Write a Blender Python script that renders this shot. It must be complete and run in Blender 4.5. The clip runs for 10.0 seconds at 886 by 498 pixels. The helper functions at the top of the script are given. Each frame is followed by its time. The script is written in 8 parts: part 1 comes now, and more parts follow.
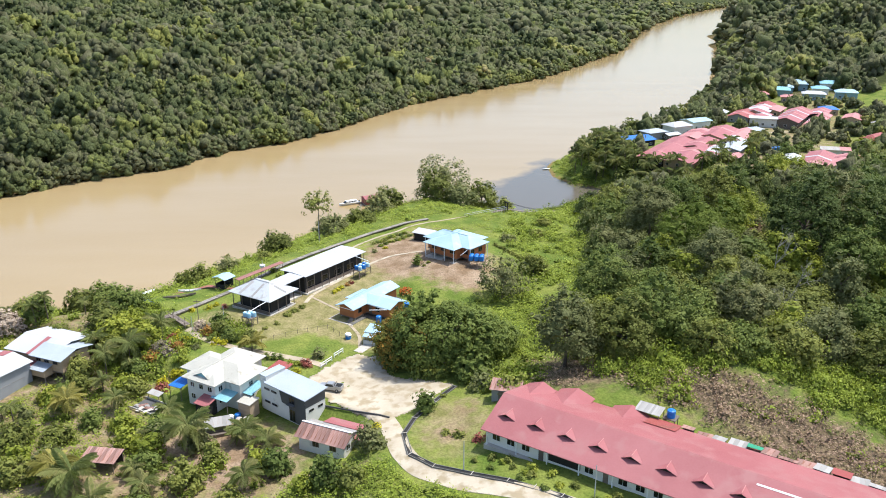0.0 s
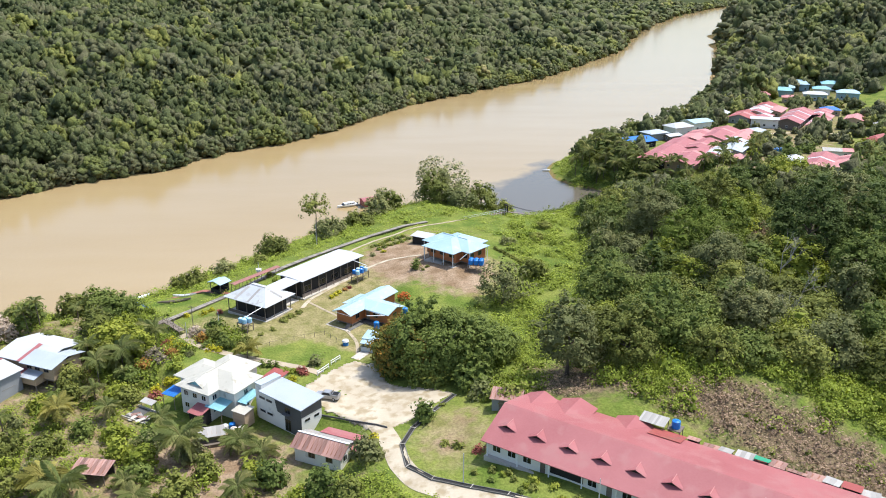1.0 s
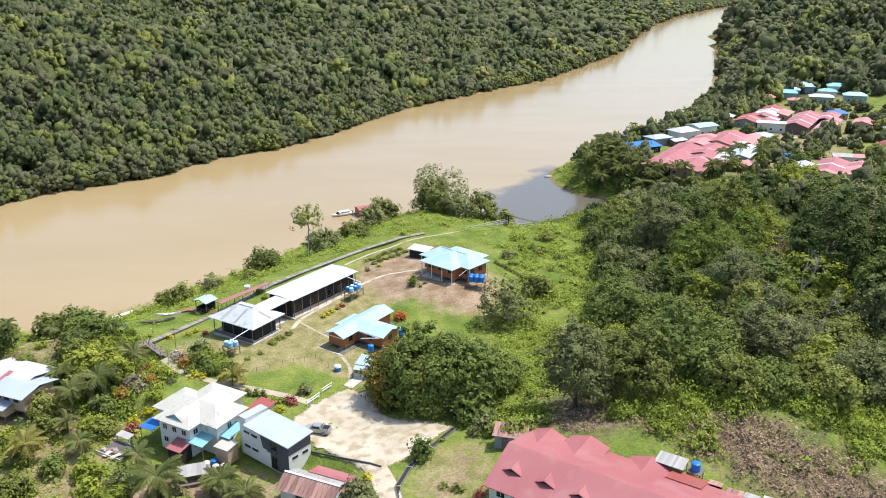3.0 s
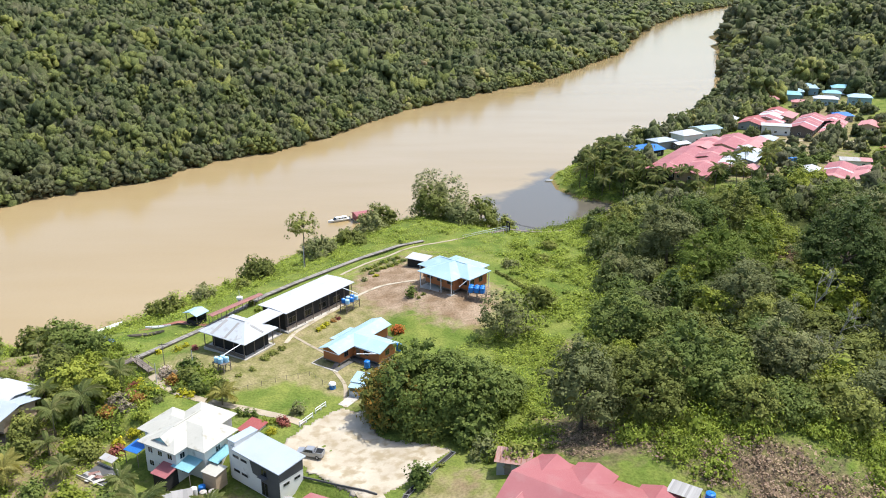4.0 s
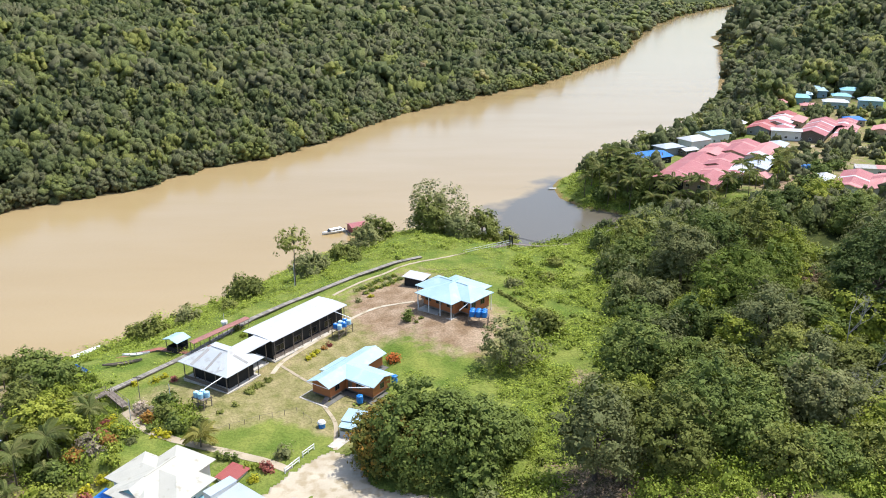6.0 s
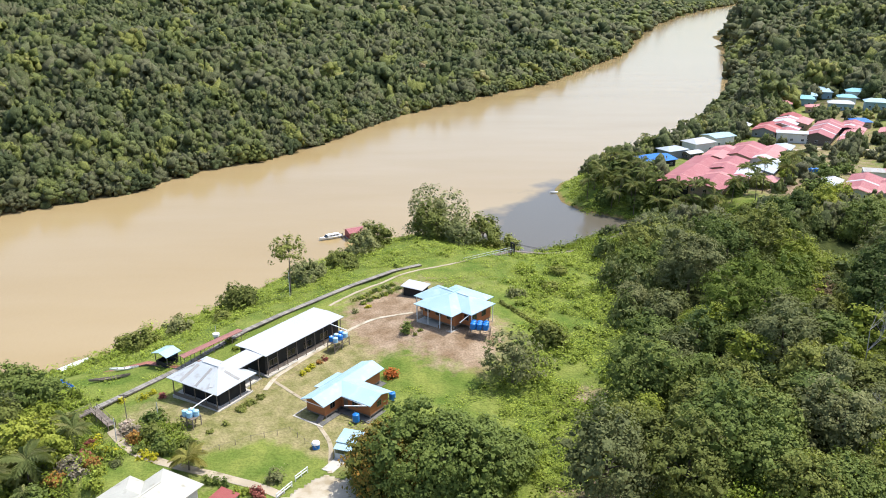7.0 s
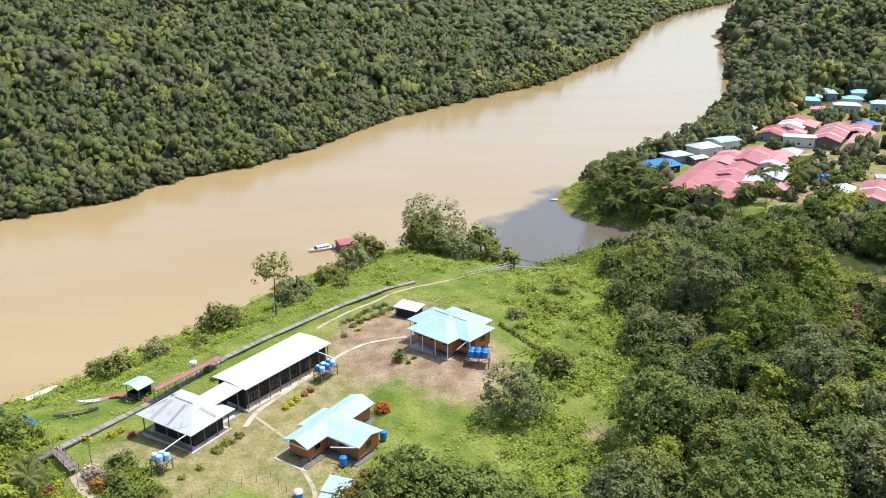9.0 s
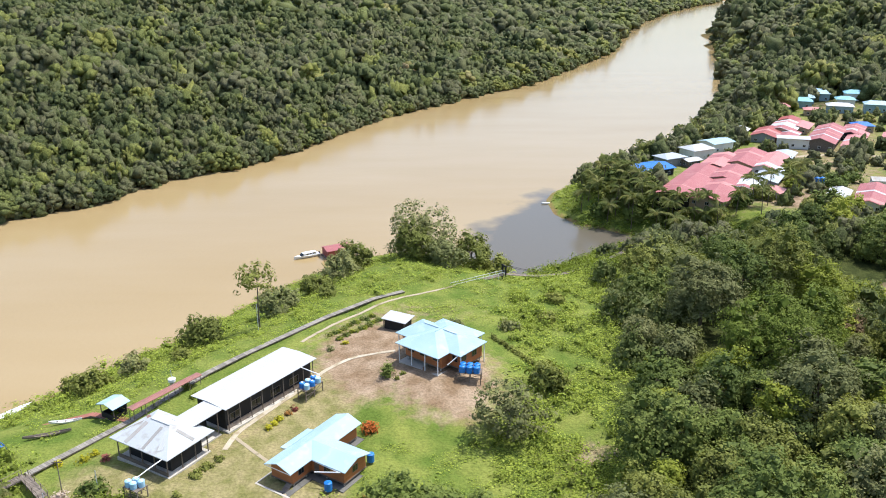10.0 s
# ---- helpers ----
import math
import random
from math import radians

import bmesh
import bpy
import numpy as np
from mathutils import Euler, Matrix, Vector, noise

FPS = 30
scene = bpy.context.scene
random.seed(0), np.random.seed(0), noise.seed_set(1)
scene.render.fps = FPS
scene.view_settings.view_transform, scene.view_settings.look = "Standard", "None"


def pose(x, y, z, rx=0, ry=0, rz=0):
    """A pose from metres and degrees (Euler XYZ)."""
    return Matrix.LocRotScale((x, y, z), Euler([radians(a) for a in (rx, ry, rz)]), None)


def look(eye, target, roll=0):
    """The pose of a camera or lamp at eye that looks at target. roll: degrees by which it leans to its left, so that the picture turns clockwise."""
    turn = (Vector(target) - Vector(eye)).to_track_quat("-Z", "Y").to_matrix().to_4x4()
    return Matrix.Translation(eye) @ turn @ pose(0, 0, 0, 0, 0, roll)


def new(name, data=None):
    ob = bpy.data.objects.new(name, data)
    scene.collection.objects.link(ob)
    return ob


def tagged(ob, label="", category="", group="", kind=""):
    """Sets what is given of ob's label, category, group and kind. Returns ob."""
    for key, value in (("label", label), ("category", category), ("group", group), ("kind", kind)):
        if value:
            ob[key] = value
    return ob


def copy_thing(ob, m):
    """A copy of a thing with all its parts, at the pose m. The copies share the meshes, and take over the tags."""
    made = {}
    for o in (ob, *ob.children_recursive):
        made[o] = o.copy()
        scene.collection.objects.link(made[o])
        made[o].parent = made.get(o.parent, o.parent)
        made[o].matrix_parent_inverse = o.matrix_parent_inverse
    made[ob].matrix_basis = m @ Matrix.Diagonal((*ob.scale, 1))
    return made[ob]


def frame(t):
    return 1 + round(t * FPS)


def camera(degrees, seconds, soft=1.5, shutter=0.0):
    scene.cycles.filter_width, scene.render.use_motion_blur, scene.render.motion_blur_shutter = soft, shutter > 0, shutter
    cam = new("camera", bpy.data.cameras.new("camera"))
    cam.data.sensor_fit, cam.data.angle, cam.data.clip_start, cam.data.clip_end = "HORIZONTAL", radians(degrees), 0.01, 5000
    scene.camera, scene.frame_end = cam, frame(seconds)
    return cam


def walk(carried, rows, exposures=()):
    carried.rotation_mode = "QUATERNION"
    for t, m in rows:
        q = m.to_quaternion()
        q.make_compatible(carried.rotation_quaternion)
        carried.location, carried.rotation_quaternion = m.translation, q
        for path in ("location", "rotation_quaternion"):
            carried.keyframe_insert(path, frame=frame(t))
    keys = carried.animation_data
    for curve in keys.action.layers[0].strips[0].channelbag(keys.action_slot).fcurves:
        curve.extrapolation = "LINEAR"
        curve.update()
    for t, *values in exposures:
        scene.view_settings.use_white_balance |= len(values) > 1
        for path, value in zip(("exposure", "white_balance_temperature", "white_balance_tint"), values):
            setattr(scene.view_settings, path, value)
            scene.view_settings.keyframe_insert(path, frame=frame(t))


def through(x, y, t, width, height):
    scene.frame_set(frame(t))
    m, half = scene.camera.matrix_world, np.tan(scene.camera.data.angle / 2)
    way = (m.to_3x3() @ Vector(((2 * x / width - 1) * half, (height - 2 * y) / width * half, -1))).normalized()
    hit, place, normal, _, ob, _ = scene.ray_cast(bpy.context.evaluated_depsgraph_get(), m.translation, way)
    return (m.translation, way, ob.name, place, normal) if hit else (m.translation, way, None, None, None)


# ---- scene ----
cam = camera(57.2, 10.0, 1.0)
METRES, EYE, TILT, LEAN, TURN = 71.0, 80.0, -19.4, 0.0, 0.0
ROWS = [
    (0.0, 0.0, 0.0, 0.0, -0.0, 0.0, 0.0),
    (0.5, 0.0002, 0.0227, 0.0071, -0.02, -0.02, 0.01),
    (1.0, 0.0003, 0.0518, 0.0172, -0.06, -0.02, 0.02),
    (1.5, 0.0, 0.0868, 0.0297, -0.09, -0.03, 0.03),
    (2.0, 0.0, 0.1274, 0.0442, -0.12, -0.04, 0.04),
    (2.5, -0.0002, 0.172, 0.0609, -0.15, -0.04, 0.06),
    (4.0, 0.0009, 0.327, 0.1172, -0.23, -0.05, 0.1),
    (4.5, 0.0009, 0.3789, 0.1364, -0.25, -0.06, 0.12),
    (5.0, 0.001, 0.43, 0.1557, -0.26, -0.08, 0.12),
    (5.5, 0.0012, 0.4812, 0.1742, -0.29, -0.09, 0.14),
    (7.0, 0.0019, 0.6339, 0.2272, -0.31, -0.14, 0.13),
    (7.5, 0.0017, 0.6851, 0.2452, -0.33, -0.17, 0.13),
    (8.0, 0.0021, 0.7363, 0.2631, -0.35, -0.21, 0.15),
    (8.5, 0.0021, 0.7879, 0.2805, -0.45, -0.24, 0.17),
    (9.0, 0.0028, 0.8397, 0.298, -0.63, -0.27, 0.22),
    (9.5, 0.0036, 0.8912, 0.3155, -0.99, -0.3, 0.31),
    (10.0, 0.0054, 0.9429, 0.3327, -1.34, -0.33, 0.42),
]
walk(cam, [(t, pose(0, 0, EYE, TILT, LEAN, TURN) @ pose(METRES * x, METRES * y, METRES * z, 90 + pitch, roll, yaw)) for t, x, y, z, yaw, pitch, roll in ROWS], [(0.0, 0.45, 6080, 9), (10.0, 0.45, 6080, 9)])
# ---- light ----
SUN_AZ, SUN_EL = 24.0, 66.0           # degrees from +x towards +y, and above the horizon
world = bpy.data.worlds.new("sky")
scene.world = world
world.use_nodes = True
wn = world.node_tree.nodes
sky = wn.new("ShaderNodeTexSky")
sky.sky_type = "NISHITA"
sky.sun_disc = False
sky.sun_elevation = radians(SUN_EL)
sky.sun_rotation = radians(90 - SUN_AZ)
sky.dust_density = 2.5
wn["Background"].inputs["Strength"].default_value = 0.175
world.node_tree.links.new(sky.outputs[0], wn["Background"].inputs["Color"])
sun_data = bpy.data.lights.new("sun", "SUN")
sun_data.energy, sun_data.angle, sun_data.color = 3.9, radians(0.6), (1.0, 0.955, 0.88)
sun = new("sun", sun_data)
sun.matrix_world = look((0, 0, 0), (-math.cos(radians(SUN_AZ)) * math.cos(radians(SUN_EL)), -math.sin(radians(SUN_AZ)) * math.cos(radians(SUN_EL)), -math.sin(radians(SUN_EL))))

rng = np.random.default_rng(7)
WATER = -19.5


# ---- materials ----
def material(name, a, b, scale=1.0, rough=0.7, bump=0.0, metal=0.0, fine=8.0, stains=None, stain_at=0.62, spec=0.3, per_object=0.0, stretch=(1, 1, 1), ribs=0.0):
    """Two tones mixed by a coarse and a fine noise, optional stains, relief, metal-sheet ribs, and a shift from piece to piece."""
    m = bpy.data.materials.new(name)
    m.use_nodes = True
    n, l = m.node_tree.nodes, m.node_tree.links
    p = n["Principled BSDF"]
    tc = n.new("ShaderNodeTexCoord")
    mp = n.new("ShaderNodeMapping")
    mp.inputs["Scale"].default_value = stretch
    l.new(tc.outputs["Object"], mp.inputs[0])
    big, small = n.new("ShaderNodeTexNoise"), n.new("ShaderNodeTexNoise")
    big.inputs["Scale"].default_value, big.inputs["Detail"].default_value = 0.35 * scale, 4
    small.inputs["Scale"].default_value, small.inputs["Detail"].default_value = fine * scale, 3
    for t in (big, small):
        l.new(mp.outputs[0], t.inputs["Vector"])
    add = n.new("ShaderNodeMath")
    add.operation = "MULTIPLY_ADD"
    l.new(small.outputs[0], add.inputs[0])
    add.inputs[1].default_value = 0.45
    sub = n.new("ShaderNodeMath")
    sub.operation = "MULTIPLY_ADD"
    l.new(big.outputs[0], sub.inputs[0])
    sub.inputs[1].default_value, sub.inputs[2].default_value = 1.6, -0.55
    l.new(sub.outputs[0], add.inputs[2])
    mix = n.new("ShaderNodeMix")
    mix.data_type = "RGBA"
    mix.inputs["A"].default_value, mix.inputs["B"].default_value = (*a, 1), (*b, 1)
    l.new(add.outputs[0], mix.inputs["Factor"])
    out = mix.outputs["Result"]
    if stains:
        st = n.new("ShaderNodeTexNoise")
        st.inputs["Scale"].default_value, st.inputs["Detail"].default_value = 0.8 * scale, 6
        l.new(mp.outputs[0], st.inputs["Vector"])
        ramp = n.new("ShaderNodeMapRange")
        ramp.inputs[1].default_value, ramp.inputs[2].default_value = stain_at - 0.06, stain_at + 0.08
        l.new(st.outputs[0], ramp.inputs[0])
        m2 = n.new("ShaderNodeMix")
        m2.data_type = "RGBA"
        m2.inputs["B"].default_value = (*stains, 1)
        l.new(ramp.outputs[0], m2.inputs["Factor"])
        l.new(out, m2.inputs["A"])
        out = m2.outputs["Result"]
    if per_object:
        oi = n.new("ShaderNodeObjectInfo")
        mr = n.new("ShaderNodeMapRange")
        mr.inputs[3].default_value, mr.inputs[4].default_value = 1 - per_object, 1 + per_object
        l.new(oi.outputs["Random"], mr.inputs[0])
        hs = n.new("ShaderNodeHueSaturation")
        l.new(mr.outputs[0], hs.inputs["Value"])
        l.new(out, hs.inputs["Color"])
        out = hs.outputs[0]
    l.new(out, p.inputs["Base Color"])
    p.inputs["Roughness"].default_value, p.inputs["Metallic"].default_value = rough, metal
    p.inputs["Specular IOR Level"].default_value = spec
    if bump or ribs:
        bp = n.new("ShaderNodeBump")
        bp.inputs["Strength"].default_value, bp.inputs["Distance"].default_value = max(bump, 0.3), 0.05
        height = small.outputs[0]
        if ribs:
            wv = n.new("ShaderNodeTexWave")
            wv.inputs["Scale"].default_value = ribs
            l.new(tc.outputs["Object"], wv.inputs["Vector"])
            height = wv.outputs[1]
        l.new(height, bp.inputs["Height"])
        l.new(bp.outputs[0], p.inputs["Normal"])
    return m


def leaf_material(name, *tones, source="object", through=0.20, spread=0.22, clump=0.18, speckle=0.0):
    """Leaves: the tones vary from plant to plant, by clump from leaf clump to leaf clump, and by spread from leaf to leaf."""
    m = bpy.data.materials.new(name)
    m.use_nodes = True
    n, l = m.node_tree.nodes, m.node_tree.links
    p = n["Principled BSDF"]
    geo = n.new("ShaderNodeNewGeometry")
    if source == "object":
        src = n.new("ShaderNodeObjectInfo").outputs["Random"]
    else:
        at = n.new("ShaderNodeAttribute")
        at.attribute_name = "tint"
        src = at.outputs["Fac"]
    mul = n.new("ShaderNodeMath")
    mul.operation = "MULTIPLY_ADD"
    l.new(geo.outputs["Random Per Island"], mul.inputs[0])
    mul.inputs[1].default_value = spread
    half = n.new("ShaderNodeMath")
    half.operation = "MULTIPLY"
    half.inputs[1].default_value = 1 - spread - clump
    l.new(src, half.inputs[0])
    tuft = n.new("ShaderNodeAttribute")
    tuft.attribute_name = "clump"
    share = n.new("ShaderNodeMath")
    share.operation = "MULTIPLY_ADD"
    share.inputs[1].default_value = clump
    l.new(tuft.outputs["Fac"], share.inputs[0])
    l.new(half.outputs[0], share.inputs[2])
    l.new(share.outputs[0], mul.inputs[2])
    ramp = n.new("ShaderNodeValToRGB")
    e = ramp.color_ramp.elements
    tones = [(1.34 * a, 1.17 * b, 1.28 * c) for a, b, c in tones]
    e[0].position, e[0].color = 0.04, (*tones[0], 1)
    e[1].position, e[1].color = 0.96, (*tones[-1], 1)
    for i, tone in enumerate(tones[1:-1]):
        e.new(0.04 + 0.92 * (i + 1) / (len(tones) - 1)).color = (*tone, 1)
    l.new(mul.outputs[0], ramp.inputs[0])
    l.new(ramp.outputs[0], p.inputs["Base Color"])
    p.inputs["Roughness"].default_value = 0.7
    p.inputs["Specular IOR Level"].default_value = 0.18
    if speckle:
        tx = n.new("ShaderNodeTexNoise")
        tx.inputs["Scale"].default_value, tx.inputs["Detail"].default_value, tx.inputs["Roughness"].default_value = speckle, 4, 0.65
        l.new(geo.outputs["Position"], tx.inputs["Vector"])
        # dims the bump's hollows in the colour, as shaded gaps between leaves
        rg = n.new("ShaderNodeMapRange")
        rg.inputs[1].default_value, rg.inputs[2].default_value, rg.inputs[3].default_value, rg.inputs[4].default_value = 0.32, 0.68, 0.52, 1.48
        l.new(tx.outputs[0], rg.inputs[0])
        vary = n.new("ShaderNodeHueSaturation")
        l.new(rg.outputs[0], vary.inputs["Value"])
        l.new(ramp.outputs[0], vary.inputs["Color"])
        l.new(vary.outputs[0], p.inputs["Base Color"])
        bp = n.new("ShaderNodeBump")
        bp.inputs["Strength"].default_value, bp.inputs["Distance"].default_value = 1.0, 0.9
        l.new(tx.outputs[0], bp.inputs["Height"])
        l.new(bp.outputs[0], p.inputs["Normal"])
    tr = n.new("ShaderNodeBsdfTranslucent")
    hs = n.new("ShaderNodeHueSaturation")
    hs.inputs["Value"].default_value, hs.inputs["Saturation"].default_value = 1.35, 1.1
    l.new(ramp.outputs[0], hs.inputs["Color"])
    l.new(hs.outputs[0], tr.inputs[0])
    mix = n.new("ShaderNodeMixShader")
    mix.inputs[0].default_value = through
    l.new(p.outputs[0], mix.inputs[1])
    l.new(tr.outputs[0], mix.inputs[2])
    l.new(mix.outputs[0], n["Material Output"].inputs[0])
    return m


def ground_material():
    m = bpy.data.materials.new("ground_cover")
    m.use_nodes = True
    n, l = m.node_tree.nodes, m.node_tree.links
    p = n["Principled BSDF"]
    geo = n.new("ShaderNodeNewGeometry")

    def tone(scale, detail, a, b, lo=0.35, hi=0.65):
        t = n.new("ShaderNodeTexNoise")
        t.inputs["Scale"].default_value, t.inputs["Detail"].default_value = scale, detail
        l.new(geo.outputs["Position"], t.inputs["Vector"])
        r = n.new("ShaderNodeMapRange")
        r.inputs[1].default_value, r.inputs[2].default_value = lo, hi
        l.new(t.outputs[0], r.inputs[0])
        x = n.new("ShaderNodeMix")
        x.data_type = "RGBA"
        x.inputs["A"].default_value, x.inputs["B"].default_value = (*a, 1), (*b, 1)
        l.new(r.outputs[0], x.inputs["Factor"])
        return x.outputs["Result"], t.outputs[0]

    colour, _ = tone(0.14, 5, (0.110, 0.160, 0.026), (0.225, 0.248, 0.055))
    fine, relief = tone(1.9, 8, (0.35, 0.37, 0.33), (1.0, 1.0, 1.0), 0.33, 0.6)

    def over(base, attr, col, soft=0.22):
        at = n.new("ShaderNodeAttribute")
        at.attribute_name = attr
        edge = n.new("ShaderNodeTexNoise")
        edge.inputs["Scale"].default_value, edge.inputs["Detail"].default_value = 0.45, 6
        l.new(geo.outputs["Position"], edge.inputs["Vector"])
        s = n.new("ShaderNodeMath")
        s.operation = "ADD"
        l.new(at.outputs["Fac"], s.inputs[0])
        l.new(edge.outputs[0], s.inputs[1])
        r = n.new("ShaderNodeMapRange")
        r.inputs[1].default_value, r.inputs[2].default_value = 1.0 - soft, 1.0 + soft
        l.new(s.outputs[0], r.inputs[0])
        x = n.new("ShaderNodeMix")
        x.data_type = "RGBA"
        l.new(r.outputs[0], x.inputs["Factor"])
        l.new(base, x.inputs["A"])
        l.new(col, x.inputs["B"])
        return x.outputs["Result"]

    dry, _ = tone(0.3, 6, (0.195, 0.185, 0.062), (0.33, 0.275, 0.135))
    thin, _ = tone(0.22, 6, (0.155, 0.155, 0.042), (0.28, 0.245, 0.105))
    dirt, _ = tone(0.25, 6, (0.24, 0.16, 0.095), (0.38, 0.28, 0.19))
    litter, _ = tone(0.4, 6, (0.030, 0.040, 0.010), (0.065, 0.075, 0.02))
    mud, _ = tone(0.5, 6, (0.20, 0.125, 0.055), (0.31, 0.20, 0.09))
    scrub, _ = tone(0.8, 6, (0.12, 0.088, 0.055), (0.23, 0.175, 0.10))
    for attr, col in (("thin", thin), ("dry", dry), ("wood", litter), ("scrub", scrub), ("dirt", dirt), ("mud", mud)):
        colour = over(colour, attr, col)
    mulc = n.new("ShaderNodeMix")
    mulc.data_type, mulc.blend_type = "RGBA", "MULTIPLY"
    mulc.inputs["Factor"].default_value = 0.48
    l.new(colour, mulc.inputs["A"])
    l.new(fine, mulc.inputs["B"])
    l.new(mulc.outputs["Result"], p.inputs["Base Color"])
    p.inputs["Roughness"].default_value, p.inputs["Specular IOR Level"].default_value = 0.95, 0.1
    bp = n.new("ShaderNodeBump")
    bp.inputs["Strength"].default_value, bp.inputs["Distance"].default_value = 0.8, 0.3
    l.new(relief, bp.inputs["Height"])
    l.new(bp.outputs[0], p.inputs["Normal"])
    return m


def water_material():
    m = bpy.data.materials.new("river_water")
    m.use_nodes = True
    n, l = m.node_tree.nodes, m.node_tree.links
    p = n["Principled BSDF"]
    geo = n.new("ShaderNodeNewGeometry")
    mp = n.new("ShaderNodeMapping")
    mp.inputs["Rotation"].default_value = (0, 0, radians(-57))
    mp.inputs["Scale"].default_value = (0.25, 1, 1)
    l.new(geo.outputs["Position"], mp.inputs[0])
    t = n.new("ShaderNodeTexNoise")
    t.inputs["Scale"].default_value, t.inputs["Detail"].default_value = 0.035, 5
    l.new(mp.outputs[0], t.inputs["Vector"])
    silt = n.new("ShaderNodeMix")
    silt.data_type = "RGBA"
    silt.inputs["A"].default_value, silt.inputs["B"].default_value = (0.295, 0.202, 0.080, 1), (0.370, 0.278, 0.150, 1)
    l.new(t.outputs[0], silt.inputs["Factor"])
    at = n.new("ShaderNodeAttribute")
    at.attribute_name = "clear"
    e = n.new("ShaderNodeTexNoise")
    e.inputs["Scale"].default_value, e.inputs["Detail"].default_value = 0.06, 6
    l.new(geo.outputs["Position"], e.inputs["Vector"])
    s = n.new("ShaderNodeMath")
    l.new(at.outputs["Fac"], s.inputs[0])
    l.new(e.outputs[0], s.inputs[1])
    r = n.new("ShaderNodeMapRange")
    r.inputs[1].default_value, r.inputs[2].default_value = 0.86, 1.14
    l.new(s.outputs[0], r.inputs[0])
    x = n.new("ShaderNodeMix")
    x.data_type = "RGBA"
    x.inputs["B"].default_value = (0.125, 0.108, 0.080, 1)
    l.new(silt.outputs["Result"], x.inputs["A"])
    l.new(r.outputs[0], x.inputs["Factor"])
    l.new(x.outputs["Result"], p.inputs["Base Color"])
    p.inputs["Roughness"].default_value, p.inputs["IOR"].default_value = 0.13, 1.33
    w = n.new("ShaderNodeTexNoise")
    w.inputs["Scale"].default_value, w.inputs["Detail"].default_value = 0.7, 5
    l.new(geo.outputs["Position"], w.inputs["Vector"])
    bp = n.new("ShaderNodeBump")
    bp.inputs["Strength"].default_value, bp.inputs["Distance"].default_value = 0.2, 0.2
    l.new(w.outputs[0], bp.inputs["Height"])
    l.new(bp.outputs[0], p.inputs["Normal"])
    return m


M_GROUND, M_WATER = ground_material(), water_material()
M_WOODS = leaf_material("woods_leaves", (0.044, 0.064, 0.023), (0.066, 0.092, 0.030), (0.092, 0.122, 0.038), (0.112, 0.126, 0.058), (0.120, 0.158, 0.040), (0.18, 0.21, 0.045), (0.32, 0.265, 0.15), source="tint", through=0.22, spread=0.06, clump=0.12, speckle=1.3)
M_CREEK = leaf_material("creekside_leaves", (0.070, 0.098, 0.025), (0.100, 0.138, 0.031), (0.122, 0.152, 0.050), (0.160, 0.195, 0.043), (0.21, 0.24, 0.05), source="tint", through=0.2, spread=0.15, clump=0.15)
M_TREE = leaf_material("tree_leaves", (0.064, 0.100, 0.020), (0.098, 0.143, 0.027), (0.145, 0.190, 0.040))
M_BANKTREE = leaf_material("pale_bank_tree_leaves", (0.120, 0.150, 0.048), (0.155, 0.185, 0.060), (0.205, 0.230, 0.080))
M_DOMETREE = leaf_material("dome_tree_leaves", (0.080, 0.128, 0.016), (0.100, 0.150, 0.020), (0.128, 0.178, 0.025))
M_PARKTREE = leaf_material("broad_tree_leaves", (0.080, 0.122, 0.024), (0.108, 0.155, 0.030), (0.150, 0.200, 0.040))
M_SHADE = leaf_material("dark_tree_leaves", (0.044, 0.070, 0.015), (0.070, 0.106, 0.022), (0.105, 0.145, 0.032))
M_OLIVE = leaf_material("olive_leaves", (0.090, 0.116, 0.023), (0.135, 0.168, 0.033), (0.195, 0.228, 0.046), through=0.22)
M_LIME = leaf_material("lime_leaves", (0.12, 0.165, 0.018), (0.175, 0.225, 0.026), (0.25, 0.295, 0.040), through=0.22)
M_GREYLEAF = leaf_material("grey_green_leaves", (0.092, 0.116, 0.036), (0.120, 0.144, 0.048), (0.165, 0.185, 0.066))
M_BUSH = leaf_material("bush_leaves", (0.075, 0.105, 0.018), (0.125, 0.175, 0.024), (0.185, 0.26, 0.030), (0.27, 0.345, 0.055), source="tint", through=0.24, spread=0.25, clump=0.2)
M_PALM = leaf_material("palm_leaves", (0.095, 0.135, 0.036), (0.150, 0.190, 0.054), (0.225, 0.240, 0.085), through=0.3, spread=0.3, clump=0.0)
M_PALM_Y = leaf_material("yellow_palm_leaves", (0.13, 0.145, 0.03), (0.21, 0.22, 0.05), (0.30, 0.30, 0.08), spread=0.3, clump=0.0)
M_YELLOW = leaf_material("yellow_leaves", (0.18, 0.20, 0.012), (0.30, 0.315, 0.015), (0.39, 0.39, 0.025))
M_ORANGE = leaf_material("orange_blossom", (0.13, 0.10, 0.02), (0.22, 0.12, 0.03), (0.30, 0.20, 0.03))
M_BLOSSOM = leaf_material("bright_orange_blossom", (0.13, 0.10, 0.02), (0.30, 0.09, 0.02), (0.40, 0.14, 0.02), spread=0.6, clump=0.2)
M_ORANGETREE = leaf_material("orange_flowering_leaves", (0.06, 0.085, 0.018), (0.10, 0.125, 0.022), (0.12, 0.125, 0.02), (0.17, 0.12, 0.02), (0.31, 0.17, 0.02), spread=0.45, clump=0.4)
M_BROWNLEAF = leaf_material("withered_leaves", (0.095, 0.080, 0.035), (0.135, 0.105, 0.05), (0.15, 0.135, 0.05))
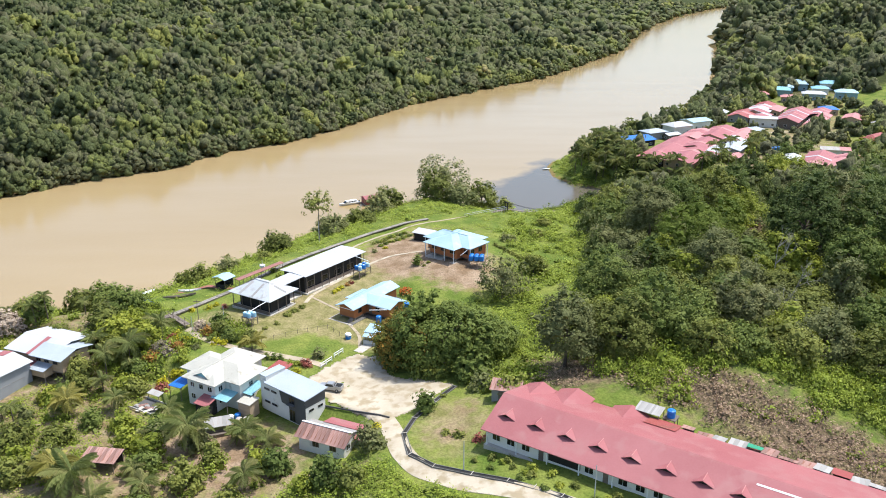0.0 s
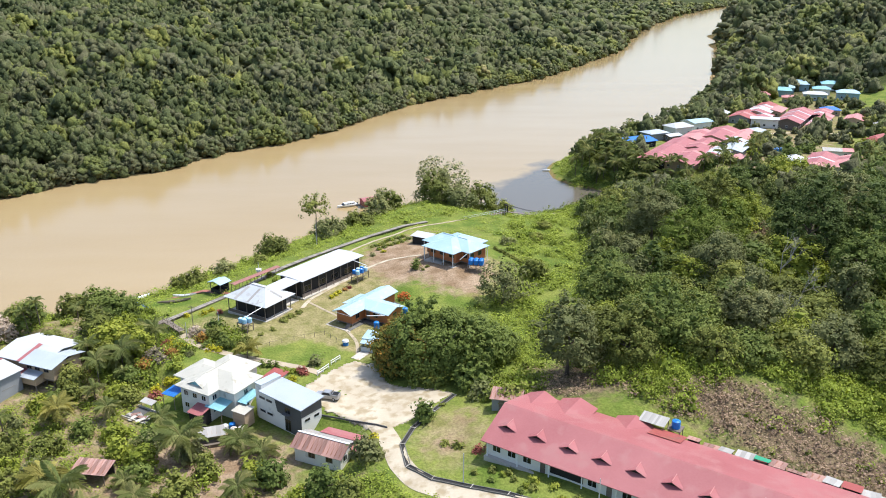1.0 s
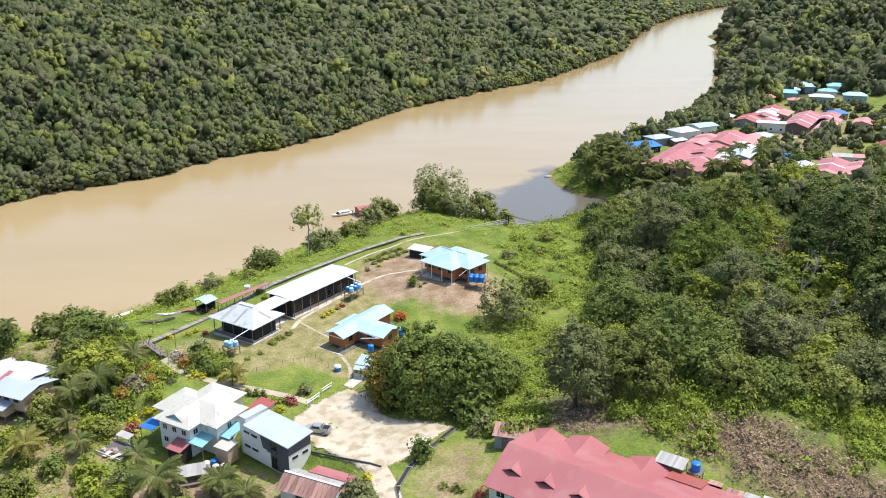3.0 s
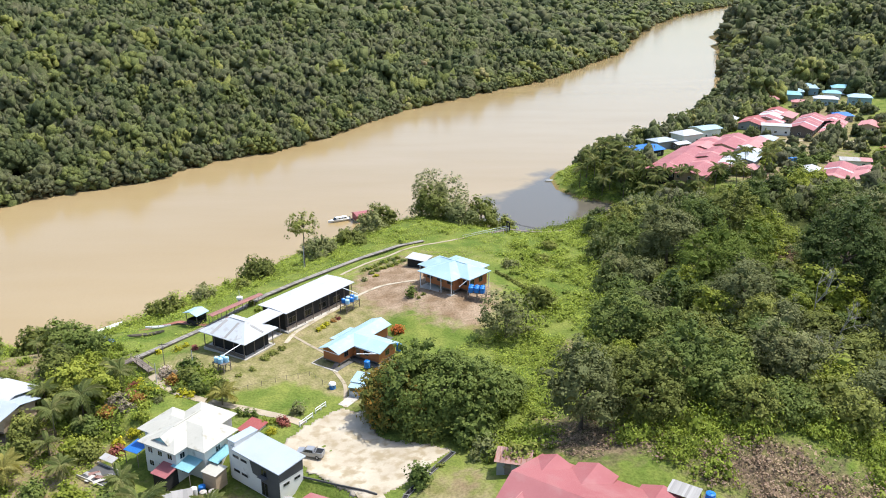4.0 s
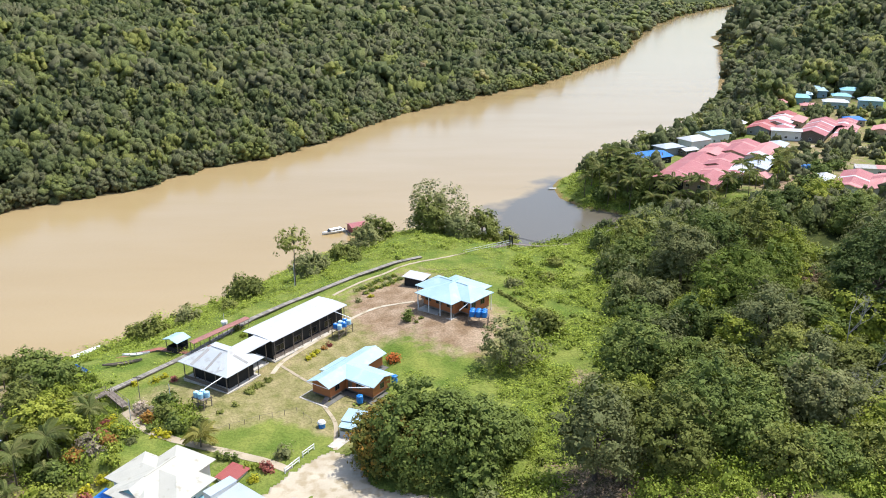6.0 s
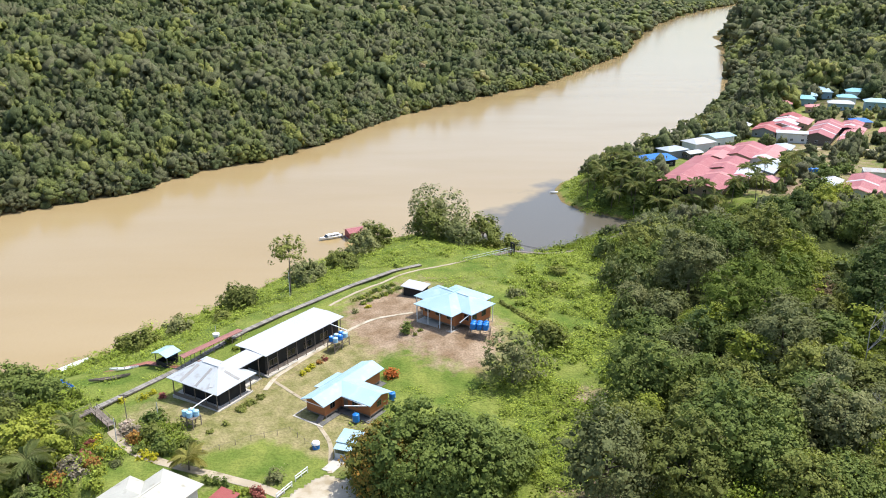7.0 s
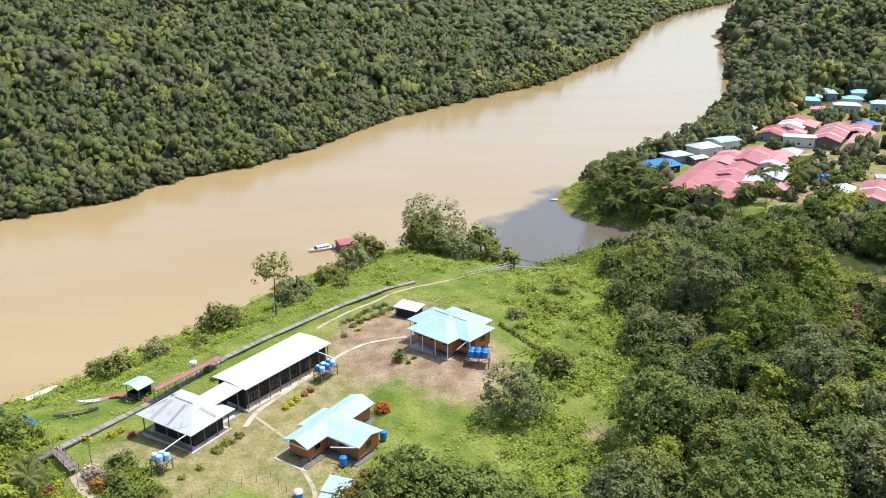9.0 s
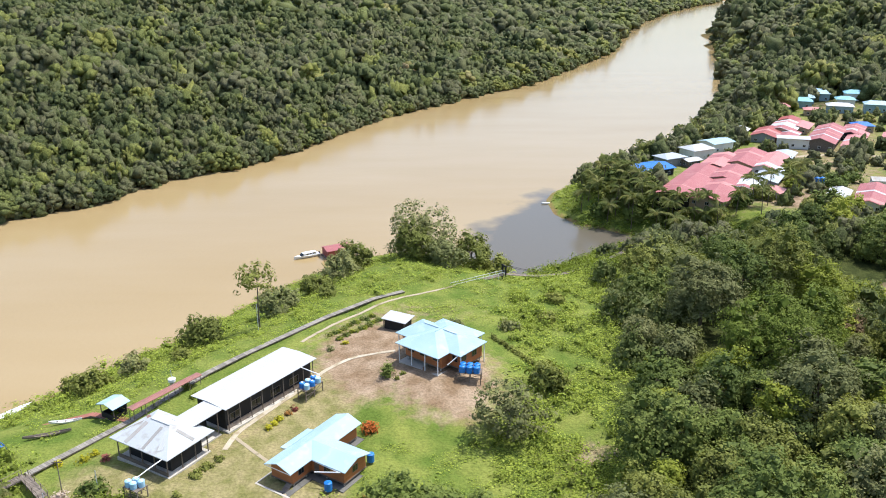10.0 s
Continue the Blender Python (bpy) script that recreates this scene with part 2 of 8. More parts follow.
M_YELLOWTREE = leaf_material("yellow_tree_leaves", (0.15, 0.20, 0.02), (0.22, 0.28, 0.03), (0.29, 0.34, 0.045))
M_DRYBUSH = leaf_material("dry_scrub_twigs", (0.12, 0.09, 0.055), (0.20, 0.155, 0.095), (0.27, 0.22, 0.13), (0.22, 0.22, 0.07), source="tint", through=0.15, spread=0.5, clump=0.0)
M_RED_LEAF = leaf_material("red_leaves", (0.14, 0.05, 0.035), (0.24, 0.09, 0.06), (0.33, 0.17, 0.12))
M_PALE_LEAF = leaf_material("pale_leaves", (0.14, 0.14, 0.08), (0.28, 0.26, 0.17), (0.42, 0.38, 0.28))
M_BARK = material("bark", (0.10, 0.075, 0.05), (0.20, 0.16, 0.12), 2, 0.9, 0.5, per_object=0.2)
M_DEAD = material("bare_wood", (0.28, 0.25, 0.21), (0.42, 0.38, 0.33), 2, 0.9, 0.3)
M_WHITE = material("white_metal_roof", (0.44, 0.45, 0.455), (0.52, 0.52, 0.52), 0.6, 0.5, ribs=6, stains=(0.40, 0.385, 0.35), stain_at=0.72)
M_IVORY = material("cream_metal_roof", (0.43, 0.41, 0.345), (0.52, 0.495, 0.425), 0.6, 0.55, ribs=6, stains=(0.31, 0.28, 0.21), stain_at=0.66)
M_CYAN = material("pale_blue_metal_roof", (0.31, 0.45, 0.52), (0.40, 0.53, 0.595), 0.5, 0.4, ribs=6, stains=(0.44, 0.555, 0.595), stain_at=0.62)
M_AQUA = material("aqua_metal_roof", (0.20, 0.42, 0.49), (0.28, 0.52, 0.57), 0.6, 0.45, ribs=6)
M_BLUE = material("blue_metal_roof", (0.02, 0.13, 0.46), (0.03, 0.18, 0.55), 0.6, 0.45, ribs=6)
M_PALEGREY = material("pale_grey_metal_roof", (0.35, 0.39, 0.43), (0.44, 0.48, 0.52), 0.5, 0.45, ribs=6)
M_HALLROOF = material("streaked_white_metal_roof", (0.42, 0.445, 0.455), (0.53, 0.545, 0.55), 0.5, 0.45, ribs=6, stains=(0.36, 0.345, 0.32), stain_at=0.6)
M_RED = material("faded_red_metal_roof", (0.30, 0.092, 0.094), (0.385, 0.140, 0.140), 0.35, 0.55, ribs=6, stains=(0.355, 0.145, 0.14), stain_at=0.58)
M_REDDARK = material("rust_red_metal_roof", (0.27, 0.06, 0.055), (0.36, 0.10, 0.085), 0.5, 0.55, ribs=6, stains=(0.22, 0.10, 0.07))
M_GREYWOOD = material("weathered_grey_boards", (0.20, 0.18, 0.15), (0.31, 0.28, 0.24), 1.5, 0.9, 0.3, per_object=0.25)
M_WALKROOF = material("sun_bleached_red_roof", (0.25, 0.105, 0.085), (0.34, 0.165, 0.135), 0.8, 0.65, ribs=6, stains=(0.22, 0.13, 0.10))
M_PINK = material("pink_metal_roof", (0.44, 0.17, 0.16), (0.52, 0.25, 0.23), 0.5, 0.55, ribs=6)
M_RUST = material("rusty_sheet", (0.24, 0.115, 0.09), (0.41, 0.28, 0.24), 0.9, 0.75, 0.3, fine=3, stains=(0.20, 0.08, 0.045), stain_at=0.55, per_object=0.4, stretch=(3, 0.6, 1))
M_GALV = material("weathered_galvanised_sheet", (0.27, 0.255, 0.235), (0.40, 0.385, 0.36), 0.8, 0.7, 0.2, stains=(0.30, 0.20, 0.15), stain_at=0.62, per_object=0.2, stretch=(3, 0.6, 1))
M_WALLW = material("white_plaster", (0.68, 0.65, 0.59), (0.78, 0.75, 0.69), 0.8, 0.8, 0.15, stains=(0.50, 0.47, 0.41), stain_at=0.68)
M_WALLG = material("grey_plaster", (0.075, 0.073, 0.070), (0.125, 0.122, 0.118), 0.8, 0.8, 0.15)
M_BRICK = material("orange_timber_wall", (0.34, 0.12, 0.045), (0.44, 0.18, 0.07), 0.9, 0.75, 0.2, stretch=(1, 1, 6))
M_TAN = material("tan_timber_wall", (0.42, 0.30, 0.19), (0.54, 0.41, 0.28), 0.9, 0.8, 0.2, stretch=(1, 1, 6))
M_GREYWALL = material("corrugated_grey_wall", (0.24, 0.25, 0.26), (0.33, 0.34, 0.35), 0.9, 0.6, ribs=5)
# near-black mesh tone; on village houses it paints the shade under eaves
M_DARKWALL = material("dark_mesh_and_shade", (0.018, 0.017, 0.016), (0.04, 0.037, 0.034), 1.2, 0.85, 0.2)
M_BLUEWALL = material("blue_painted_wall", (0.22, 0.34, 0.38), (0.34, 0.45, 0.48), 0.9, 0.8)
M_TIMBER = material("weathered_timber", (0.13, 0.10, 0.08), (0.25, 0.21, 0.17), 1.5, 0.9, 0.4, stretch=(1, 5, 5), per_object=0.2)
M_REDDECK = material("red_brown_boards", (0.24, 0.09, 0.065), (0.34, 0.15, 0.11), 1.2, 0.85, 0.3, per_object=0.15)
M_CONC = material("concrete", (0.42, 0.38, 0.32), (0.58, 0.54, 0.47), 0.7, 0.9, 0.3, stains=(0.30, 0.26, 0.20), stain_at=0.64)
M_PAD = material("dusty_concrete", (0.37, 0.305, 0.215), (0.54, 0.475, 0.365), 0.55, 0.92, 0.3, fine=4, stains=(0.33, 0.265, 0.165), stain_at=0.56)
M_POND = material("muddy_pond_water", (0.22, 0.155, 0.09), (0.28, 0.205, 0.125), 0.3, 0.4, spec=0.15)
M_PATH = material("beaten_earth", (0.32, 0.26, 0.175), (0.45, 0.375, 0.27), 0.7, 0.95, 0.3, stains=(0.24, 0.20, 0.115))
M_WHITEPAINT = material("white_paint", (0.74, 0.74, 0.72), (0.82, 0.82, 0.80), 1, 0.5)
M_GREYPAINT = material("grey_paint", (0.45, 0.46, 0.46), (0.55, 0.56, 0.56), 1, 0.5)
M_BLACK = material("black_rubber", (0.012, 0.012, 0.012), (0.03, 0.03, 0.03), 1, 0.8)
M_TANKB = material("blue_plastic_tank", (0.02, 0.16, 0.50), (0.03, 0.21, 0.58), 0.8, 0.4)
M_TANKL = material("pale_blue_plastic_tank", (0.30, 0.52, 0.68), (0.40, 0.60, 0.74), 0.8, 0.45)
M_GREEN = material("green_tarpaulin", (0.03, 0.22, 0.12), (0.05, 0.32, 0.18), 0.9, 0.6)
M_SILVER = material("silver_car_paint", (0.34, 0.345, 0.35), (0.40, 0.405, 0.41), 1, 0.3, metal=0.4)
M_GLASS = bpy.data.materials.new("dark_window_glass")
M_GLASS.use_nodes = True
M_GLASS.node_tree.nodes["Principled BSDF"].inputs["Base Color"].default_value = (0.012, 0.014, 0.016, 1)
M_GLASS.node_tree.nodes["Principled BSDF"].inputs["Roughness"].default_value = 0.12


# ---- mesh helpers ----
class Geo:
    """Collects boxes, prisms, tubes and faces into one mesh."""

    def __init__(self):
        self.v, self.f = [], []

    def add(self, verts, faces):
        k = len(self.v)
        self.v.extend(tuple(p) for p in verts)
        self.f.extend(tuple(i + k for i in f) for f in faces)
        return self

    def box(self, x0, x1, y0, y1, z0, z1, m=None):
        vs = [Vector(p) for p in ((x0, y0, z0), (x1, y0, z0), (x1, y1, z0), (x0, y1, z0), (x0, y0, z1), (x1, y0, z1), (x1, y1, z1), (x0, y1, z1))]
        if m:
            vs = [m @ p for p in vs]
        return self.add(vs, [(0, 3, 2, 1), (4, 5, 6, 7), (0, 1, 5, 4), (1, 2, 6, 5), (2, 3, 7, 6), (3, 0, 4, 7)])

    def tube(self, p0, p1, r0, r1=None, n=8):
        r1 = r0 if r1 is None else r1
        p0, p1 = Vector(p0), Vector(p1)
        q = (p1 - p0).to_track_quat("Z", "Y").to_matrix()
        ring = [Vector((math.cos(6.28318 * i / n), math.sin(6.28318 * i / n), 0)) for i in range(n)]
        vs = [p0 + q @ (r0 * c) for c in ring] + [p1 + q @ (r1 * c) for c in ring]
        return self.add(vs, [(i, (i + 1) % n, n + (i + 1) % n, n + i) for i in range(n)] + [tuple(range(n))[::-1], tuple(range(n, 2 * n))])

    def beam(self, p0, p1, w, h):
        """A box of width w and height h from p0 to p1."""
        p0, p1 = Vector(p0), Vector(p1)
        d = p1 - p0
        return self.box(0, d.length, -w / 2, w / 2, -h / 2, h / 2, Matrix.Translation(p0) @ d.to_track_quat("X", "Z").to_matrix().to_4x4())

    def slab(self, top, thick):
        """A sheet: the polygon top, thickened downwards."""
        n = len(top)
        low = [(x, y, z - thick) for x, y, z in top]
        return self.add(list(top) + low, [tuple(range(n)), tuple(range(n, 2 * n))[::-1]] + [(i, i + n, (i + 1) % n + n, (i + 1) % n) for i in range(n)])

    def mesh(self, name):
        me = bpy.data.meshes.new(name)
        me.from_pydata(self.v, [], self.f)
        me.update()
        return me


def part(name, geo, mat, parent, label=""):
    """Links a Geo (or a mesh) as one mesh object under a thing or a part."""
    me = geo if isinstance(geo, bpy.types.Mesh) else geo.mesh(name)
    if not me.materials:
        me.materials.append(mat)
    ob = new(name, me)
    ob.parent = parent
    return tagged(ob, label)


def thing(name, label, category, m, group=""):
    ob = new(name)
    ob.empty_display_size = 0.5
    ob.matrix_world = m
    return tagged(ob, label, category, group)


def solid(name, geo, mat, label, category, group="", kind="", m=None):
    me = geo if isinstance(geo, bpy.types.Mesh) else geo.mesh(name)
    me.materials.append(mat)
    ob = new(name, me)
    if m:
        ob.matrix_world = m
    return tagged(ob, label, category, group, kind)


def array_mesh(name, verts, faces, mat, tint=None):
    """A mesh from arrays of vertices and quads."""
    me = bpy.data.meshes.new(name)
    me.vertices.add(len(verts))
    me.vertices.foreach_set("co", np.asarray(verts, np.float32).ravel())
    nf, k = faces.shape
    me.loops.add(nf * k)
    me.loops.foreach_set("vertex_index", faces.astype(np.int32).ravel())
    me.polygons.add(nf)
    me.polygons.foreach_set("loop_start", np.arange(0, nf * k, k, dtype=np.int32))
    if tint is not None:
        me.attributes.new("tint", "FLOAT", "POINT").data.foreach_set("value", np.asarray(tint, np.float32))
    me.update(calc_edges=True)
    me.materials.append(mat)
    return me


# ---- the lie of the land ----
FAR_BANK = [(-1500, -330), (-700, 60), (-330, 275), (-200, 354), (-176, 381), (-141, 409), (-122, 447), (-93, 472), (-64, 520), (-35, 595), (41, 695), (85, 748), (154, 882), (214, 1013), (254, 1153), (350, 1422), (475, 1706), (732, 2127), (1500, 2950)]
NEAR_BANK = [(1600, 2650), (900, 2060), (640, 1740), (413, 1248), (330, 968), (250, 735), (228, 668), (170, 560), (128, 500), (77, 440), (60, 424), (54, 409), (55, 390), (61, 378), (78, 364), (98, 350), (96, 344), (72, 350), (49, 333), (34, 321), (27, 325), (12, 340), (-8, 345), (-24, 338), (-40, 319), (-50, 304), (-63, 281), (-74, 267), (-84, 254), (-91, 241), (-111, 227), (-140, 224), (-190, 200), (-330, 120), (-700, -120), (-1500, -520)]


def distance(x, y, line):
    best = np.full(np.shape(x), 1e9)
    for (ax, ay), (bx, by) in zip(line, line[1:]):
        dx, dy = bx - ax, by - ay
        s = np.clip(((x - ax) * dx + (y - ay) * dy) / (dx * dx + dy * dy), 0, 1)
        best = np.minimum(best, np.hypot(x - ax - s * dx, y - ay - s * dy))
    return best


def within(x, y, poly):
    hit = np.zeros(np.shape(x), bool)
    for (ax, ay), (bx, by) in zip(poly, poly[1:] + poly[:1]):
        if ay != by:
            hit ^= ((ay > y) != (by > y)) & (x < (bx - ax) * (y - ay) / (by - ay) + ax)
    return hit


def smooth(s):
    s = np.clip(s, 0, 1)
    return s * s * (3 - 2 * s)


def hill(x, y, cx, cy, rx, ry=None):
    return np.exp(-0.5 * (((x - cx) / rx) ** 2 + ((y - cy) / (ry or rx)) ** 2))


def waves(x, y, a, seed):
    """Smooth unevenness of wavelength about a."""
    k = 6.283 / a
    return (np.sin(k * x + 1.7 * seed + 1.3 * np.sin(0.7 * k * y)) + np.sin(0.83 * k * y + seed + 1.1 * np.sin(0.6 * k * x + seed)) + 0.6 * np.sin(1.7 * k * (x + y) * 0.7 + 2.3 * seed)) / 2.6


RIVER = FAR_BANK + NEAR_BANK


def shore(x, y):
    """Metres from the river's edge (negative in the water), and whether the place lies on the far side."""
    a, b = distance(x, y, FAR_BANK), distance(x, y, NEAR_BANK)
    d = np.minimum(a, b)
    return np.where(within(x, y, RIVER), -d, d), a < b


def ground(x, y):
    x, y = np.asarray(x, float), np.asarray(y, float)
    d, far = shore(x, y)
    flat = -7.0 + 3.3 * hill(x, y, 4, 230, 12) + 6.0 * hill(x, y, 31, 124, 26, 24) + 7.0 * hill(x, y, 70, 168, 26, 34) + 2.5 * hill(x, y, 58, 236, 22, 30)
    below = -((x + 24) * 0.48 + (y - 149.5) * 0.877)          # metres down the slope from the parking area's edge
    flat += -3.1 * smooth(below / 5) * smooth((-12 - x) / 7) - 0.9 * smooth((-28 - x) / 14) * smooth((172 - y) / 16)
    flat += 4.5 * hill(x, y, 52, 146, 24, 8) - 1.9 * hill(x, y, 48, 120, 20, 8) - 1.4 * hill(x, y, -70, 205, 14, 14) - 2.4 * hill(x, y, -73, 188, 6, 6) - 1.6 * smooth((y - 325) / 50) - 1.0 * hill(x, y, 25, 200, 14, 25)
    flat += 11.0 * hill(x, y, 108, 204, 24, 24) + 3.0 * hill(x, y, 70, 188, 16, 14)
    flat += smooth((y - 610) / 160) * np.clip(0.28 * (d - 12), 0, 62) + smooth((x - 240) / 120) * smooth((y - 330) / 120) * 14
    flat += 0.25 * waves(x, y, 23, 2) * smooth((d - 5) / 20) + 0.07 * waves(x, y, 5, 4)
    near = WATER + 0.3 + (flat - WATER) * smooth(d / np.where(y > 345, 26, 42) * 0.93 + 0.07)
    rise = np.minimum(0.115 * np.clip(d - 25, 0, None), 52 + 0.02 * d)
    beyond = WATER + 2.6 * smooth(d / 7) + 0.02 * np.clip(d, 0, 60) + rise + 5 * waves(x, y, 260, 1) * smooth((d - 60) / 160) + 2 * waves(x, y, 90, 5) * smooth((d - 30) / 80)
    return np.where(d < 0, WATER - 2.5 * smooth(-d / 9), np.where(far, beyond, near))


def gz(x, y):
    return float(ground(np.array([x]), np.array([y]))[0])


def steps(*runs):
    out = [runs[0][0]]
    for start, end, step in runs:
        k = max(1, round((end - start) / step))
        out += [start + (end - start) * (i + 1) / k for i in range(k)]
    return np.array(out)


WOOD = [(24, 152), (33, 170), (36, 190), (40, 212), (46, 232), (48, 258), (56, 285), (62, 318), (88, 336), (140, 330), (210, 320), (300, 250), (260, 110), (110, 90), (98, 138), (84, 148), (64, 154), (44, 160)]
LAWN = [(-46, 187), (-38, 176), (-24, 172), (-12, 186), (-8, 212), (-14, 238), (-24, 236), (-38, 206), (-60, 196), (-62, 190)]
PLOT = [(-40.5, 177), (-33, 183.5), (-27, 179.5), (-21.8, 173.8), (-24, 167), (-29, 168.5), (-37.5, 172)]
GRASS = [(-14, 214), (-7, 213), (2, 207), (11, 205), (13, 190), (4, 180), (-8, 183), (-15, 200)]
YARD = [(-13, 219), (-17, 236), (-12, 250), (0, 252), (4, 244), (16, 234), (16, 219), (10, 209), (-2, 212), (-7, 220)]
SCRUB = [(42, 136), (50, 129), (58, 123), (70, 115), (84, 105), (94, 112), (84, 125), (71, 134), (57, 142), (45, 144)]
GARDEN = [(-130, 205), (-84, 212), (-74, 182), (-62, 166), (-58, 150), (-36, 146), (-28, 130), (-14, 128), (-12, 104), (-130, 100)]
BANK = [(-90, 236), (-60, 228), (-30, 262), (4, 286), (22, 300), (30, 262), (22, 236), (34, 190), (18, 170), (12, 190), (20, 214), (20, 250), (-2, 262), (-40, 320)]
VILLAGE = [(99, 380), (117, 358), (152, 354), (185, 358), (225, 430), (250, 470), (280, 560), (270, 600), (235, 575), (190, 500), (130, 440), (100, 415)]


def fade(x, y, poly, soft):
    d = distance(x, y, poly + poly[:1])
    return 0.5 + np.clip(np.where(within(x, y, poly), d, -d) / soft, -1, 1) * 0.5


def build_ground():
    xs = steps((-4500, -1200, 330), (-1200, -300, 45), (-300, -135, 4), (-135, 130, 1.5), (130, 330, 4), (330, 1200, 40), (1200, 4500, 330))
    ys = steps((-1500, 60, 120), (60, 100, 4), (100, 335, 1.5), (335, 740, 4), (740, 1500, 16), (1500, 3000, 60), (3000, 4950, 300))
    gx, gy = np.meshgrid(xs, ys)
    x, y = gx.ravel(), gy.ravel()
    z = ground(x, y)
    i = np.arange(len(x)).reshape(gx.shape)
    faces = np.stack([i[:-1, :-1], i[:-1, 1:], i[1:, 1:], i[1:, :-1]], -1).reshape(-1, 4)
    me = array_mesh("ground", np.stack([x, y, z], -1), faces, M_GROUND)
    d, far = shore(x, y)
    zones = {
        "dry": 1.2 * fade(x, y, LAWN, 12) + 0.35 * hill(x, y, -30, 190, 14, 16) - 1.6 * fade(x, y, PLOT, 4) - 1.1 * fade(x, y, GRASS, 7) + 0.2 * fade(x, y, VILLAGE, 20) + 0.5 * hill(x, y, 12, 222, 9) + 0.9 * hill(x, y, 2, 136, 6, 9) + 0.4 * hill(x, y, 3, 262, 14, 7) + 0.45 * hill(x, y, -40, 140, 9, 6),
        "thin": 0.60 * fade(x, y, GARDEN, 12) - 0.6 * fade(x, y, PLOT, 4) + 0.22 * fade(x, y, BANK, 10),
        "dirt": 0.53 * fade(x, y, GARDEN, 10) + 0.3 * hill(x, y, -38, 208, 8, 12) + 0.92 * fade(x, y, YARD, 6) + 0.56 * fade(x, y, VILLAGE, 22) + 0.5 * hill(x, y, 146, 366, 10, 8) + 0.66 * hill(x, y, 29, 197, 4, 5) + 0.62 * hill(x, y, 1, 133, 4, 3) + 0.5 * hill(x, y, 4, 142, 3, 4) + 0.75 * hill(x, y, -15, 247, 8, 8) + 0.45 * hill(x, y, -6, 262, 9, 7) + 0.5 * hill(x, y, -38, 136, 12, 7) + 0.5 * hill(x, y, -19, 232, 6, 9) + 0.62 * hill(x, y, -42, 138, 5, 3) + 0.9 * hill(x, y, 123, 275, 9, 5) + 0.6 * hill(x, y, 116, 268, 5, 5),
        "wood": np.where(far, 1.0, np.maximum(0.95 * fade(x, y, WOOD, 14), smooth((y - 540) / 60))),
        "scrub": 0.95 * fade(x, y, SCRUB, 8) + 0.6 * hill(x, y, 26, 157, 8, 6) + 0.75 * hill(x, y, 30, 146, 8, 5),
        "mud": np.where(far, 1.1, 0.62) * (1 - smooth(d / np.where(far, 3.2, 3.0))),
    }
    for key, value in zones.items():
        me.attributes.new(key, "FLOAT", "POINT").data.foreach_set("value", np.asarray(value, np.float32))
    me.polygons.foreach_set("use_smooth", np.ones(len(me.polygons), bool))
    tagged(new("ground", me), "grassy riverside land with bare earth and wooded hills", "ground", "", "structure")


def build_water():
    xs = steps((-1600, -160, 80), (-160, 120, 4), (120, 400, 14), (400, 1700, 80))
    ys = steps((-600, 220, 60), (220, 460, 4), (460, 900, 14), (900, 3000, 80))
    gx, gy = np.meshgrid(xs, ys)
    x, y = gx.ravel(), gy.ravel()
    i = np.arange(len(x)).reshape(gx.shape)
    faces = np.stack([i[:-1, :-1], i[:-1, 1:], i[1:, 1:], i[1:, :-1]], -1).reshape(-1, 4)
    me = array_mesh("river", np.stack([x, y, np.full(len(x), WATER)], -1), faces, M_WATER)
    pool = [(14, 330), (20, 372), (42, 404), (52, 424), (66, 420), (100, 360), (90, 335), (40, 312)]
    me.attributes.new("clear", "FLOAT", "POINT").data.foreach_set("value", np.asarray(0.95 * fade(x, y, pool, 16), np.float32))
    tagged(new("river", me), "wide muddy brown river with a darker clear side creek", "river", "", "structure")


build_ground()
build_water()


def drape(name, line, width, mat, label, category, lift=0.06, thick=0.4, step=1.2):
    """A strip of pavement along a line, laid on the ground."""
    pts = []
    for (ax, ay), (bx, by) in zip(line, line[1:]):
        k = max(1, int(math.hypot(bx - ax, by - ay) / step))
        pts += [(ax + (bx - ax) * i / k, ay + (by - ay) * i / k) for i in range(k)]
    pts.append(line[-1])
    p = np.array(pts)
    for _ in range(3):
        p[1:-1] = (p[:-2] + 2 * p[1:-1] + p[2:]) / 4
    t = np.gradient(p, axis=0)
    t /= np.linalg.norm(t, axis=1)[:, None]
    nrm = np.stack([-t[:, 1], t[:, 0]], -1)
    g = Geo()
    cols = np.linspace(-0.5, 0.5, 4)
    grid = np.stack([p + nrm * c * width for c in cols], 1)
    z = ground(grid[..., 0], grid[..., 1]) + lift
    top = np.concatenate([grid, z[..., None]], -1).reshape(-1, 3)
    low = top - [0, 0, thick]
    k, n = len(cols), len(p)
    faces = [(r * k + c, r * k + c + 1, (r + 1) * k + c + 1, (r + 1) * k + c) for r in range(n - 1) for c in range(k - 1)]
    faces = [f[::-1] for f in faces]
    o = n * k
    for r in range(n - 1):
        faces += [(r * k, (r + 1) * k, (r + 1) * k + o, r * k + o), (r * k + k - 1, r * k + k - 1 + o, (r + 1) * k + k - 1 + o, (r + 1) * k + k - 1)]
    g.add(np.concatenate([top, low]).tolist(), faces)
    return solid(name, g, mat, label, category, kind="structure")


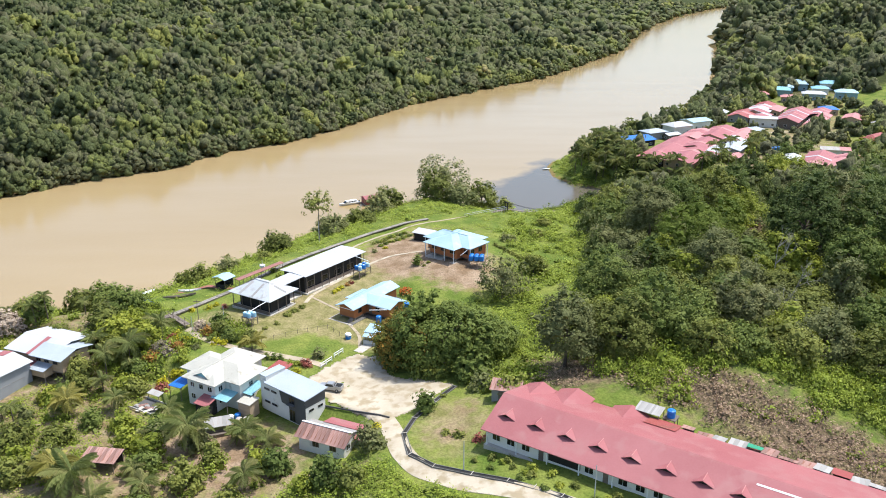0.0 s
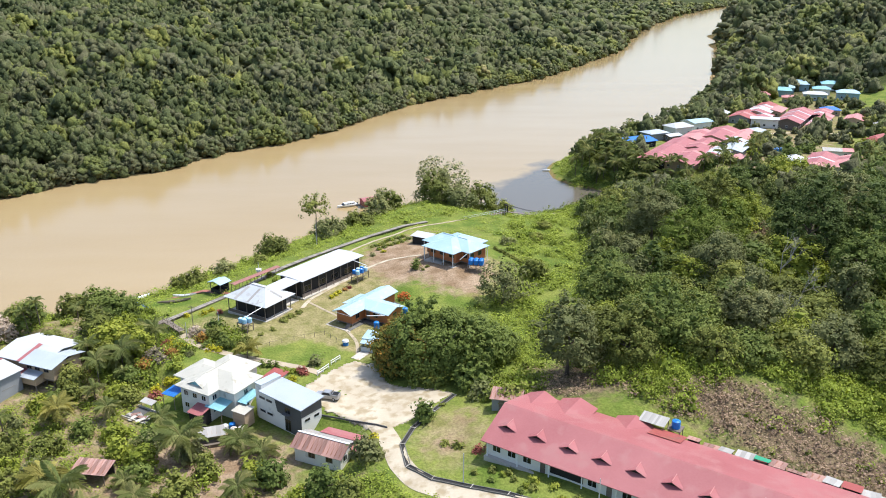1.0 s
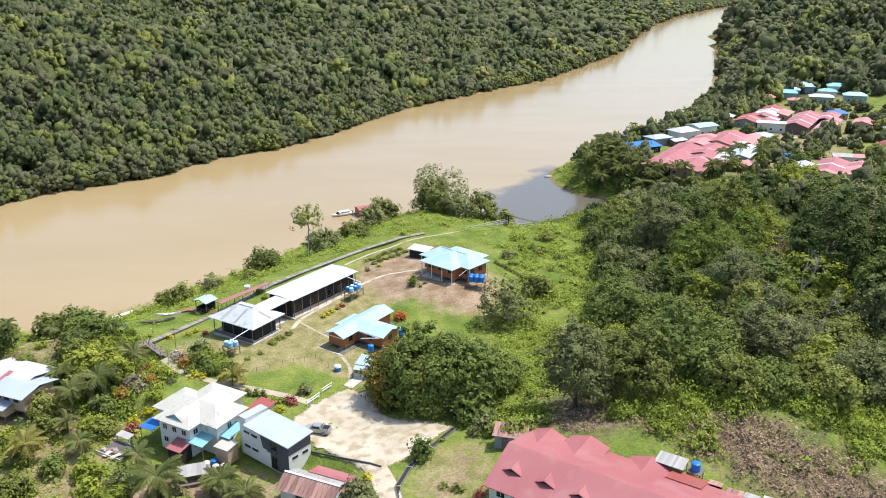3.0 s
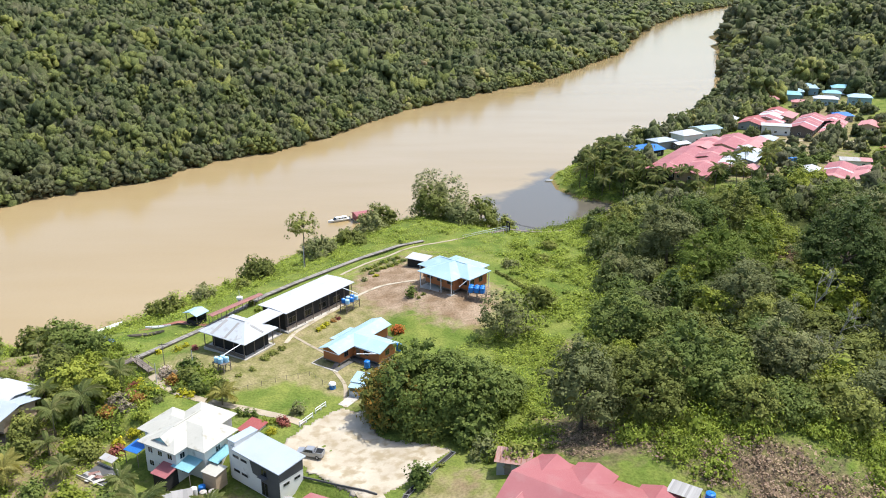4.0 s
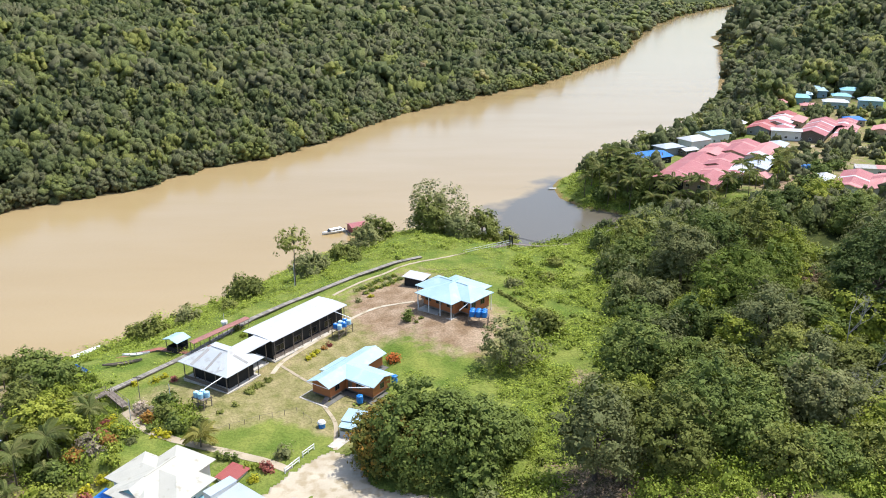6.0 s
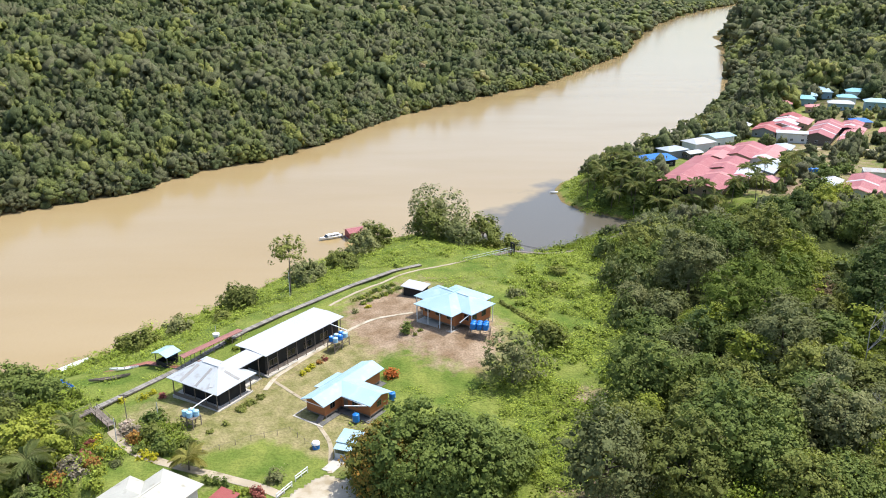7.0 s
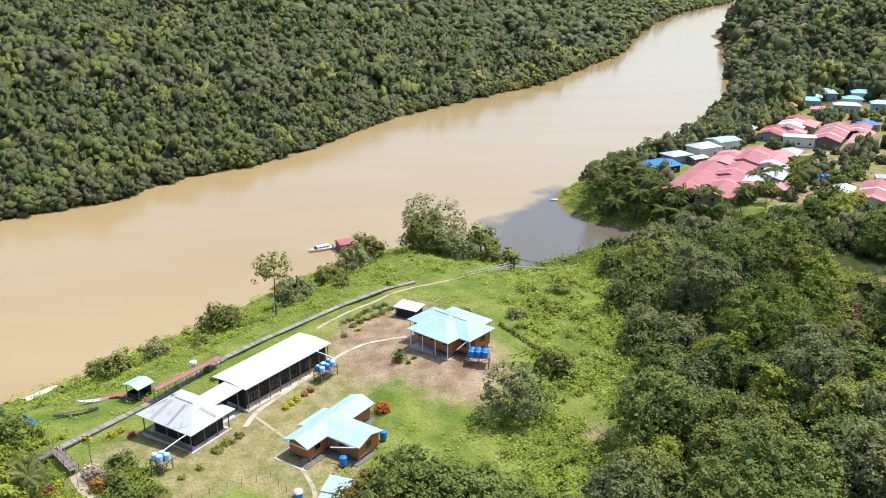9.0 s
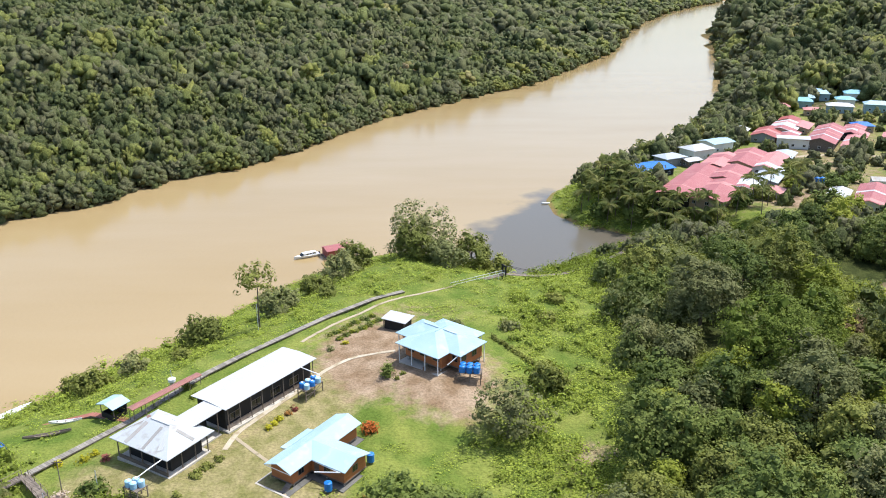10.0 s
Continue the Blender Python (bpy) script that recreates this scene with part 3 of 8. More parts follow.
def drape_area(name, poly, mat, label, category, lift=0.05, cell=1.0):
    """A paved area of any outline, laid on the ground, with an uneven edge."""
    px, py = [a for a, _ in poly], [b for _, b in poly]
    xs, ys = np.arange(min(px) - 1, max(px) + 1, cell), np.arange(min(py) - 1, max(py) + 1, cell)
    gx, gy = np.meshgrid(xs, ys)
    wob = 0.5 * waves(gx, gy, 4.1, 3)
    d = distance(gx, gy, poly + poly[:1])
    keep = np.where(within(gx, gy, poly), d, -d) + wob > 0
    z = ground(gx, gy) + lift
    idx = np.arange(gx.size).reshape(gx.shape)
    ok = keep[:-1, :-1] & keep[:-1, 1:] & keep[1:, 1:] & keep[1:, :-1]
    faces = np.stack([idx[:-1, :-1], idx[:-1, 1:], idx[1:, 1:], idx[1:, :-1]], -1)[ok]
    me = array_mesh(name, np.stack([gx, gy, z], -1).reshape(-1, 3), faces, mat)
    ob = new(name, me)
    sol = ob.modifiers.new("thick", "SOLIDIFY")
    sol.thickness, sol.offset = 0.12, -1
    return tagged(ob, label, category, "", "structure")


# ---- paving ----
drape_area("parking_area", [(-21, 171.5), (-15.5, 170.5), (-11, 160), (-3, 157), (2.5, 154), (-3, 146), (-9, 141), (-14, 141), (-24, 149), (-31, 158), (-27, 165)], M_PAD, "dusty pale concrete parking area with worn patches", "parking area", cell=0.5)
drape("road", [(-13.5, 144.5), (-11.5, 140.5), (-9.5, 135), (-7.6, 128), (-4.0, 121.8), (3, 117.6), (12.5, 113.5), (28.5, 105), (58, 88)], 4.0, M_PAD, "pale concrete village road", "road", 0.09)
drape("footpath", [(-65.5, 189.5), (-61.5, 184), (-57, 179), (-51, 176), (-42, 172.7), (-32, 168.5), (-27, 165.5)], 1.9, M_PATH, "beaten earth footpath", "footpath", 0.07)
drape("footpath", [(-37.2, 202.5), (-36.3, 208), (-26.3, 224), (-21.4, 233.5), (-16.7, 237.8), (-6.4, 239)], 1.05, M_PAD, "narrow concrete footpath", "footpath", 0.1)
drape("footpath", [(-29, 247), (-22.5, 257), (-12.5, 268.5), (-5, 274.5), (4, 279), (9, 282.5)], 0.85, M_PATH, "pale earth footpath to the hanging bridge", "footpath", 0.09)
drape("footpath", [(-36.5, 207), (-31, 201), (-26.8, 196.5)], 0.7, M_PATH, "narrow paved path across the lawn", "footpath", 0.08)
drape("footpath", [(-24, 188.5), (-20.5, 182), (-19.5, 172)], 0.8, M_PATH, "narrow concrete path to the parking area", "footpath", 0.08)


M_APRON = material("dark_concrete", (0.10, 0.095, 0.085), (0.20, 0.19, 0.17), 0.8, 0.85, 0.2, stains=(0.06, 0.06, 0.055))


drape_area("pond", [(110, 258), (120, 252), (132, 256), (135, 268), (127, 275), (118, 271), (111, 266)], M_POND, "small muddy brown pond with a bare bank", "pond", lift=0.04, cell=1.0)


# ---- building parts ----
def hip_roof(u0, u1, v0, v1, z, h, thick=0.14, end=1.0):
    """A hipped roof with its eaves at z; end: how far the hips reach in, in half widths."""
    g = Geo()
    long_u = (u1 - u0) >= (v1 - v0)
    half = min(u1 - u0, v1 - v0) / 2
    cu, cv, k = (u0 + u1) / 2, (v0 + v1) / 2, half * end
    a, b = ((u0 + k, cv), (u1 - k, cv)) if long_u else ((cu, v0 + k), (cu, v1 - k))
    c = [(u0, v0, z), (u1, v0, z), (u1, v1, z), (u0, v1, z)]
    low = [(x, y, w - thick) for x, y, w in c]
    r = [(*a, z + h), (*b, z + h)]
    faces = [(0, 1, 9, 8), (1, 2, 9), (2, 3, 8, 9), (3, 0, 8)] if long_u else [(0, 1, 8), (1, 2, 9, 8), (2, 3, 9), (3, 0, 8, 9)]
    return g.add(c + low + r, faces + [(7, 6, 5, 4)] + [(i, i + 4, (i + 1) % 4 + 4, (i + 1) % 4) for i in range(4)])


def gable_roof(u0, u1, v0, v1, z, h, along="u", thick=0.12, at=0.5):
    """Two sheets that meet at a ridge."""
    g = Geo()
    if along == "u":
        c = v0 + (v1 - v0) * at
        g.slab([(u0, v0, z), (u1, v0, z), (u1, c, z + h), (u0, c, z + h)], thick)
        g.slab([(u0, c, z + h), (u1, c, z + h), (u1, v1, z), (u0, v1, z)], thick)
    else:
        c = u0 + (u1 - u0) * at
        g.slab([(u0, v0, z), (c, v0, z + h), (c, v1, z + h), (u0, v1, z)], thick)
        g.slab([(c, v0, z + h), (u1, v0, z), (u1, v1, z), (c, v1, z + h)], thick)
    return g


def ridge_cap(p0, p1, w=0.35):
    g = Geo()
    p0, p1 = Vector(p0), Vector(p1)
    g.beam(p0, p1, w, 0.10)
    return g


def gables(name, dims, mat, parent, t=0.12):
    """The two wall triangles under a gable, each a part. dims: u0, u1, v0, v1, z, h and the ridge's direction."""
    u0, u1, v0, v1, z, h = dims[:6]
    if len(dims) < 7 or dims[6] == "u":
        c = (v0 + v1) / 2
        for u in (u0, u1 - t):
            part(name, Geo().add([(u, v0, z), (u, v1, z), (u, c, z + h), (u + t, v0, z), (u + t, v1, z), (u + t, c, z + h)], [(0, 1, 2), (5, 4, 3), (0, 3, 4, 1), (1, 4, 5, 2), (2, 5, 3, 0)]), mat, parent)
    else:
        c = (u0 + u1) / 2
        for v in (v0, v1 - t):
            part(name, Geo().add([(u0, v, z), (u1, v, z), (c, v, z + h), (u0, v + t, z), (u1, v + t, z), (c, v + t, z + h)], [(2, 1, 0), (3, 4, 5), (0, 1, 4, 3), (1, 2, 5, 4), (2, 0, 3, 5)]), mat, parent)


def ring_wall(u0, u1, v0, v1, z0, z1, t=0.15):
    g = Geo()
    g.box(u0, u1, v0, v0 + t, z0, z1).box(u0, u1, v1 - t, v1, z0, z1)
    return g.box(u0, u0 + t, v0 + t, v1 - t, z0, z1).box(u1 - t, u1, v0 + t, v1 - t, z0, z1)


def opening(parent, name, side, at, z, w, h, plane, frame_mat=None, door=False):
    """A window or door on the wall side 'u-', 'u+', 'v-' or 'v+' that lies in the given plane: a frame round a dark pane."""
    s = -1 if side[1] == "-" else 1
    f = Geo()
    t = 0.07

    def put(g, a0, a1, d0, d1, z0, z1):
        lo, hi = sorted((plane + s * d0, plane + s * d1))
        if side[0] == "v":
            g.box(at + a0, at + a1, lo, hi, z0, z1)
        else:
            g.box(lo, hi, at + a0, at + a1, z0, z1)

    put(f, -w / 2 - t, -w / 2, 0, 0.08, z - t, z + h + t)
    put(f, w / 2, w / 2 + t, 0, 0.08, z - t, z + h + t)
    put(f, -w / 2, w / 2, 0, 0.08, z + h, z + h + t)
    put(f, -w / 2, w / 2, 0, 0.08, z - t, z)
    if not door:
        put(f, -0.025, 0.025, 0, 0.06, z, z + h)
    fr = part(name, f, frame_mat or M_WHITEPAINT, parent)
    p = Geo()
    put(p, -w / 2, w / 2, 0.005, 0.03, z, z + h)
    part("door_leaf" if door else "pane", p, M_TIMBER if door else M_GLASS, fr)
    return fr


def post(parent, u, v, z0, z1, w=0.16, mat=None, name="post"):
    return part(name, Geo().box(u - w / 2, u + w / 2, v - w / 2, v + w / 2, z0, z1), mat or M_WHITEPAINT, parent)


def down(parent, u, v):
    """Height of the ground under a local place, in the thing's own frame."""
    p = parent.matrix_world @ Vector((u, v, 0))
    return gz(p.x, p.y) - parent.matrix_world.translation.z


TANK = {}


def tank_meshes(r=0.62, h=1.25):
    g = Geo()
    prof = [(0.0, r), (0.32, r), (0.34, r * 1.03), (0.38, r * 1.03), (0.40, r), (0.66, r), (0.68, r * 1.03), (0.72, r * 1.03), (0.74, r), (0.90, r), (1.0, r * 0.62)]
    n = 14
    vs = [(q * math.cos(6.28318 * i / n), q * math.sin(6.28318 * i / n), z * h) for z, q in prof for i in range(n)]
    fs = [(a * n + i, a * n + (i + 1) % n, (a + 1) * n + (i + 1) % n, (a + 1) * n + i) for a in range(len(prof) - 1) for i in range(n)]
    g.add(vs, fs + [tuple(range(n))[::-1], tuple(range((len(prof) - 1) * n, len(prof) * n))])
    lid = Geo().tube((0, 0, h), (0, 0, h + 0.08), r * 0.42, r * 0.38, 12)
    return g, lid


def water_tank(x, y, z, mat, label, lid_mat=None, r=0.62, h=1.25, group=""):
    key = (mat.name, r, h)
    if key in TANK:
        return copy_thing(TANK[key], pose(x, y, z, 0, 0, 17 * x))
    t = thing("water_tank", label, "water tank", pose(x, y, z), group)
    body, lid = tank_meshes(r, h)
    part("tank_body", body, mat, t)
    part("lid", lid, lid_mat or mat, t)
    TANK[key] = t
    return t


def tank_stand(x, y, z, yaw, w, d, h, label):
    """A timber stand: posts, rails, braces and a deck, on the ground at z."""
    t = thing("tank_stand", label, "tank stand", pose(x, y, z, 0, 0, yaw))
    part("deck", Geo().box(-w / 2, w / 2, -d / 2, d / 2, h - 0.12, h), M_TIMBER, t)
    for u in (-w / 2 + 0.12, 0, w / 2 - 0.12):
        for v in (-d / 2 + 0.12, d / 2 - 0.12):
            post(t, u, v, -0.6, h - 0.12, 0.16, M_TIMBER)
    for v in (-d / 2 + 0.12, d / 2 - 0.12):
        part("brace", Geo().beam((-w / 2 + 0.1, v, 0.2), (w / 2 - 0.1, v, h - 0.2), 0.08, 0.08), M_TIMBER, t)
        part("rail", Geo().beam((-w / 2 + 0.1, v, h * 0.5), (w / 2 - 0.1, v, h * 0.5), 0.08, 0.1), M_TIMBER, t)
    return t


def local(ob, u, v, z=0):
    p = ob.matrix_world @ Vector((u, v, z))
    return p.x, p.y, p.z


# ---- the riverside compound ----
def house_on_knoll():
    t = thing("bungalow", "orange timber bungalow with pale blue cross-hipped metal roof", "house", pose(4, 234, -3.8, 0, 0, -41))
    e = 4.5
    part("floor_slab", Geo().box(-5.6, 5.6, -7.8, 7.6, -1.2, 0.1), M_CONC, t)
    part("floor", Geo().box(-5.3, 5.3, -6.1, 7.3, 0.85, 1.05), M_TIMBER, t)
    part("wing_floor", Geo().box(-8.4, -5.31, -3.6, 4.3, 0.85, 1.05).box(5.31, 8.3, -3.6, 4.3, 0.85, 1.05), M_TIMBER, t)
    part("wall", ring_wall(-5.2, 5.2, -6.0, 7.2, 1.05, e - 0.1), M_BRICK, t)
    part("wing_wall", ring_wall(-8.3, 8.2, -3.5, 4.2, 1.06, e - 0.12), M_BRICK, t)
    for u in (-7.8, -4.6, 0, 4.6, 7.8):
        for v in ((-3.2, 3.9) if abs(u) > 5 else (-5.6, -2, 2, 6.8)):
            post(t, u, v, -1.5, 0.85, 0.24, M_CONC, "stilt")
    roof = part("roof", hip_roof(-6.2, 6.1, -8.3, 8.2, e, 2.3), M_CYAN, t)
    part("wing_roof", hip_roof(-9.6, 9.1, -4.5, 5.0, e + 0.01, 2.1), M_CYAN, t)
    part("ridge_cap", ridge_cap((0, -2, e + 2.3), (0, 2, e + 2.3)), M_CYAN, roof)
    part("ridge_cap", ridge_cap((-4.9, 0.25, e + 2.13), (4.3, 0.25, e + 2.13)), M_CYAN, roof)
    for u in (-5.5, -1.9, 1.9, 5.5):
        post(t, u, -7.7, -1.5, e - 0.1)
    for u in (-5.5, 5.5):
        post(t, u, 7.6, -2.2, e - 0.1)
    for v in (-3.9, 4.4):
        post(t, 8.7, v, -1.5, e - 0.1)
        post(t, -9.1, v, -1.5, e - 0.1)
    for u in (-3.6, 0, 3.6):
        opening(t, "window", "v-", u, 2.4, 1.8, 1.3, -6.0, M_TIMBER)
    for v in (-2.2, 1.4):
        opening(t, "window", "u+", v, 2.3, 1.5, 1.3, 8.2, M_TIMBER)
    opening(t, "window", "v-", 6.8, 2.3, 1.3, 1.3, -3.5, M_TIMBER)
    opening(t, "window", "u-", 0, 2.3, 1.4, 1.3, -8.3, M_TIMBER)
    part("gutter_pipe", Geo().tube((8.3, -4.2, e - 0.1), (7.0, -6.3, 2.6), 0.11, n=8), M_WHITEPAINT, t, "white plastic rainwater pipe")
    s = tank_stand(9.9, 223.6, gz(9.9, 223.6), -10, 5.0, 2.6, 2.2, "timber stand for water tanks on bare earth")
    for i in range(3):
        for j in range(2):
            water_tank(*local(s, -1.55 + i * 1.5, -0.68 + j * 1.36, 2.2), M_TANKB, "blue plastic water tank on a timber stand", r=0.68, h=1.5, group="tanks by the bungalow")


def annexe_shed():
    t = thing("shed", "small dark timber shed with white metal roof", "shed", pose(-6.2, 254.4, -7.1, 0, 0, -30))
    part("wall", ring_wall(-2.9, 2.9, -1.7, 1.7, -0.6, 3.25), M_DARKWALL, t)
    part("roof", Geo().slab([(-3.5, -2.3, 3.45), (3.5, -2.3, 3.45), (3.5, 2.3, 3.85), (-3.5, 2.3, 3.85)], 0.12), M_WHITE, t)
    for u in (-2.95, 2.95):
        post(t, u, -1.95, -0.6, 3.35, 0.12, M_TIMBER)


def long_hall():
    t = thing("longhouse", "long dark-walled open building with white metal roof", "hall", pose(-34.4, 220.9, -6.6, 0, 0, 55))
    e = 5.35
    part("floor_slab", Geo().box(-12.6, 12.6, -4.9, 4.6, -0.8, 0.18), M_CONC, t)
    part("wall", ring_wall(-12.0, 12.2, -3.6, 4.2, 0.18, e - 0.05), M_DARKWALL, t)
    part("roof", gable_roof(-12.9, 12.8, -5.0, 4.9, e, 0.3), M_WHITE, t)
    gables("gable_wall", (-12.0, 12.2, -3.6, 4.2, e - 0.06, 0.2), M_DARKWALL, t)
    for i in range(9):
        post(t, -12 + 3.0 * i, -4.5, 0.1, e - 0.05, 0.15, M_TIMBER)
    part("low_wall", Geo().box(-12, 12, -4.0, -3.85, 0.18, 1.1), M_TIMBER, t)
    for i in range(4):
        opening(t, "window", "v-", -9.5 + 5.5 * i, 1.5, 2.6, 1.5, -3.6, M_TIMBER)
    c = thing("link_roof", "open covered link between the halls with white metal roof", "canopy", pose(-42.2, 206.9, -6.7, 0, 0, 56))
    part("roof", Geo().slab([(-4.6, -2.6, 5.36), (5.2, -2.6, 5.52), (5.2, 2.7, 5.54), (-4.6, 2.7, 5.38)], 0.14), M_WHITE, c)
    part("floor_slab", Geo().box(-2.9, 2.4, -2.3, 2.2, -0.8, 0.15), M_CONC, c)
    for u in (-2.6, 2.1):
        for v in (-1.9, 1.9):
            post(c, u, v, 0.1, 5.0, 0.14, M_TIMBER)
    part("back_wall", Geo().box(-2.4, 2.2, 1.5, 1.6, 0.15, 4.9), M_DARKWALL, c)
    s = tank_stand(-23.6, 221.8, gz(-23.6, 221.8), 55, 5.4, 2.4, 2.4, "timber stand with water tanks beside the long hall")
    for i in range(3):
        for j in range(2):
            water_tank(*local(s, -1.7 + i * 1.7, -0.62 + j * 1.24, 2.4), M_TANKB if (i + j) % 2 else M_TANKL, "blue plastic water tank with white lid on a stand", M_WHITEPAINT, 0.6, 1.15, "tanks by the long hall")
    part("gutter_pipe", Geo().tube((8.0, -4.9, e - 0.1), (9.5, -8.8, 4.0), 0.1, n=8), M_WHITEPAINT, t)


def meeting_hall():
    t = thing("pavilion", "square dark-walled hall with white hipped roof and patched sheets", "hall", pose(-48.1, 201.6, -6.9, 0, 0, -31.5))
    e = 4.35
    part("floor_slab", Geo().box(-6.7, 6.9, -5.2, 4.9, -0.8, 0.2), M_CONC, t)
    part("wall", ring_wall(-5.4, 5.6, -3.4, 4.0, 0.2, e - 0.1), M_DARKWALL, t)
    roof = part("roof", hip_roof(-7.5, 7.5, -5.7, 5.7, e, 2.6, end=0.9), M_HALLROOF, t)
    # strips laid up the slopes where sheets were replaced
    def strip(u, v, u1, v1, mat, w=0.45):
        def at(a, b):
            return e + 0.05 + 2.6 * min(1.0, (5.7 - abs(b)) / 5.7, (7.5 - abs(a)) / 5.13)
        d = Vector((u1 - u, v1 - v, 0)).normalized() * w
        part("patch_sheet", Geo().slab([(u + d.y, v - d.x, at(u + d.y, v - d.x)), (u - d.y, v + d.x, at(u - d.y, v + d.x)), (u1 - d.y, v1 + d.x, at(u1 - d.y, v1 + d.x)), (u1 + d.y, v1 - d.x, at(u1 + d.y, v1 - d.x))][::-1], 0.03), mat, roof)

    strip(-3.4, -5.4, -2.6, -0.9, M_GALV)
    strip(1.0, -5.4, 1.2, -0.8, M_GALV, 0.35)
    strip(4.6, -4.6, 2.9, -1.0, M_WHITE)
    strip(-6.9, -3.0, -4.0, -0.6, M_GALV)
    strip(-6.9, 2.8, -4.2, 1.0, M_RUST, 0.35)
    strip(6.9, 1.2, 3.8, 0.2, M_GALV, 0.35)
    part("ridge_cap", ridge_cap((-2.4, 0, e + 2.64), (2.4, 0, e + 2.64)), M_WHITE, roof)
    for i in range(5):
        post(t, -6.4 + 3.2 * i, -4.9, 0.1, e - 0.1, 0.16, M_TIMBER)
    for v in (-1.6, 1.6, 4.6):
        post(t, -6.4, v, 0.1, e - 0.1, 0.16, M_TIMBER)
        post(t, 6.5, v, 0.1, e - 0.1, 0.16, M_TIMBER)
    part("low_wall", Geo().box(-6.3, 6.4, -4.96, -4.86, 0.2, 1.0), M_TIMBER, t)
    x, y = -49.0, 188.6
    s = tank_stand(x, y, gz(x, y), -30, 3.4, 2.4, 2.3, "timber stand with pale tanks beside the hall")
    for u, v in ((-0.95, -0.5), (0.3, -0.55), (-0.3, 0.62), (1.0, 0.55)):
        water_tank(*local(s, u, v, 2.3), M_TANKL, "pale blue plastic water tank with white lid", M_WHITEPAINT, 0.58, 1.2, "tanks by the square hall")
    part("gutter_pipe", Geo().tube((6.2, -5.6, e - 0.1), (6.1, -8.6, e - 0.35), 0.1, n=8).tube((6.1, -8.6, e - 0.35), (6.0, -11.4, 3.65), 0.1, n=8), M_WHITEPAINT, t)


def wing_house():
    t = thing("timber_house", "orange timber house on low stilts with pale blue metal roof", "house", pose(-19, 199, -6.75, 0, 0, -34))
    e = 3.65
    part("apron", Geo().box(-4.3, 3.0, -11.6, 9.4, -0.9, 0.22), M_APRON, t, "dark concrete apron")
    part("apron_wing", Geo().box(3.01, 10.0, -5.6, 2.6, -0.9, 0.2), M_APRON, t, "dark concrete apron")
    part("apron_kerb", Geo().box(-4.6, 3.3, -12.0, -11.61, -0.9, 0.3), M_CONC, t)
    part("apron_kerb", Geo().box(-4.6, -4.31, -11.6, 9.4, -0.9, 0.3), M_CONC, t)
    part("wall", ring_wall(-3.1, 1.8, -9.2, 8.6, 0.9, e - 0.02), M_BRICK, t)
    part("wing_wall", ring_wall(1.8, 9.2, -4.2, 1.8, 0.9, e - 0.02), M_BRICK, t)
    part("floor", Geo().box(-3.2, 1.9, -9.3, 8.7, 0.7, 0.9).box(1.9, 9.3, -4.3, 1.9, 0.7, 0.9), M_TIMBER, t)
    part("roof", gable_roof(-3.7, 2.5, -10.3, 9.3, e, 1.1, "v"), M_CYAN, t)
    part("wing_roof", gable_roof(-0.6, 10.0, -4.9, 2.4, e - 0.01, 1.08, "u"), M_CYAN, t)
    part("porch_roof", Geo().slab([(-4.9, -5.0, e - 0.02), (-3.4, -5.0, e + 0.2), (-3.4, 2.4, e + 0.2), (-4.9, 2.4, e - 0.02)], 0.1), M_CYAN, t)
    gables("gable_wall", (-3.1, 1.8, -9.2, 8.6, e - 0.03, 0.85, "v"), M_BRICK, t)
    gables("wing_gable_wall", (8.9, 9.2, -4.2, 1.8, e - 0.03, 0.85, "u"), M_BRICK, t)
    part("fascia", Geo().box(-3.72, 2.52, -10.34, -10.28, e - 0.16, e - 0.02), M_WHITEPAINT, t)
    for v in (-8.8, -5.5, -2, 2, 5.5, 8.4):
        for u in (-2.9, 1.6):
            post(t, u, v, -1.0, 0.7, 0.22, M_CONC, "stilt")
    for u in (5.0, 8.9):
        for v in (-3.9, 1.5):
            post(t, u, v, -1.0, 0.7, 0.22, M_CONC, "stilt")
    for v in (-4.6, -1.1, 2.0):
        post(t, -4.6, v, -0.8, e - 0.1, 0.12)
    opening(t, "window", "u+", -7.0, 1.8, 1.3, 1.2, 1.8, M_TIMBER)
    opening(t, "window", "v-", 5.4, 1.8, 1.3, 1.2, -4.2, M_TIMBER)
    opening(t, "window", "u+", -1.2, 1.8, 1.3, 1.2, 9.2, M_TIMBER)
    opening(t, "window", "u-", -6.5, 1.8, 1.3, 1.2, -3.1, M_TIMBER)
    opening(t, "door", "v-", 3.0, 0.92, 0.9, 2.0, -4.2, M_TIMBER, True)
    part("gutter_pipe", Geo().tube((9.0, -4.9, e - 0.2), (4.6, -6.6, 2.9), 0.11, n=8), M_WHITEPAINT, t)
    part("gutter_pipe", Geo().tube((2.5, -4.8, e - 0.2), (9.0, -4.95, e - 0.25), 0.09, n=8), M_WHITEPAINT, t)
    part("stair", Geo().beam((1.2, -9.4, 0.9), (1.2, -11.4, -0.2), 1.2, 0.12), M_TIMBER, t)
    water_tank(-16.4, 189.2, gz(-16.4, 189.2) + 0.5, M_TANKB, "blue plastic water tank under a downpipe", None, 0.7, 1.7)

    b = water_tank(-9.6, 197.2, gz(-9.6, 197.2) + 0.5, M_TANKB, "blue plastic water tank under a downpipe", None, 0.7, 1.7)
    # a white table and a pale shed beside it
    s = thing("carport", "small open shelter with pale blue metal roof", "shelter", pose(-15.6, 178.6, gz(-15.6, 178.6), 0, 0, -18))
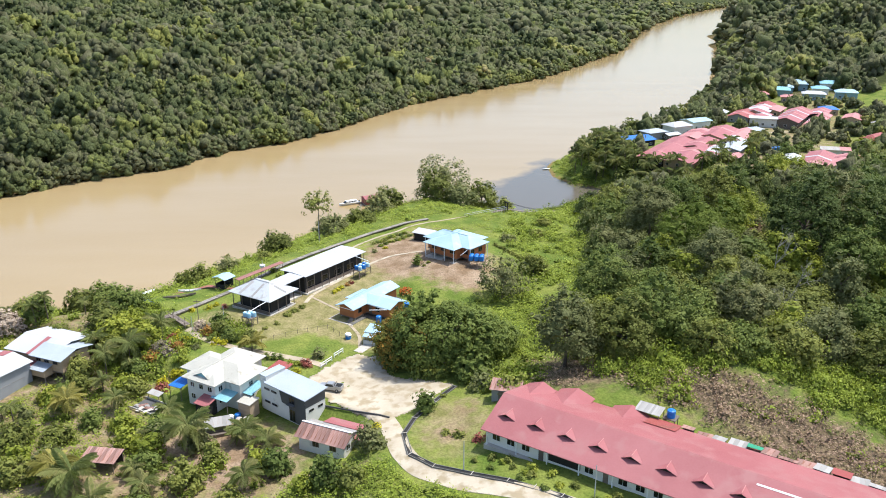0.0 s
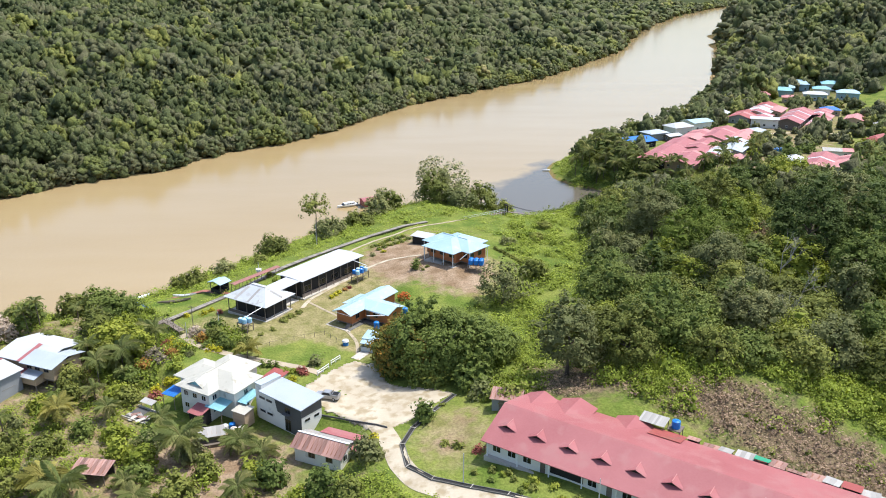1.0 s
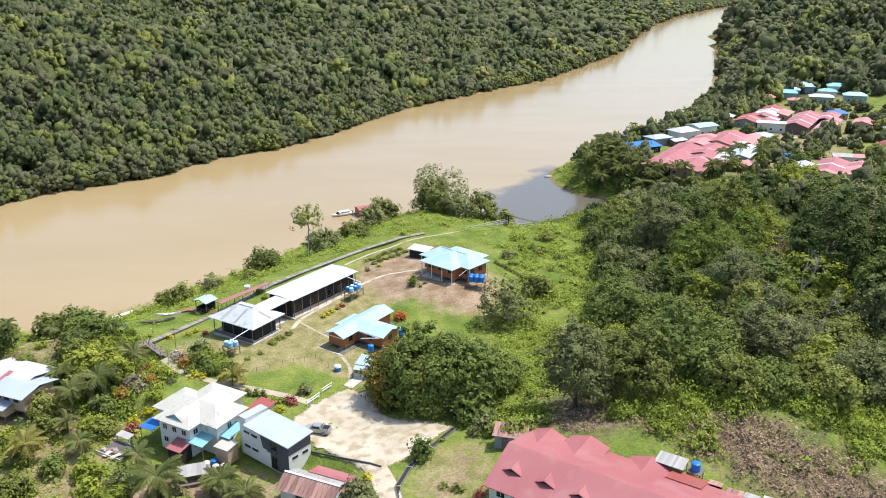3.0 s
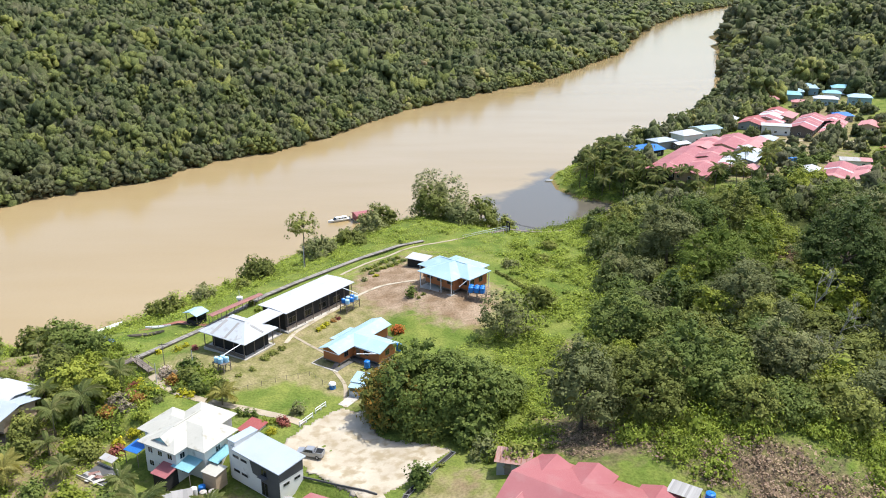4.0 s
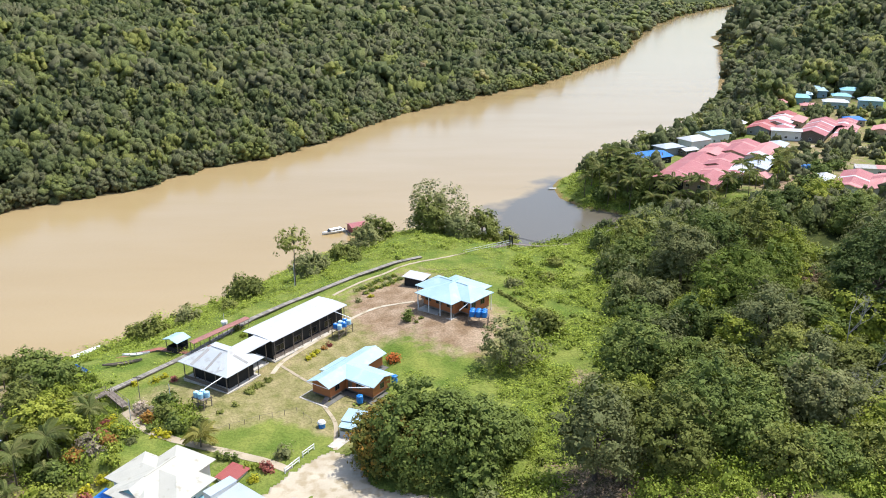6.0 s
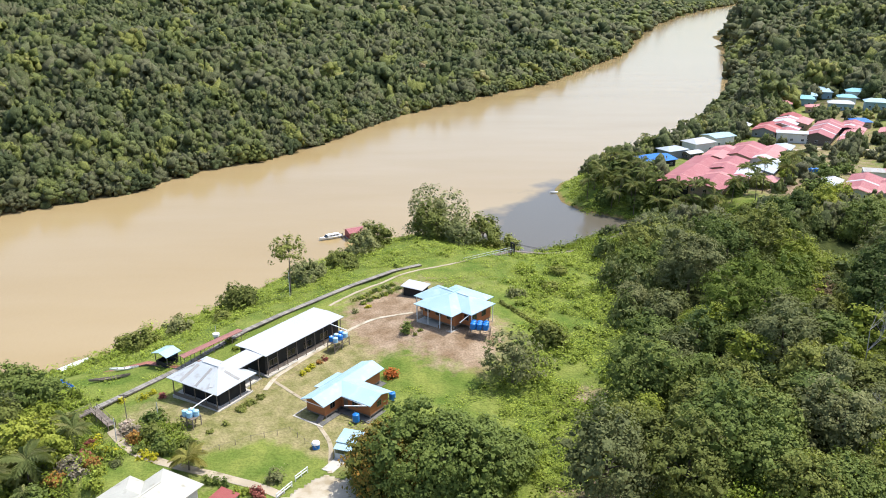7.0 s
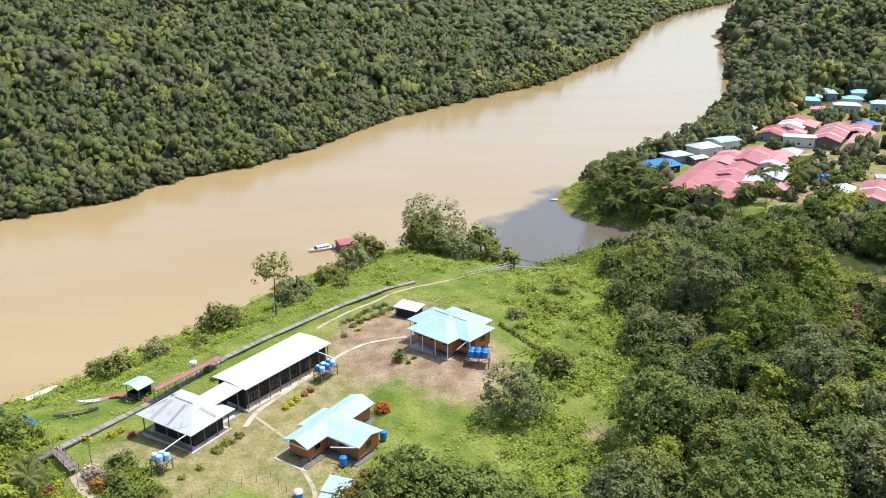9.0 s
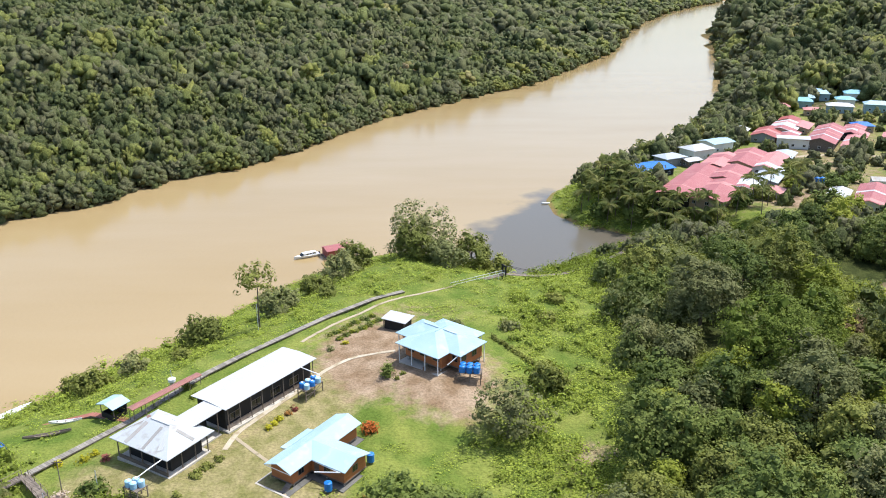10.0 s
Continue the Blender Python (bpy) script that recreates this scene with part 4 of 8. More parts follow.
    part("roof", Geo().slab([(-3.2, -1.4, 2.7), (3.2, -1.4, 2.7), (3.2, 2.6, 3.2), (-3.2, 2.6, 3.2)], 0.1), M_CYAN, s)
    part("low_roof", Geo().slab([(-3.0, -3.0, 2.2), (0.6, -3.0, 2.2), (0.6, -1.3, 2.5), (-3.0, -1.3, 2.5)], 0.08), M_CYAN, s)
    for u in (-2.9, 2.9):
        for v in (-1.2, 2.3):
            post(s, u, v, -0.5, 2.75, 0.12, M_TIMBER)
    for u in (-2.8, 0.4):
        post(s, u, -2.8, -0.5, 2.2, 0.1, M_GREYPAINT)
    part("back_wall", Geo().box(-2.9, 2.9, 2.2, 2.3, -0.5, 2.9), M_DARKWALL, s)
    part("side_wall", Geo().box(-2.8, 0.4, -2.85, -2.75, -0.3, 1.2), M_GREYPAINT, s)
    d = thing("water_drum", "blue and white drum standing on the lawn", "drum", pose(-23.2, 180.5, gz(-23.2, 180.5)))
    part("drum_body", Geo().tube((0, 0, -0.2), (0, 0, 1.0), 0.75, 0.7, 14), M_TANKB, d)
    part("lid", Geo().tube((0, 0, 1.0), (0, 0, 1.35), 0.85, 0.7, 14), M_WHITEPAINT, d)


def riverside_kiosk():
    t = thing("kiosk", "small open kiosk with pale blue gabled roof", "kiosk", pose(-62.9, 217.2, gz(-62.9, 217.2), 0, 0, -31))
    h = -4.9 - gz(-62.9, 217.2)
    part("roof", gable_roof(-2.5, 2.5, -2.2, 2.2, h, 0.7, "v"), M_CYAN, t)
    part("wall", ring_wall(-1.9, 1.9, -1.6, 1.6, -0.6, 1.3), M_DARKWALL, t)
    part("back_wall", Geo().box(-1.7, 1.7, 1.62, 1.7, 1.3, h), M_DARKWALL, t)
    for u in (-1.9, 1.9):
        for v in (-1.6, 1.6):
            post(t, u, v, 1.3, h + 0.1, 0.14, M_TIMBER)
    c = thing("covered_walkway", "open covered walkway with red metal roof on thin posts", "walkway", pose(-53.4, 221.0, -8.0, 0, 0, 55))
    part("roof", gable_roof(-8.8, 8.8, -0.95, 0.95, 3.5, 0.22), M_WALKROOF, c)
    part("deck", Geo().box(-8.6, 8.6, -0.8, 0.8, -0.05, 0.1), M_TIMBER, c)
    for i in range(7):
        for v in (-0.75, 0.75):
            u = -8.4 + 2.8 * i
            post(c, u, v, min(-0.3, down(c, u, v) - 0.3), 3.5, 0.1, M_TIMBER)
    x, y = -53.8, 226.6
    m = thing("marker_tower", "small pale gauge mast beside the covered walkway", "mast", pose(x, y, gz(x, y)))
    part("base", Geo().tube((0, 0, -0.4), (0, 0, 1.6), 0.7, 0.5, 8), M_CONC, m)
    part("cap", Geo().tube((0, 0, 1.6), (0, 0, 2.2), 0.85, 0.85, 8), M_WHITEPAINT, m)
    part("mast", Geo().tube((0, 0, 2.2), (0, 0, 4.2), 0.06, n=6), M_GREYPAINT, m)


def boardwalk(line, width, mat, label, rails=True):
    """Boards across two bearers on posts along a line of (x, y, z)."""
    x0, y0, z0 = line[0]
    t = thing("boardwalk", label, "boardwalk", pose(x0, y0, z0))
    board = Geo().box(-width / 2, width / 2, -0.24, 0.24, -0.05, 0.0).mesh("board")
    board.materials.append(mat)
    for a, b in zip(line, line[1:]):
        a, b = Vector(a) - Vector(line[0]), Vector(b) - Vector(line[0])
        d = b - a
        n = max(1, round(d.length / 0.52))
        yaw = math.degrees(math.atan2(d.y, d.x)) - 90
        side = Vector((-d.y, d.x, 0)).normalized() * (width / 2 - 0.08)
        for i in range(n):
            o = part("board", board, mat, t)
            o.matrix_local = Matrix.Translation(a + d * ((i + 0.5) / n)) @ pose(0, 0, 0.01 * ((i * 7) % 3), 0, 0, yaw)
        for s in (-1, 1):
            part("bearer", Geo().beam(a + s * side - Vector((0, 0, 0.16)), b + s * side - Vector((0, 0, 0.16)), 0.12, 0.2), M_TIMBER, t)
            if rails:
                part("rail", Geo().beam(a + s * side + Vector((0, 0, 0.9)), b + s * side + Vector((0, 0, 0.9)), 0.07, 0.07), M_TIMBER, t)
            k = max(1, int(d.length / 3))
            for i in range(k + 1):
                q = a + d * (i / k) + s * side
                low = min(gz(q.x + x0, q.y + y0) - z0 - 0.4, q.z - 0.3)
                post(t, q.x, q.y, low, q.z + (0.95 if rails else -0.05), 0.11, M_TIMBER)
    return t


house_on_knoll()
annexe_shed()
long_hall()
meeting_hall()
wing_house()
riverside_kiosk()
boardwalk([(-71.6, 197.0, -7.7), (-66, 204.7, -7.7), (-58.9, 214.1, -7.4), (-48, 231.5, gz(-48, 231.5) + 0.6), (-41.5, 240, gz(-41.5, 240) + 0.6), (-33, 250.4, gz(-33, 250.4) + 0.6), (-24.6, 260.8, gz(-24.6, 260.8) + 0.6), (-13.2, 272, gz(-13.2, 272) + 0.6), (-5.4, 277.6, gz(-5.4, 277.6) + 0.5)], 1.5, M_GREYWOOD, "long weathered timber boardwalk along the riverbank", False)
boardwalk([(-59.6, 214.9, -7.6), (-67.9, 218.3, -8.2), (-79, 218.6, -11.2)], 1.5, M_REDDECK, "reddish timber boardwalk down to the river", False)
boardwalk([(-85, 184, -7.7), (-76, 190.6, -7.6), (-71.7, 196.3, -7.5), (-65.4, 189.8, -7.4)], 1.7, M_TIMBER, "old timber footbridge with rails over a gully")


# ---- plants ----
def ball_mesh(cuts):
    """A ball from a cube cut into cuts x cuts quads a side: its vertices and faces."""
    k = np.linspace(-1, 1, cuts + 1)
    seen, faces = {}, []
    for ax in range(3):
        for side in (-1, 1):
            for i in range(cuts):
                for j in range(cuts):
                    f = []
                    for u, v in ((k[i], k[j]), (k[i + 1], k[j]), (k[i + 1], k[j + 1]), (k[i], k[j + 1]))[::side]:
                        p = [0.0, 0.0, 0.0]
                        p[ax], p[(ax + 1) % 3], p[(ax + 2) % 3] = side, u, v
                        f.append(seen.setdefault(tuple(round(c, 4) for c in p), len(seen)))
                    faces.append(f)
    v = np.array(list(seen))
    return v / np.linalg.norm(v, axis=1)[:, None], np.array(faces)


BALL = ball_mesh(1)


def leaf_clumps(r, centre, rad, push, leaves, size, squash=0.8, ragged=0.20, dome=0.35, heart=0.0):
    """Leaf clumps: leaves strewn thickly round each centre. Gives quads (n, 4, 3) and each quad's clump value."""
    k = len(rad)
    value = r.random(k)
    pick = r.choice(k, leaves, p=rad ** 2 / np.sum(rad ** 2))
    n = r.normal(size=(leaves, 3)) + push[pick] * 0.9 + [0, 0, 0.45]
    n /= np.linalg.norm(n, axis=1)[:, None]
    reach = rad[pick] * np.clip(1 + ragged * r.normal(size=leaves), 0.35, 1.7)
    shape = np.exp(r.normal(0, 0.22, (k, 3))) * [1, 1, squash]
    at = centre[pick] + n * reach[:, None] * shape[pick]
    f = n * (0.9 - dome) + push[pick] * dome + [0, 0, 0.30] + r.normal(size=(leaves, 3)) * 0.36
    f /= np.linalg.norm(f, axis=1)[:, None]
    a = np.cross(f, r.normal(size=(leaves, 3)))
    a /= np.linalg.norm(a, axis=1)[:, None]
    b = np.cross(f, a)
    s = size * np.exp(r.normal(0, 0.34, (leaves, 1)))
    w = r.uniform(0.4, 0.9, (leaves, 1))
    droop = f * s * 0.22
    leaf = np.stack([at - a * s - droop, at - b * s * w, at + a * s - droop * 0.5, at + b * s * w], 1)
    if not heart:
        return leaf, value[pick]
    # core inside each clump, toned darker (-1) to paint the crown's inner shade
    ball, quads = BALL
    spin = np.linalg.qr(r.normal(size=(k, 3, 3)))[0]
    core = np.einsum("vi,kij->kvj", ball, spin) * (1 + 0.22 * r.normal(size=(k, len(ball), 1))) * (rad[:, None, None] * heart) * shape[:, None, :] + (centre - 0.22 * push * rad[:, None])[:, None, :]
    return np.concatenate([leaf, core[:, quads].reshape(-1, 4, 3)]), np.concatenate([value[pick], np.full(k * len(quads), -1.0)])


def crown_quads(seed, radius, height, clumps, leaves, size, low=0.25, open_work=0.0, depth=0.25, dome=0.35, heart=0.0):
    """A crown whose foot is at z = 0: an uneven dome of many leaf clumps with gaps between them."""
    r = np.random.default_rng(seed)
    i = np.arange(clumps) + 0.5
    up = 1 - (1 + low) * i / clumps
    turn = i * 2.39996 + r.uniform(0, 6.28)
    flat = np.sqrt(np.clip(1 - up * up, 0, 1))
    d = np.stack([flat * np.cos(turn), flat * np.sin(turn), up], -1) + r.normal(size=(clumps, 3)) * 0.6 / math.sqrt(clumps)
    d /= np.linalg.norm(d, axis=1)[:, None]
    th = np.arctan2(d[:, 1], d[:, 0])
    p1, p2, p3 = r.uniform(0, 6.28, 3)
    wave = 1 + 0.16 * np.sin(2 * th + p1) + 0.13 * np.sin(3 * th + p2 + 3 * d[:, 2]) + 0.10 * np.sin(5 * d[:, 2] + p3 + th)
    span = 1.18 * math.sqrt(2 * (1 + low) / clumps) * (1 - 0.3 * open_work)
    rad = span * np.exp(r.normal(0, 0.24, clumps))
    far = (1 - 0.55 * span) * wave * (1 - depth * r.random(clumps) ** 1.5)
    half = height / (1 + low * 0.8)
    stretch = np.array([radius, radius, half])
    centre = d * far[:, None] * stretch + [0, 0, half * low * 0.8]
    size_m = rad * (radius * radius * half) ** (1 / 3)
    return leaf_clumps(r, centre, size_m, d, leaves, size, 0.82, dome=dome, heart=heart)


def mound_crown(seed, clumps, leaves, size, low=0.4):
    """A far-off crown one metre in radius and height: smooth uneven leaf mounds and loose leaves on them. Gives vertices, faces and each vertex's clump value."""
    r = np.random.default_rng(seed)
    i = np.arange(clumps) + 0.5
    up = 1 - (1 + low) * i / clumps
    turn = i * 2.39996 + r.uniform(0, 6.28)
    flat = np.sqrt(np.clip(1 - up * up, 0, 1))
    d = np.stack([flat * np.cos(turn), flat * np.sin(turn), up], -1) + r.normal(size=(clumps, 3)) * 0.6 / math.sqrt(clumps)
    half = 1 / (1 + 0.8 * low)
    span = 1.10 * math.sqrt(2 * (1 + low) / clumps)
    th, (p1, p2) = np.arctan2(d[:, 1], d[:, 0]), r.uniform(0, 6.28, 2)
    wave = 1 + 0.15 * np.sin(2 * th + p1) + 0.14 * np.sin(3 * th + p2 + 4 * d[:, 2])
    centre = d * (wave * (1 - 0.6 * span) * (1 - 0.45 * r.random(clumps) ** 1.5))[:, None] * [1, 1, half] + [0, 0, half * low * 0.8]
    rad = span * np.exp(r.normal(0, 0.25, clumps))
    ball, quads = BALL
    shape = rad[:, None] * np.exp(r.normal(0, 0.16, (clumps, 3))) * [1, 1, half]
    spin = np.linalg.qr(r.normal(size=(clumps, 3, 3)))[0]
    bump = np.einsum("vi,kij->kvj", ball, spin)
    v = bump * (1.08 + 0.24 * r.normal(size=bump.shape[:2]))[..., None] * shape[:, None, :] + centre[:, None, :]
    mid = bump[:, quads].mean(2)
    seen = (mid[..., 2] > -0.5) & (np.einsum("kfj,kj->kf", mid, d) > -0.6)
    faces = (quads[None] + (np.arange(clumps) * len(ball))[:, None, None])[seen]
    value = np.repeat(r.random(clumps), len(ball))
    leaf, tone = leaf_clumps(r, centre, 1.06 * rad * half ** 0.33, d, leaves, size, 0.82, 0.26, 0.45)
    return np.concatenate([v.reshape(-1, 3), leaf.reshape(-1, 3)]), np.concatenate([faces, np.arange(leaves * 4).reshape(-1, 4) + v.size // 3]), np.concatenate([value, np.repeat(tone, 4)])


def scatter_mounds(name, places, templates, mat, label, category):
    """Joins many far crowns into one smooth mesh. places: rows of x, y, z, radius, height, turn, tint, and perhaps the template's number."""
    verts, faces, tints, values, at = [], [], [], [], 0
    for i, (x, y, z, s, h, turn, tint, *which) in enumerate(places):
        v, f, value = templates[int(which[0]) if which else i % len(templates)]
        c, k = math.cos(turn), math.sin(turn)
        verts.append(np.stack([(v[:, 0] * c - v[:, 1] * k) * s + x, (v[:, 0] * k + v[:, 1] * c) * s + y, v[:, 2] * h + z], -1))
        faces.append(f + at)
        tints.append(np.full(len(v), tint))
        values.append(value)
        at += len(v)
    me = array_mesh(name, np.concatenate(verts), np.concatenate(faces), mat, np.concatenate(tints))
    me.attributes.new("clump", "FLOAT", "POINT").data.foreach_set("value", np.concatenate(values).astype(np.float32))
    me.polygons.foreach_set("use_smooth", np.ones(len(me.polygons), bool))
    return tagged(new(name, me), label, category, "", "stuff")


def quad_mesh(name, crown, mat, tint=None):
    quads, value = crown
    v = quads.reshape(-1, 3)
    me = array_mesh(name, v, np.arange(len(v)).reshape(-1, 4), mat, tint)
    me.attributes.new("clump", "FLOAT", "POINT").data.foreach_set("value", np.repeat(value, 4).astype(np.float32))
    return me


FOOTPRINTS = ((-48, 160, 9.5), (-31, 150, 7.5), (-22, 137, 7.2), (-17, 141, 6), (-92, 172, 10.5), (-101, 163.5, 8.5), (-65, 132.4, 3.6), (-63.4, 154.6, 4), (-46.2, 145.3, 3.6), (-42, 151, 5), (-50, 151, 3), (-57.6, 158.4, 2.6), (-37, 164, 3), (12.6, 143, 4), (-36, 134, 4.5), (-41, 137, 4))
PATHS = ([(-65.5, 189.5), (-61.5, 184), (-57, 179), (-51, 176), (-42, 172.7), (-32, 168.5), (-27, 165.5)], [(-19, 147), (-12, 141.5), (-9.5, 135), (-7.6, 128), (-4.0, 121.8), (3, 117.6), (12.5, 113.5), (28.5, 105), (58, 88)])


def free(x, y, pad=0.0):
    """Where no house, path or road stands."""
    ok = np.ones(np.shape(x), bool)
    for a, b, r in FOOTPRINTS:
        ok &= np.hypot(x - a, y - b) > r + pad
    return ok & (distance(x, y, PATHS[0]) > 1.8 + pad) & (distance(x, y, PATHS[1]) > 3.2 + pad)


def scatter(name, places, templates, mat, label, category, kind="stuff"):
    """Joins many plants into one mesh. places: rows of x, y, z, scale across, scale up, turn, tint, and perhaps the template's number."""
    out, tints, values = [], [], []
    for i, (x, y, z, s, h, turn, tint, *which) in enumerate(places):
        q, value = templates[int(which[0]) if which else i % len(templates)]
        c, k = math.cos(turn), math.sin(turn)
        o = np.empty_like(q)
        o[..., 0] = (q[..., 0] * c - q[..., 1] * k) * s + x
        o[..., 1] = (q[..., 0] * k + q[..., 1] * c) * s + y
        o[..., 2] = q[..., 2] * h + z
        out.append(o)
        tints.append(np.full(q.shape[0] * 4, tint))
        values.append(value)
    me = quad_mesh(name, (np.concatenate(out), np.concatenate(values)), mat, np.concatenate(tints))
    return tagged(new(name, me), label, category, "", kind)


def jittered(x0, x1, y0, y1, step, r):
    gx, gy = np.meshgrid(np.arange(x0, x1, step), np.arange(y0, y1, step * 0.87))
    gx = gx + (np.arange(gx.shape[0]) % 2)[:, None] * step / 2
    x, y = gx.ravel(), gy.ravel()
    return x + r.uniform(-0.36, 0.36, x.shape) * step, y + r.uniform(-0.36, 0.36, x.shape) * step


def far_woods():
    r = np.random.default_rng(11)
    # distance from, to; spacing; clumps and leaves of a small, a middle and a large crown; leaf size; depth behind the bank
    bands = [(330, 600, 9.6, ((22, 70), (38, 120), (84, 260)), 0.36, 330), (600, 950, 13.5, ((20, 24), (34, 40), (64, 80)), 0.55, 540), (950, 1900, 21, ((20, 6), (32, 10), (52, 16)), 1.0, 480)]
    for i, (lo, hi, step, kinds, size, deep) in enumerate(bands):
        x, y = jittered(-0.72 * hi - 60, 0.62 * hi, 200, hi, step, r)
        d, far = shore(x, y)
        dist = np.hypot(x, y)
        keep = (d > 0.2) & (d < deep) & (dist > lo) & (dist <= hi) & (x > -0.57 * y - 30) & (x < 0.57 * y)
        near_side = ~far
        keep &= far | (y > 560)
        keep &= ~(near_side & within(x, y, CLEARING))
        keep &= ~(near_side & (fade(x, y, VILLAGE, 8) > 0.3))
        x, y, d, far = x[keep], y[keep], d[keep], far[keep]
        z = ground(x, y)
        kind = r.choice(3, len(x), p=(0.38, 0.46, 0.16))
        wide = step * np.array((0.42, 0.56, 0.85))[kind] * r.uniform(0.8, 1.25, len(x))
        hgt = (6.5 + 0.5 * wide) * (0.75 + 0.25 * np.clip(d / 24, 0, 1)) * r.uniform(0.85, 1.15, len(x)) + np.array((0, 3.5, 8.0))[kind] * np.clip(d / 30, 0.2, 1)
        tint = np.clip(0.41 + 0.20 * r.normal(size=len(x)) + 0.10 * waves(x, y, 95, 3) + 0.14 * (d < 22), 0, 0.86) + 0.12 * (r.random(len(x)) < 0.012)
        temps = [mound_crown(100 + 40 * i + 8 * g + k, n, m, size / (step * (0.42, 0.56, 0.85)[g])) for g, (n, m) in enumerate(kinds) for k in range(7)]
        which = kind * 7 + r.integers(0, 7, len(x))
        # crowns stand on their trunks inland and hang down to the water along the edge
        tall = np.minimum(hgt, 1.25 * wide + 2.5)
        rows = np.stack([x, y, z + np.where(d < 9, -0.05 * hgt, np.maximum(hgt - tall, 0.0)), wide, tall, r.uniform(0, 6.28, len(x)), tint, which], -1)
        edges = ((FAR_BANK[2:13], 8.0, 1.0), (FAR_BANK[12:15], 10.0, 1.35), (FAR_BANK[14:18], 14.0, 1.9))[i]
        runs = [edges] + ([(NEAR_BANK[3:6], 6.0, 1.5)] if i == 2 else [(NEAR_BANK[5:8], 5.0, 1.2)] if i == 1 else [])
        fringe = []
        for bank, gap, grow in runs:
            for (ax, ay), (bx, by) in zip(bank, bank[1:]):
                n = int(math.hypot(bx - ax, by - ay) / gap)
                for k in range(n):
                    u = (k + r.uniform(0, 0.8)) / n
                    nx, ny = -(by - ay), bx - ax
                    s = grow * r.uniform(-0.5, 3.5 if i == 0 else 9.0) / math.hypot(nx, ny)
                    w = grow * r.uniform(3.6, 8.0)
                    fringe.append((ax + (bx - ax) * u + nx * s, ay + (by - ay) * u + ny * s, WATER + 0.7 + max(0.0, s * 0.1 * math.hypot(nx, ny)), w, w * r.uniform(0.9, 1.35), r.uniform(0, 6.28), float(np.clip(0.5 + 0.2 * r.normal(), 0, 0.84)), (7 if w < 6 * grow else 14) + r.integers(0, 7)))
        rows = np.concatenate([rows, np.array(fringe)])
        scatter_mounds("far_woods", rows, temps, M_WOODS, "dense tropical rainforest canopy on rolling hills", "forest")


MEADOW = [(108, 347), (122, 336), (140, 337), (150, 349), (136, 358), (118, 357)]
CLEARING = [(255, 500), (300, 480), (420, 520), (460, 600), (380, 640), (300, 600)]


def trunk_geo(h, r, limbs, spread, seed):
    k = np.random.default_rng(seed)
    g = Geo()
    top = Vector((k.normal() * 0.25, k.normal() * 0.25, h))
    g.tube((0, 0, -0.8), (0, 0, 0.25 * h), r * 1.25, r * 0.9, 8)
    g.tube((0, 0, 0.25 * h), top, r * 0.9, r * 0.5, 8)
    for i in range(limbs):
        a = 6.283 * i / limbs + k.uniform(-0.4, 0.4)
        s = Vector((0, 0, 0)).lerp(top, k.uniform(0.5, 0.95))
        e = s + Vector((math.cos(a) * spread, math.sin(a) * spread, k.uniform(0.35, 0.8) * spread))
        m = s.lerp(e, 0.55) + Vector((0, 0, 0.12 * spread))
        g.tube(s, m, r * 0.42, r * 0.28, 6)
        g.tube(m, e, r * 0.28, r * 0.08, 5)
    return g


def tree(x, y, seed, radius, height, mat, label, name="tree", leaves=2400, size=0.26, stem=0.2, group="", turn=0.0, low=0.3, clump=None, open_work=0.0, depth=0.25, thick=None):
    """A tree: trunk with limbs, and a crown of leaf clumps about clump metres in radius, over the upper part of its height."""
    t = thing(name, label, "tree", pose(x, y, gz(x, y), 0, 0, turn), group)
    part("trunk", trunk_geo(height * max(stem, 0.3) + 0.2 * height, thick or 0.02 * height + 0.08, 6, radius * 0.6, seed), M_BARK, t)
    crown = height * (1 - stem)
    c = clump or 0.75 + 0.09 * radius
    mean = (radius * radius * crown / (1 + 0.8 * low)) ** (1 / 3)
    n = max(5, int(1.39 * 2 * (1 + low) * (mean / c) ** 2))
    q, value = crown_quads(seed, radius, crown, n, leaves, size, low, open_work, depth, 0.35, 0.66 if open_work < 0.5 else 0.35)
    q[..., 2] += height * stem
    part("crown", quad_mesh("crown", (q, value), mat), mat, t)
    return t


def copy_tree(t, x, y, scale, turn):
    o = copy_thing(t, pose(x, y, gz(x, y), 0, 0, turn))
    o.scale = (scale * (0.85 + 0.45 * ((turn * 3) % 1)), scale * (0.85 + 0.35 * ((turn * 5) % 1)), scale * (0.7 + 0.5 * ((turn * 7) % 1)))
    return o


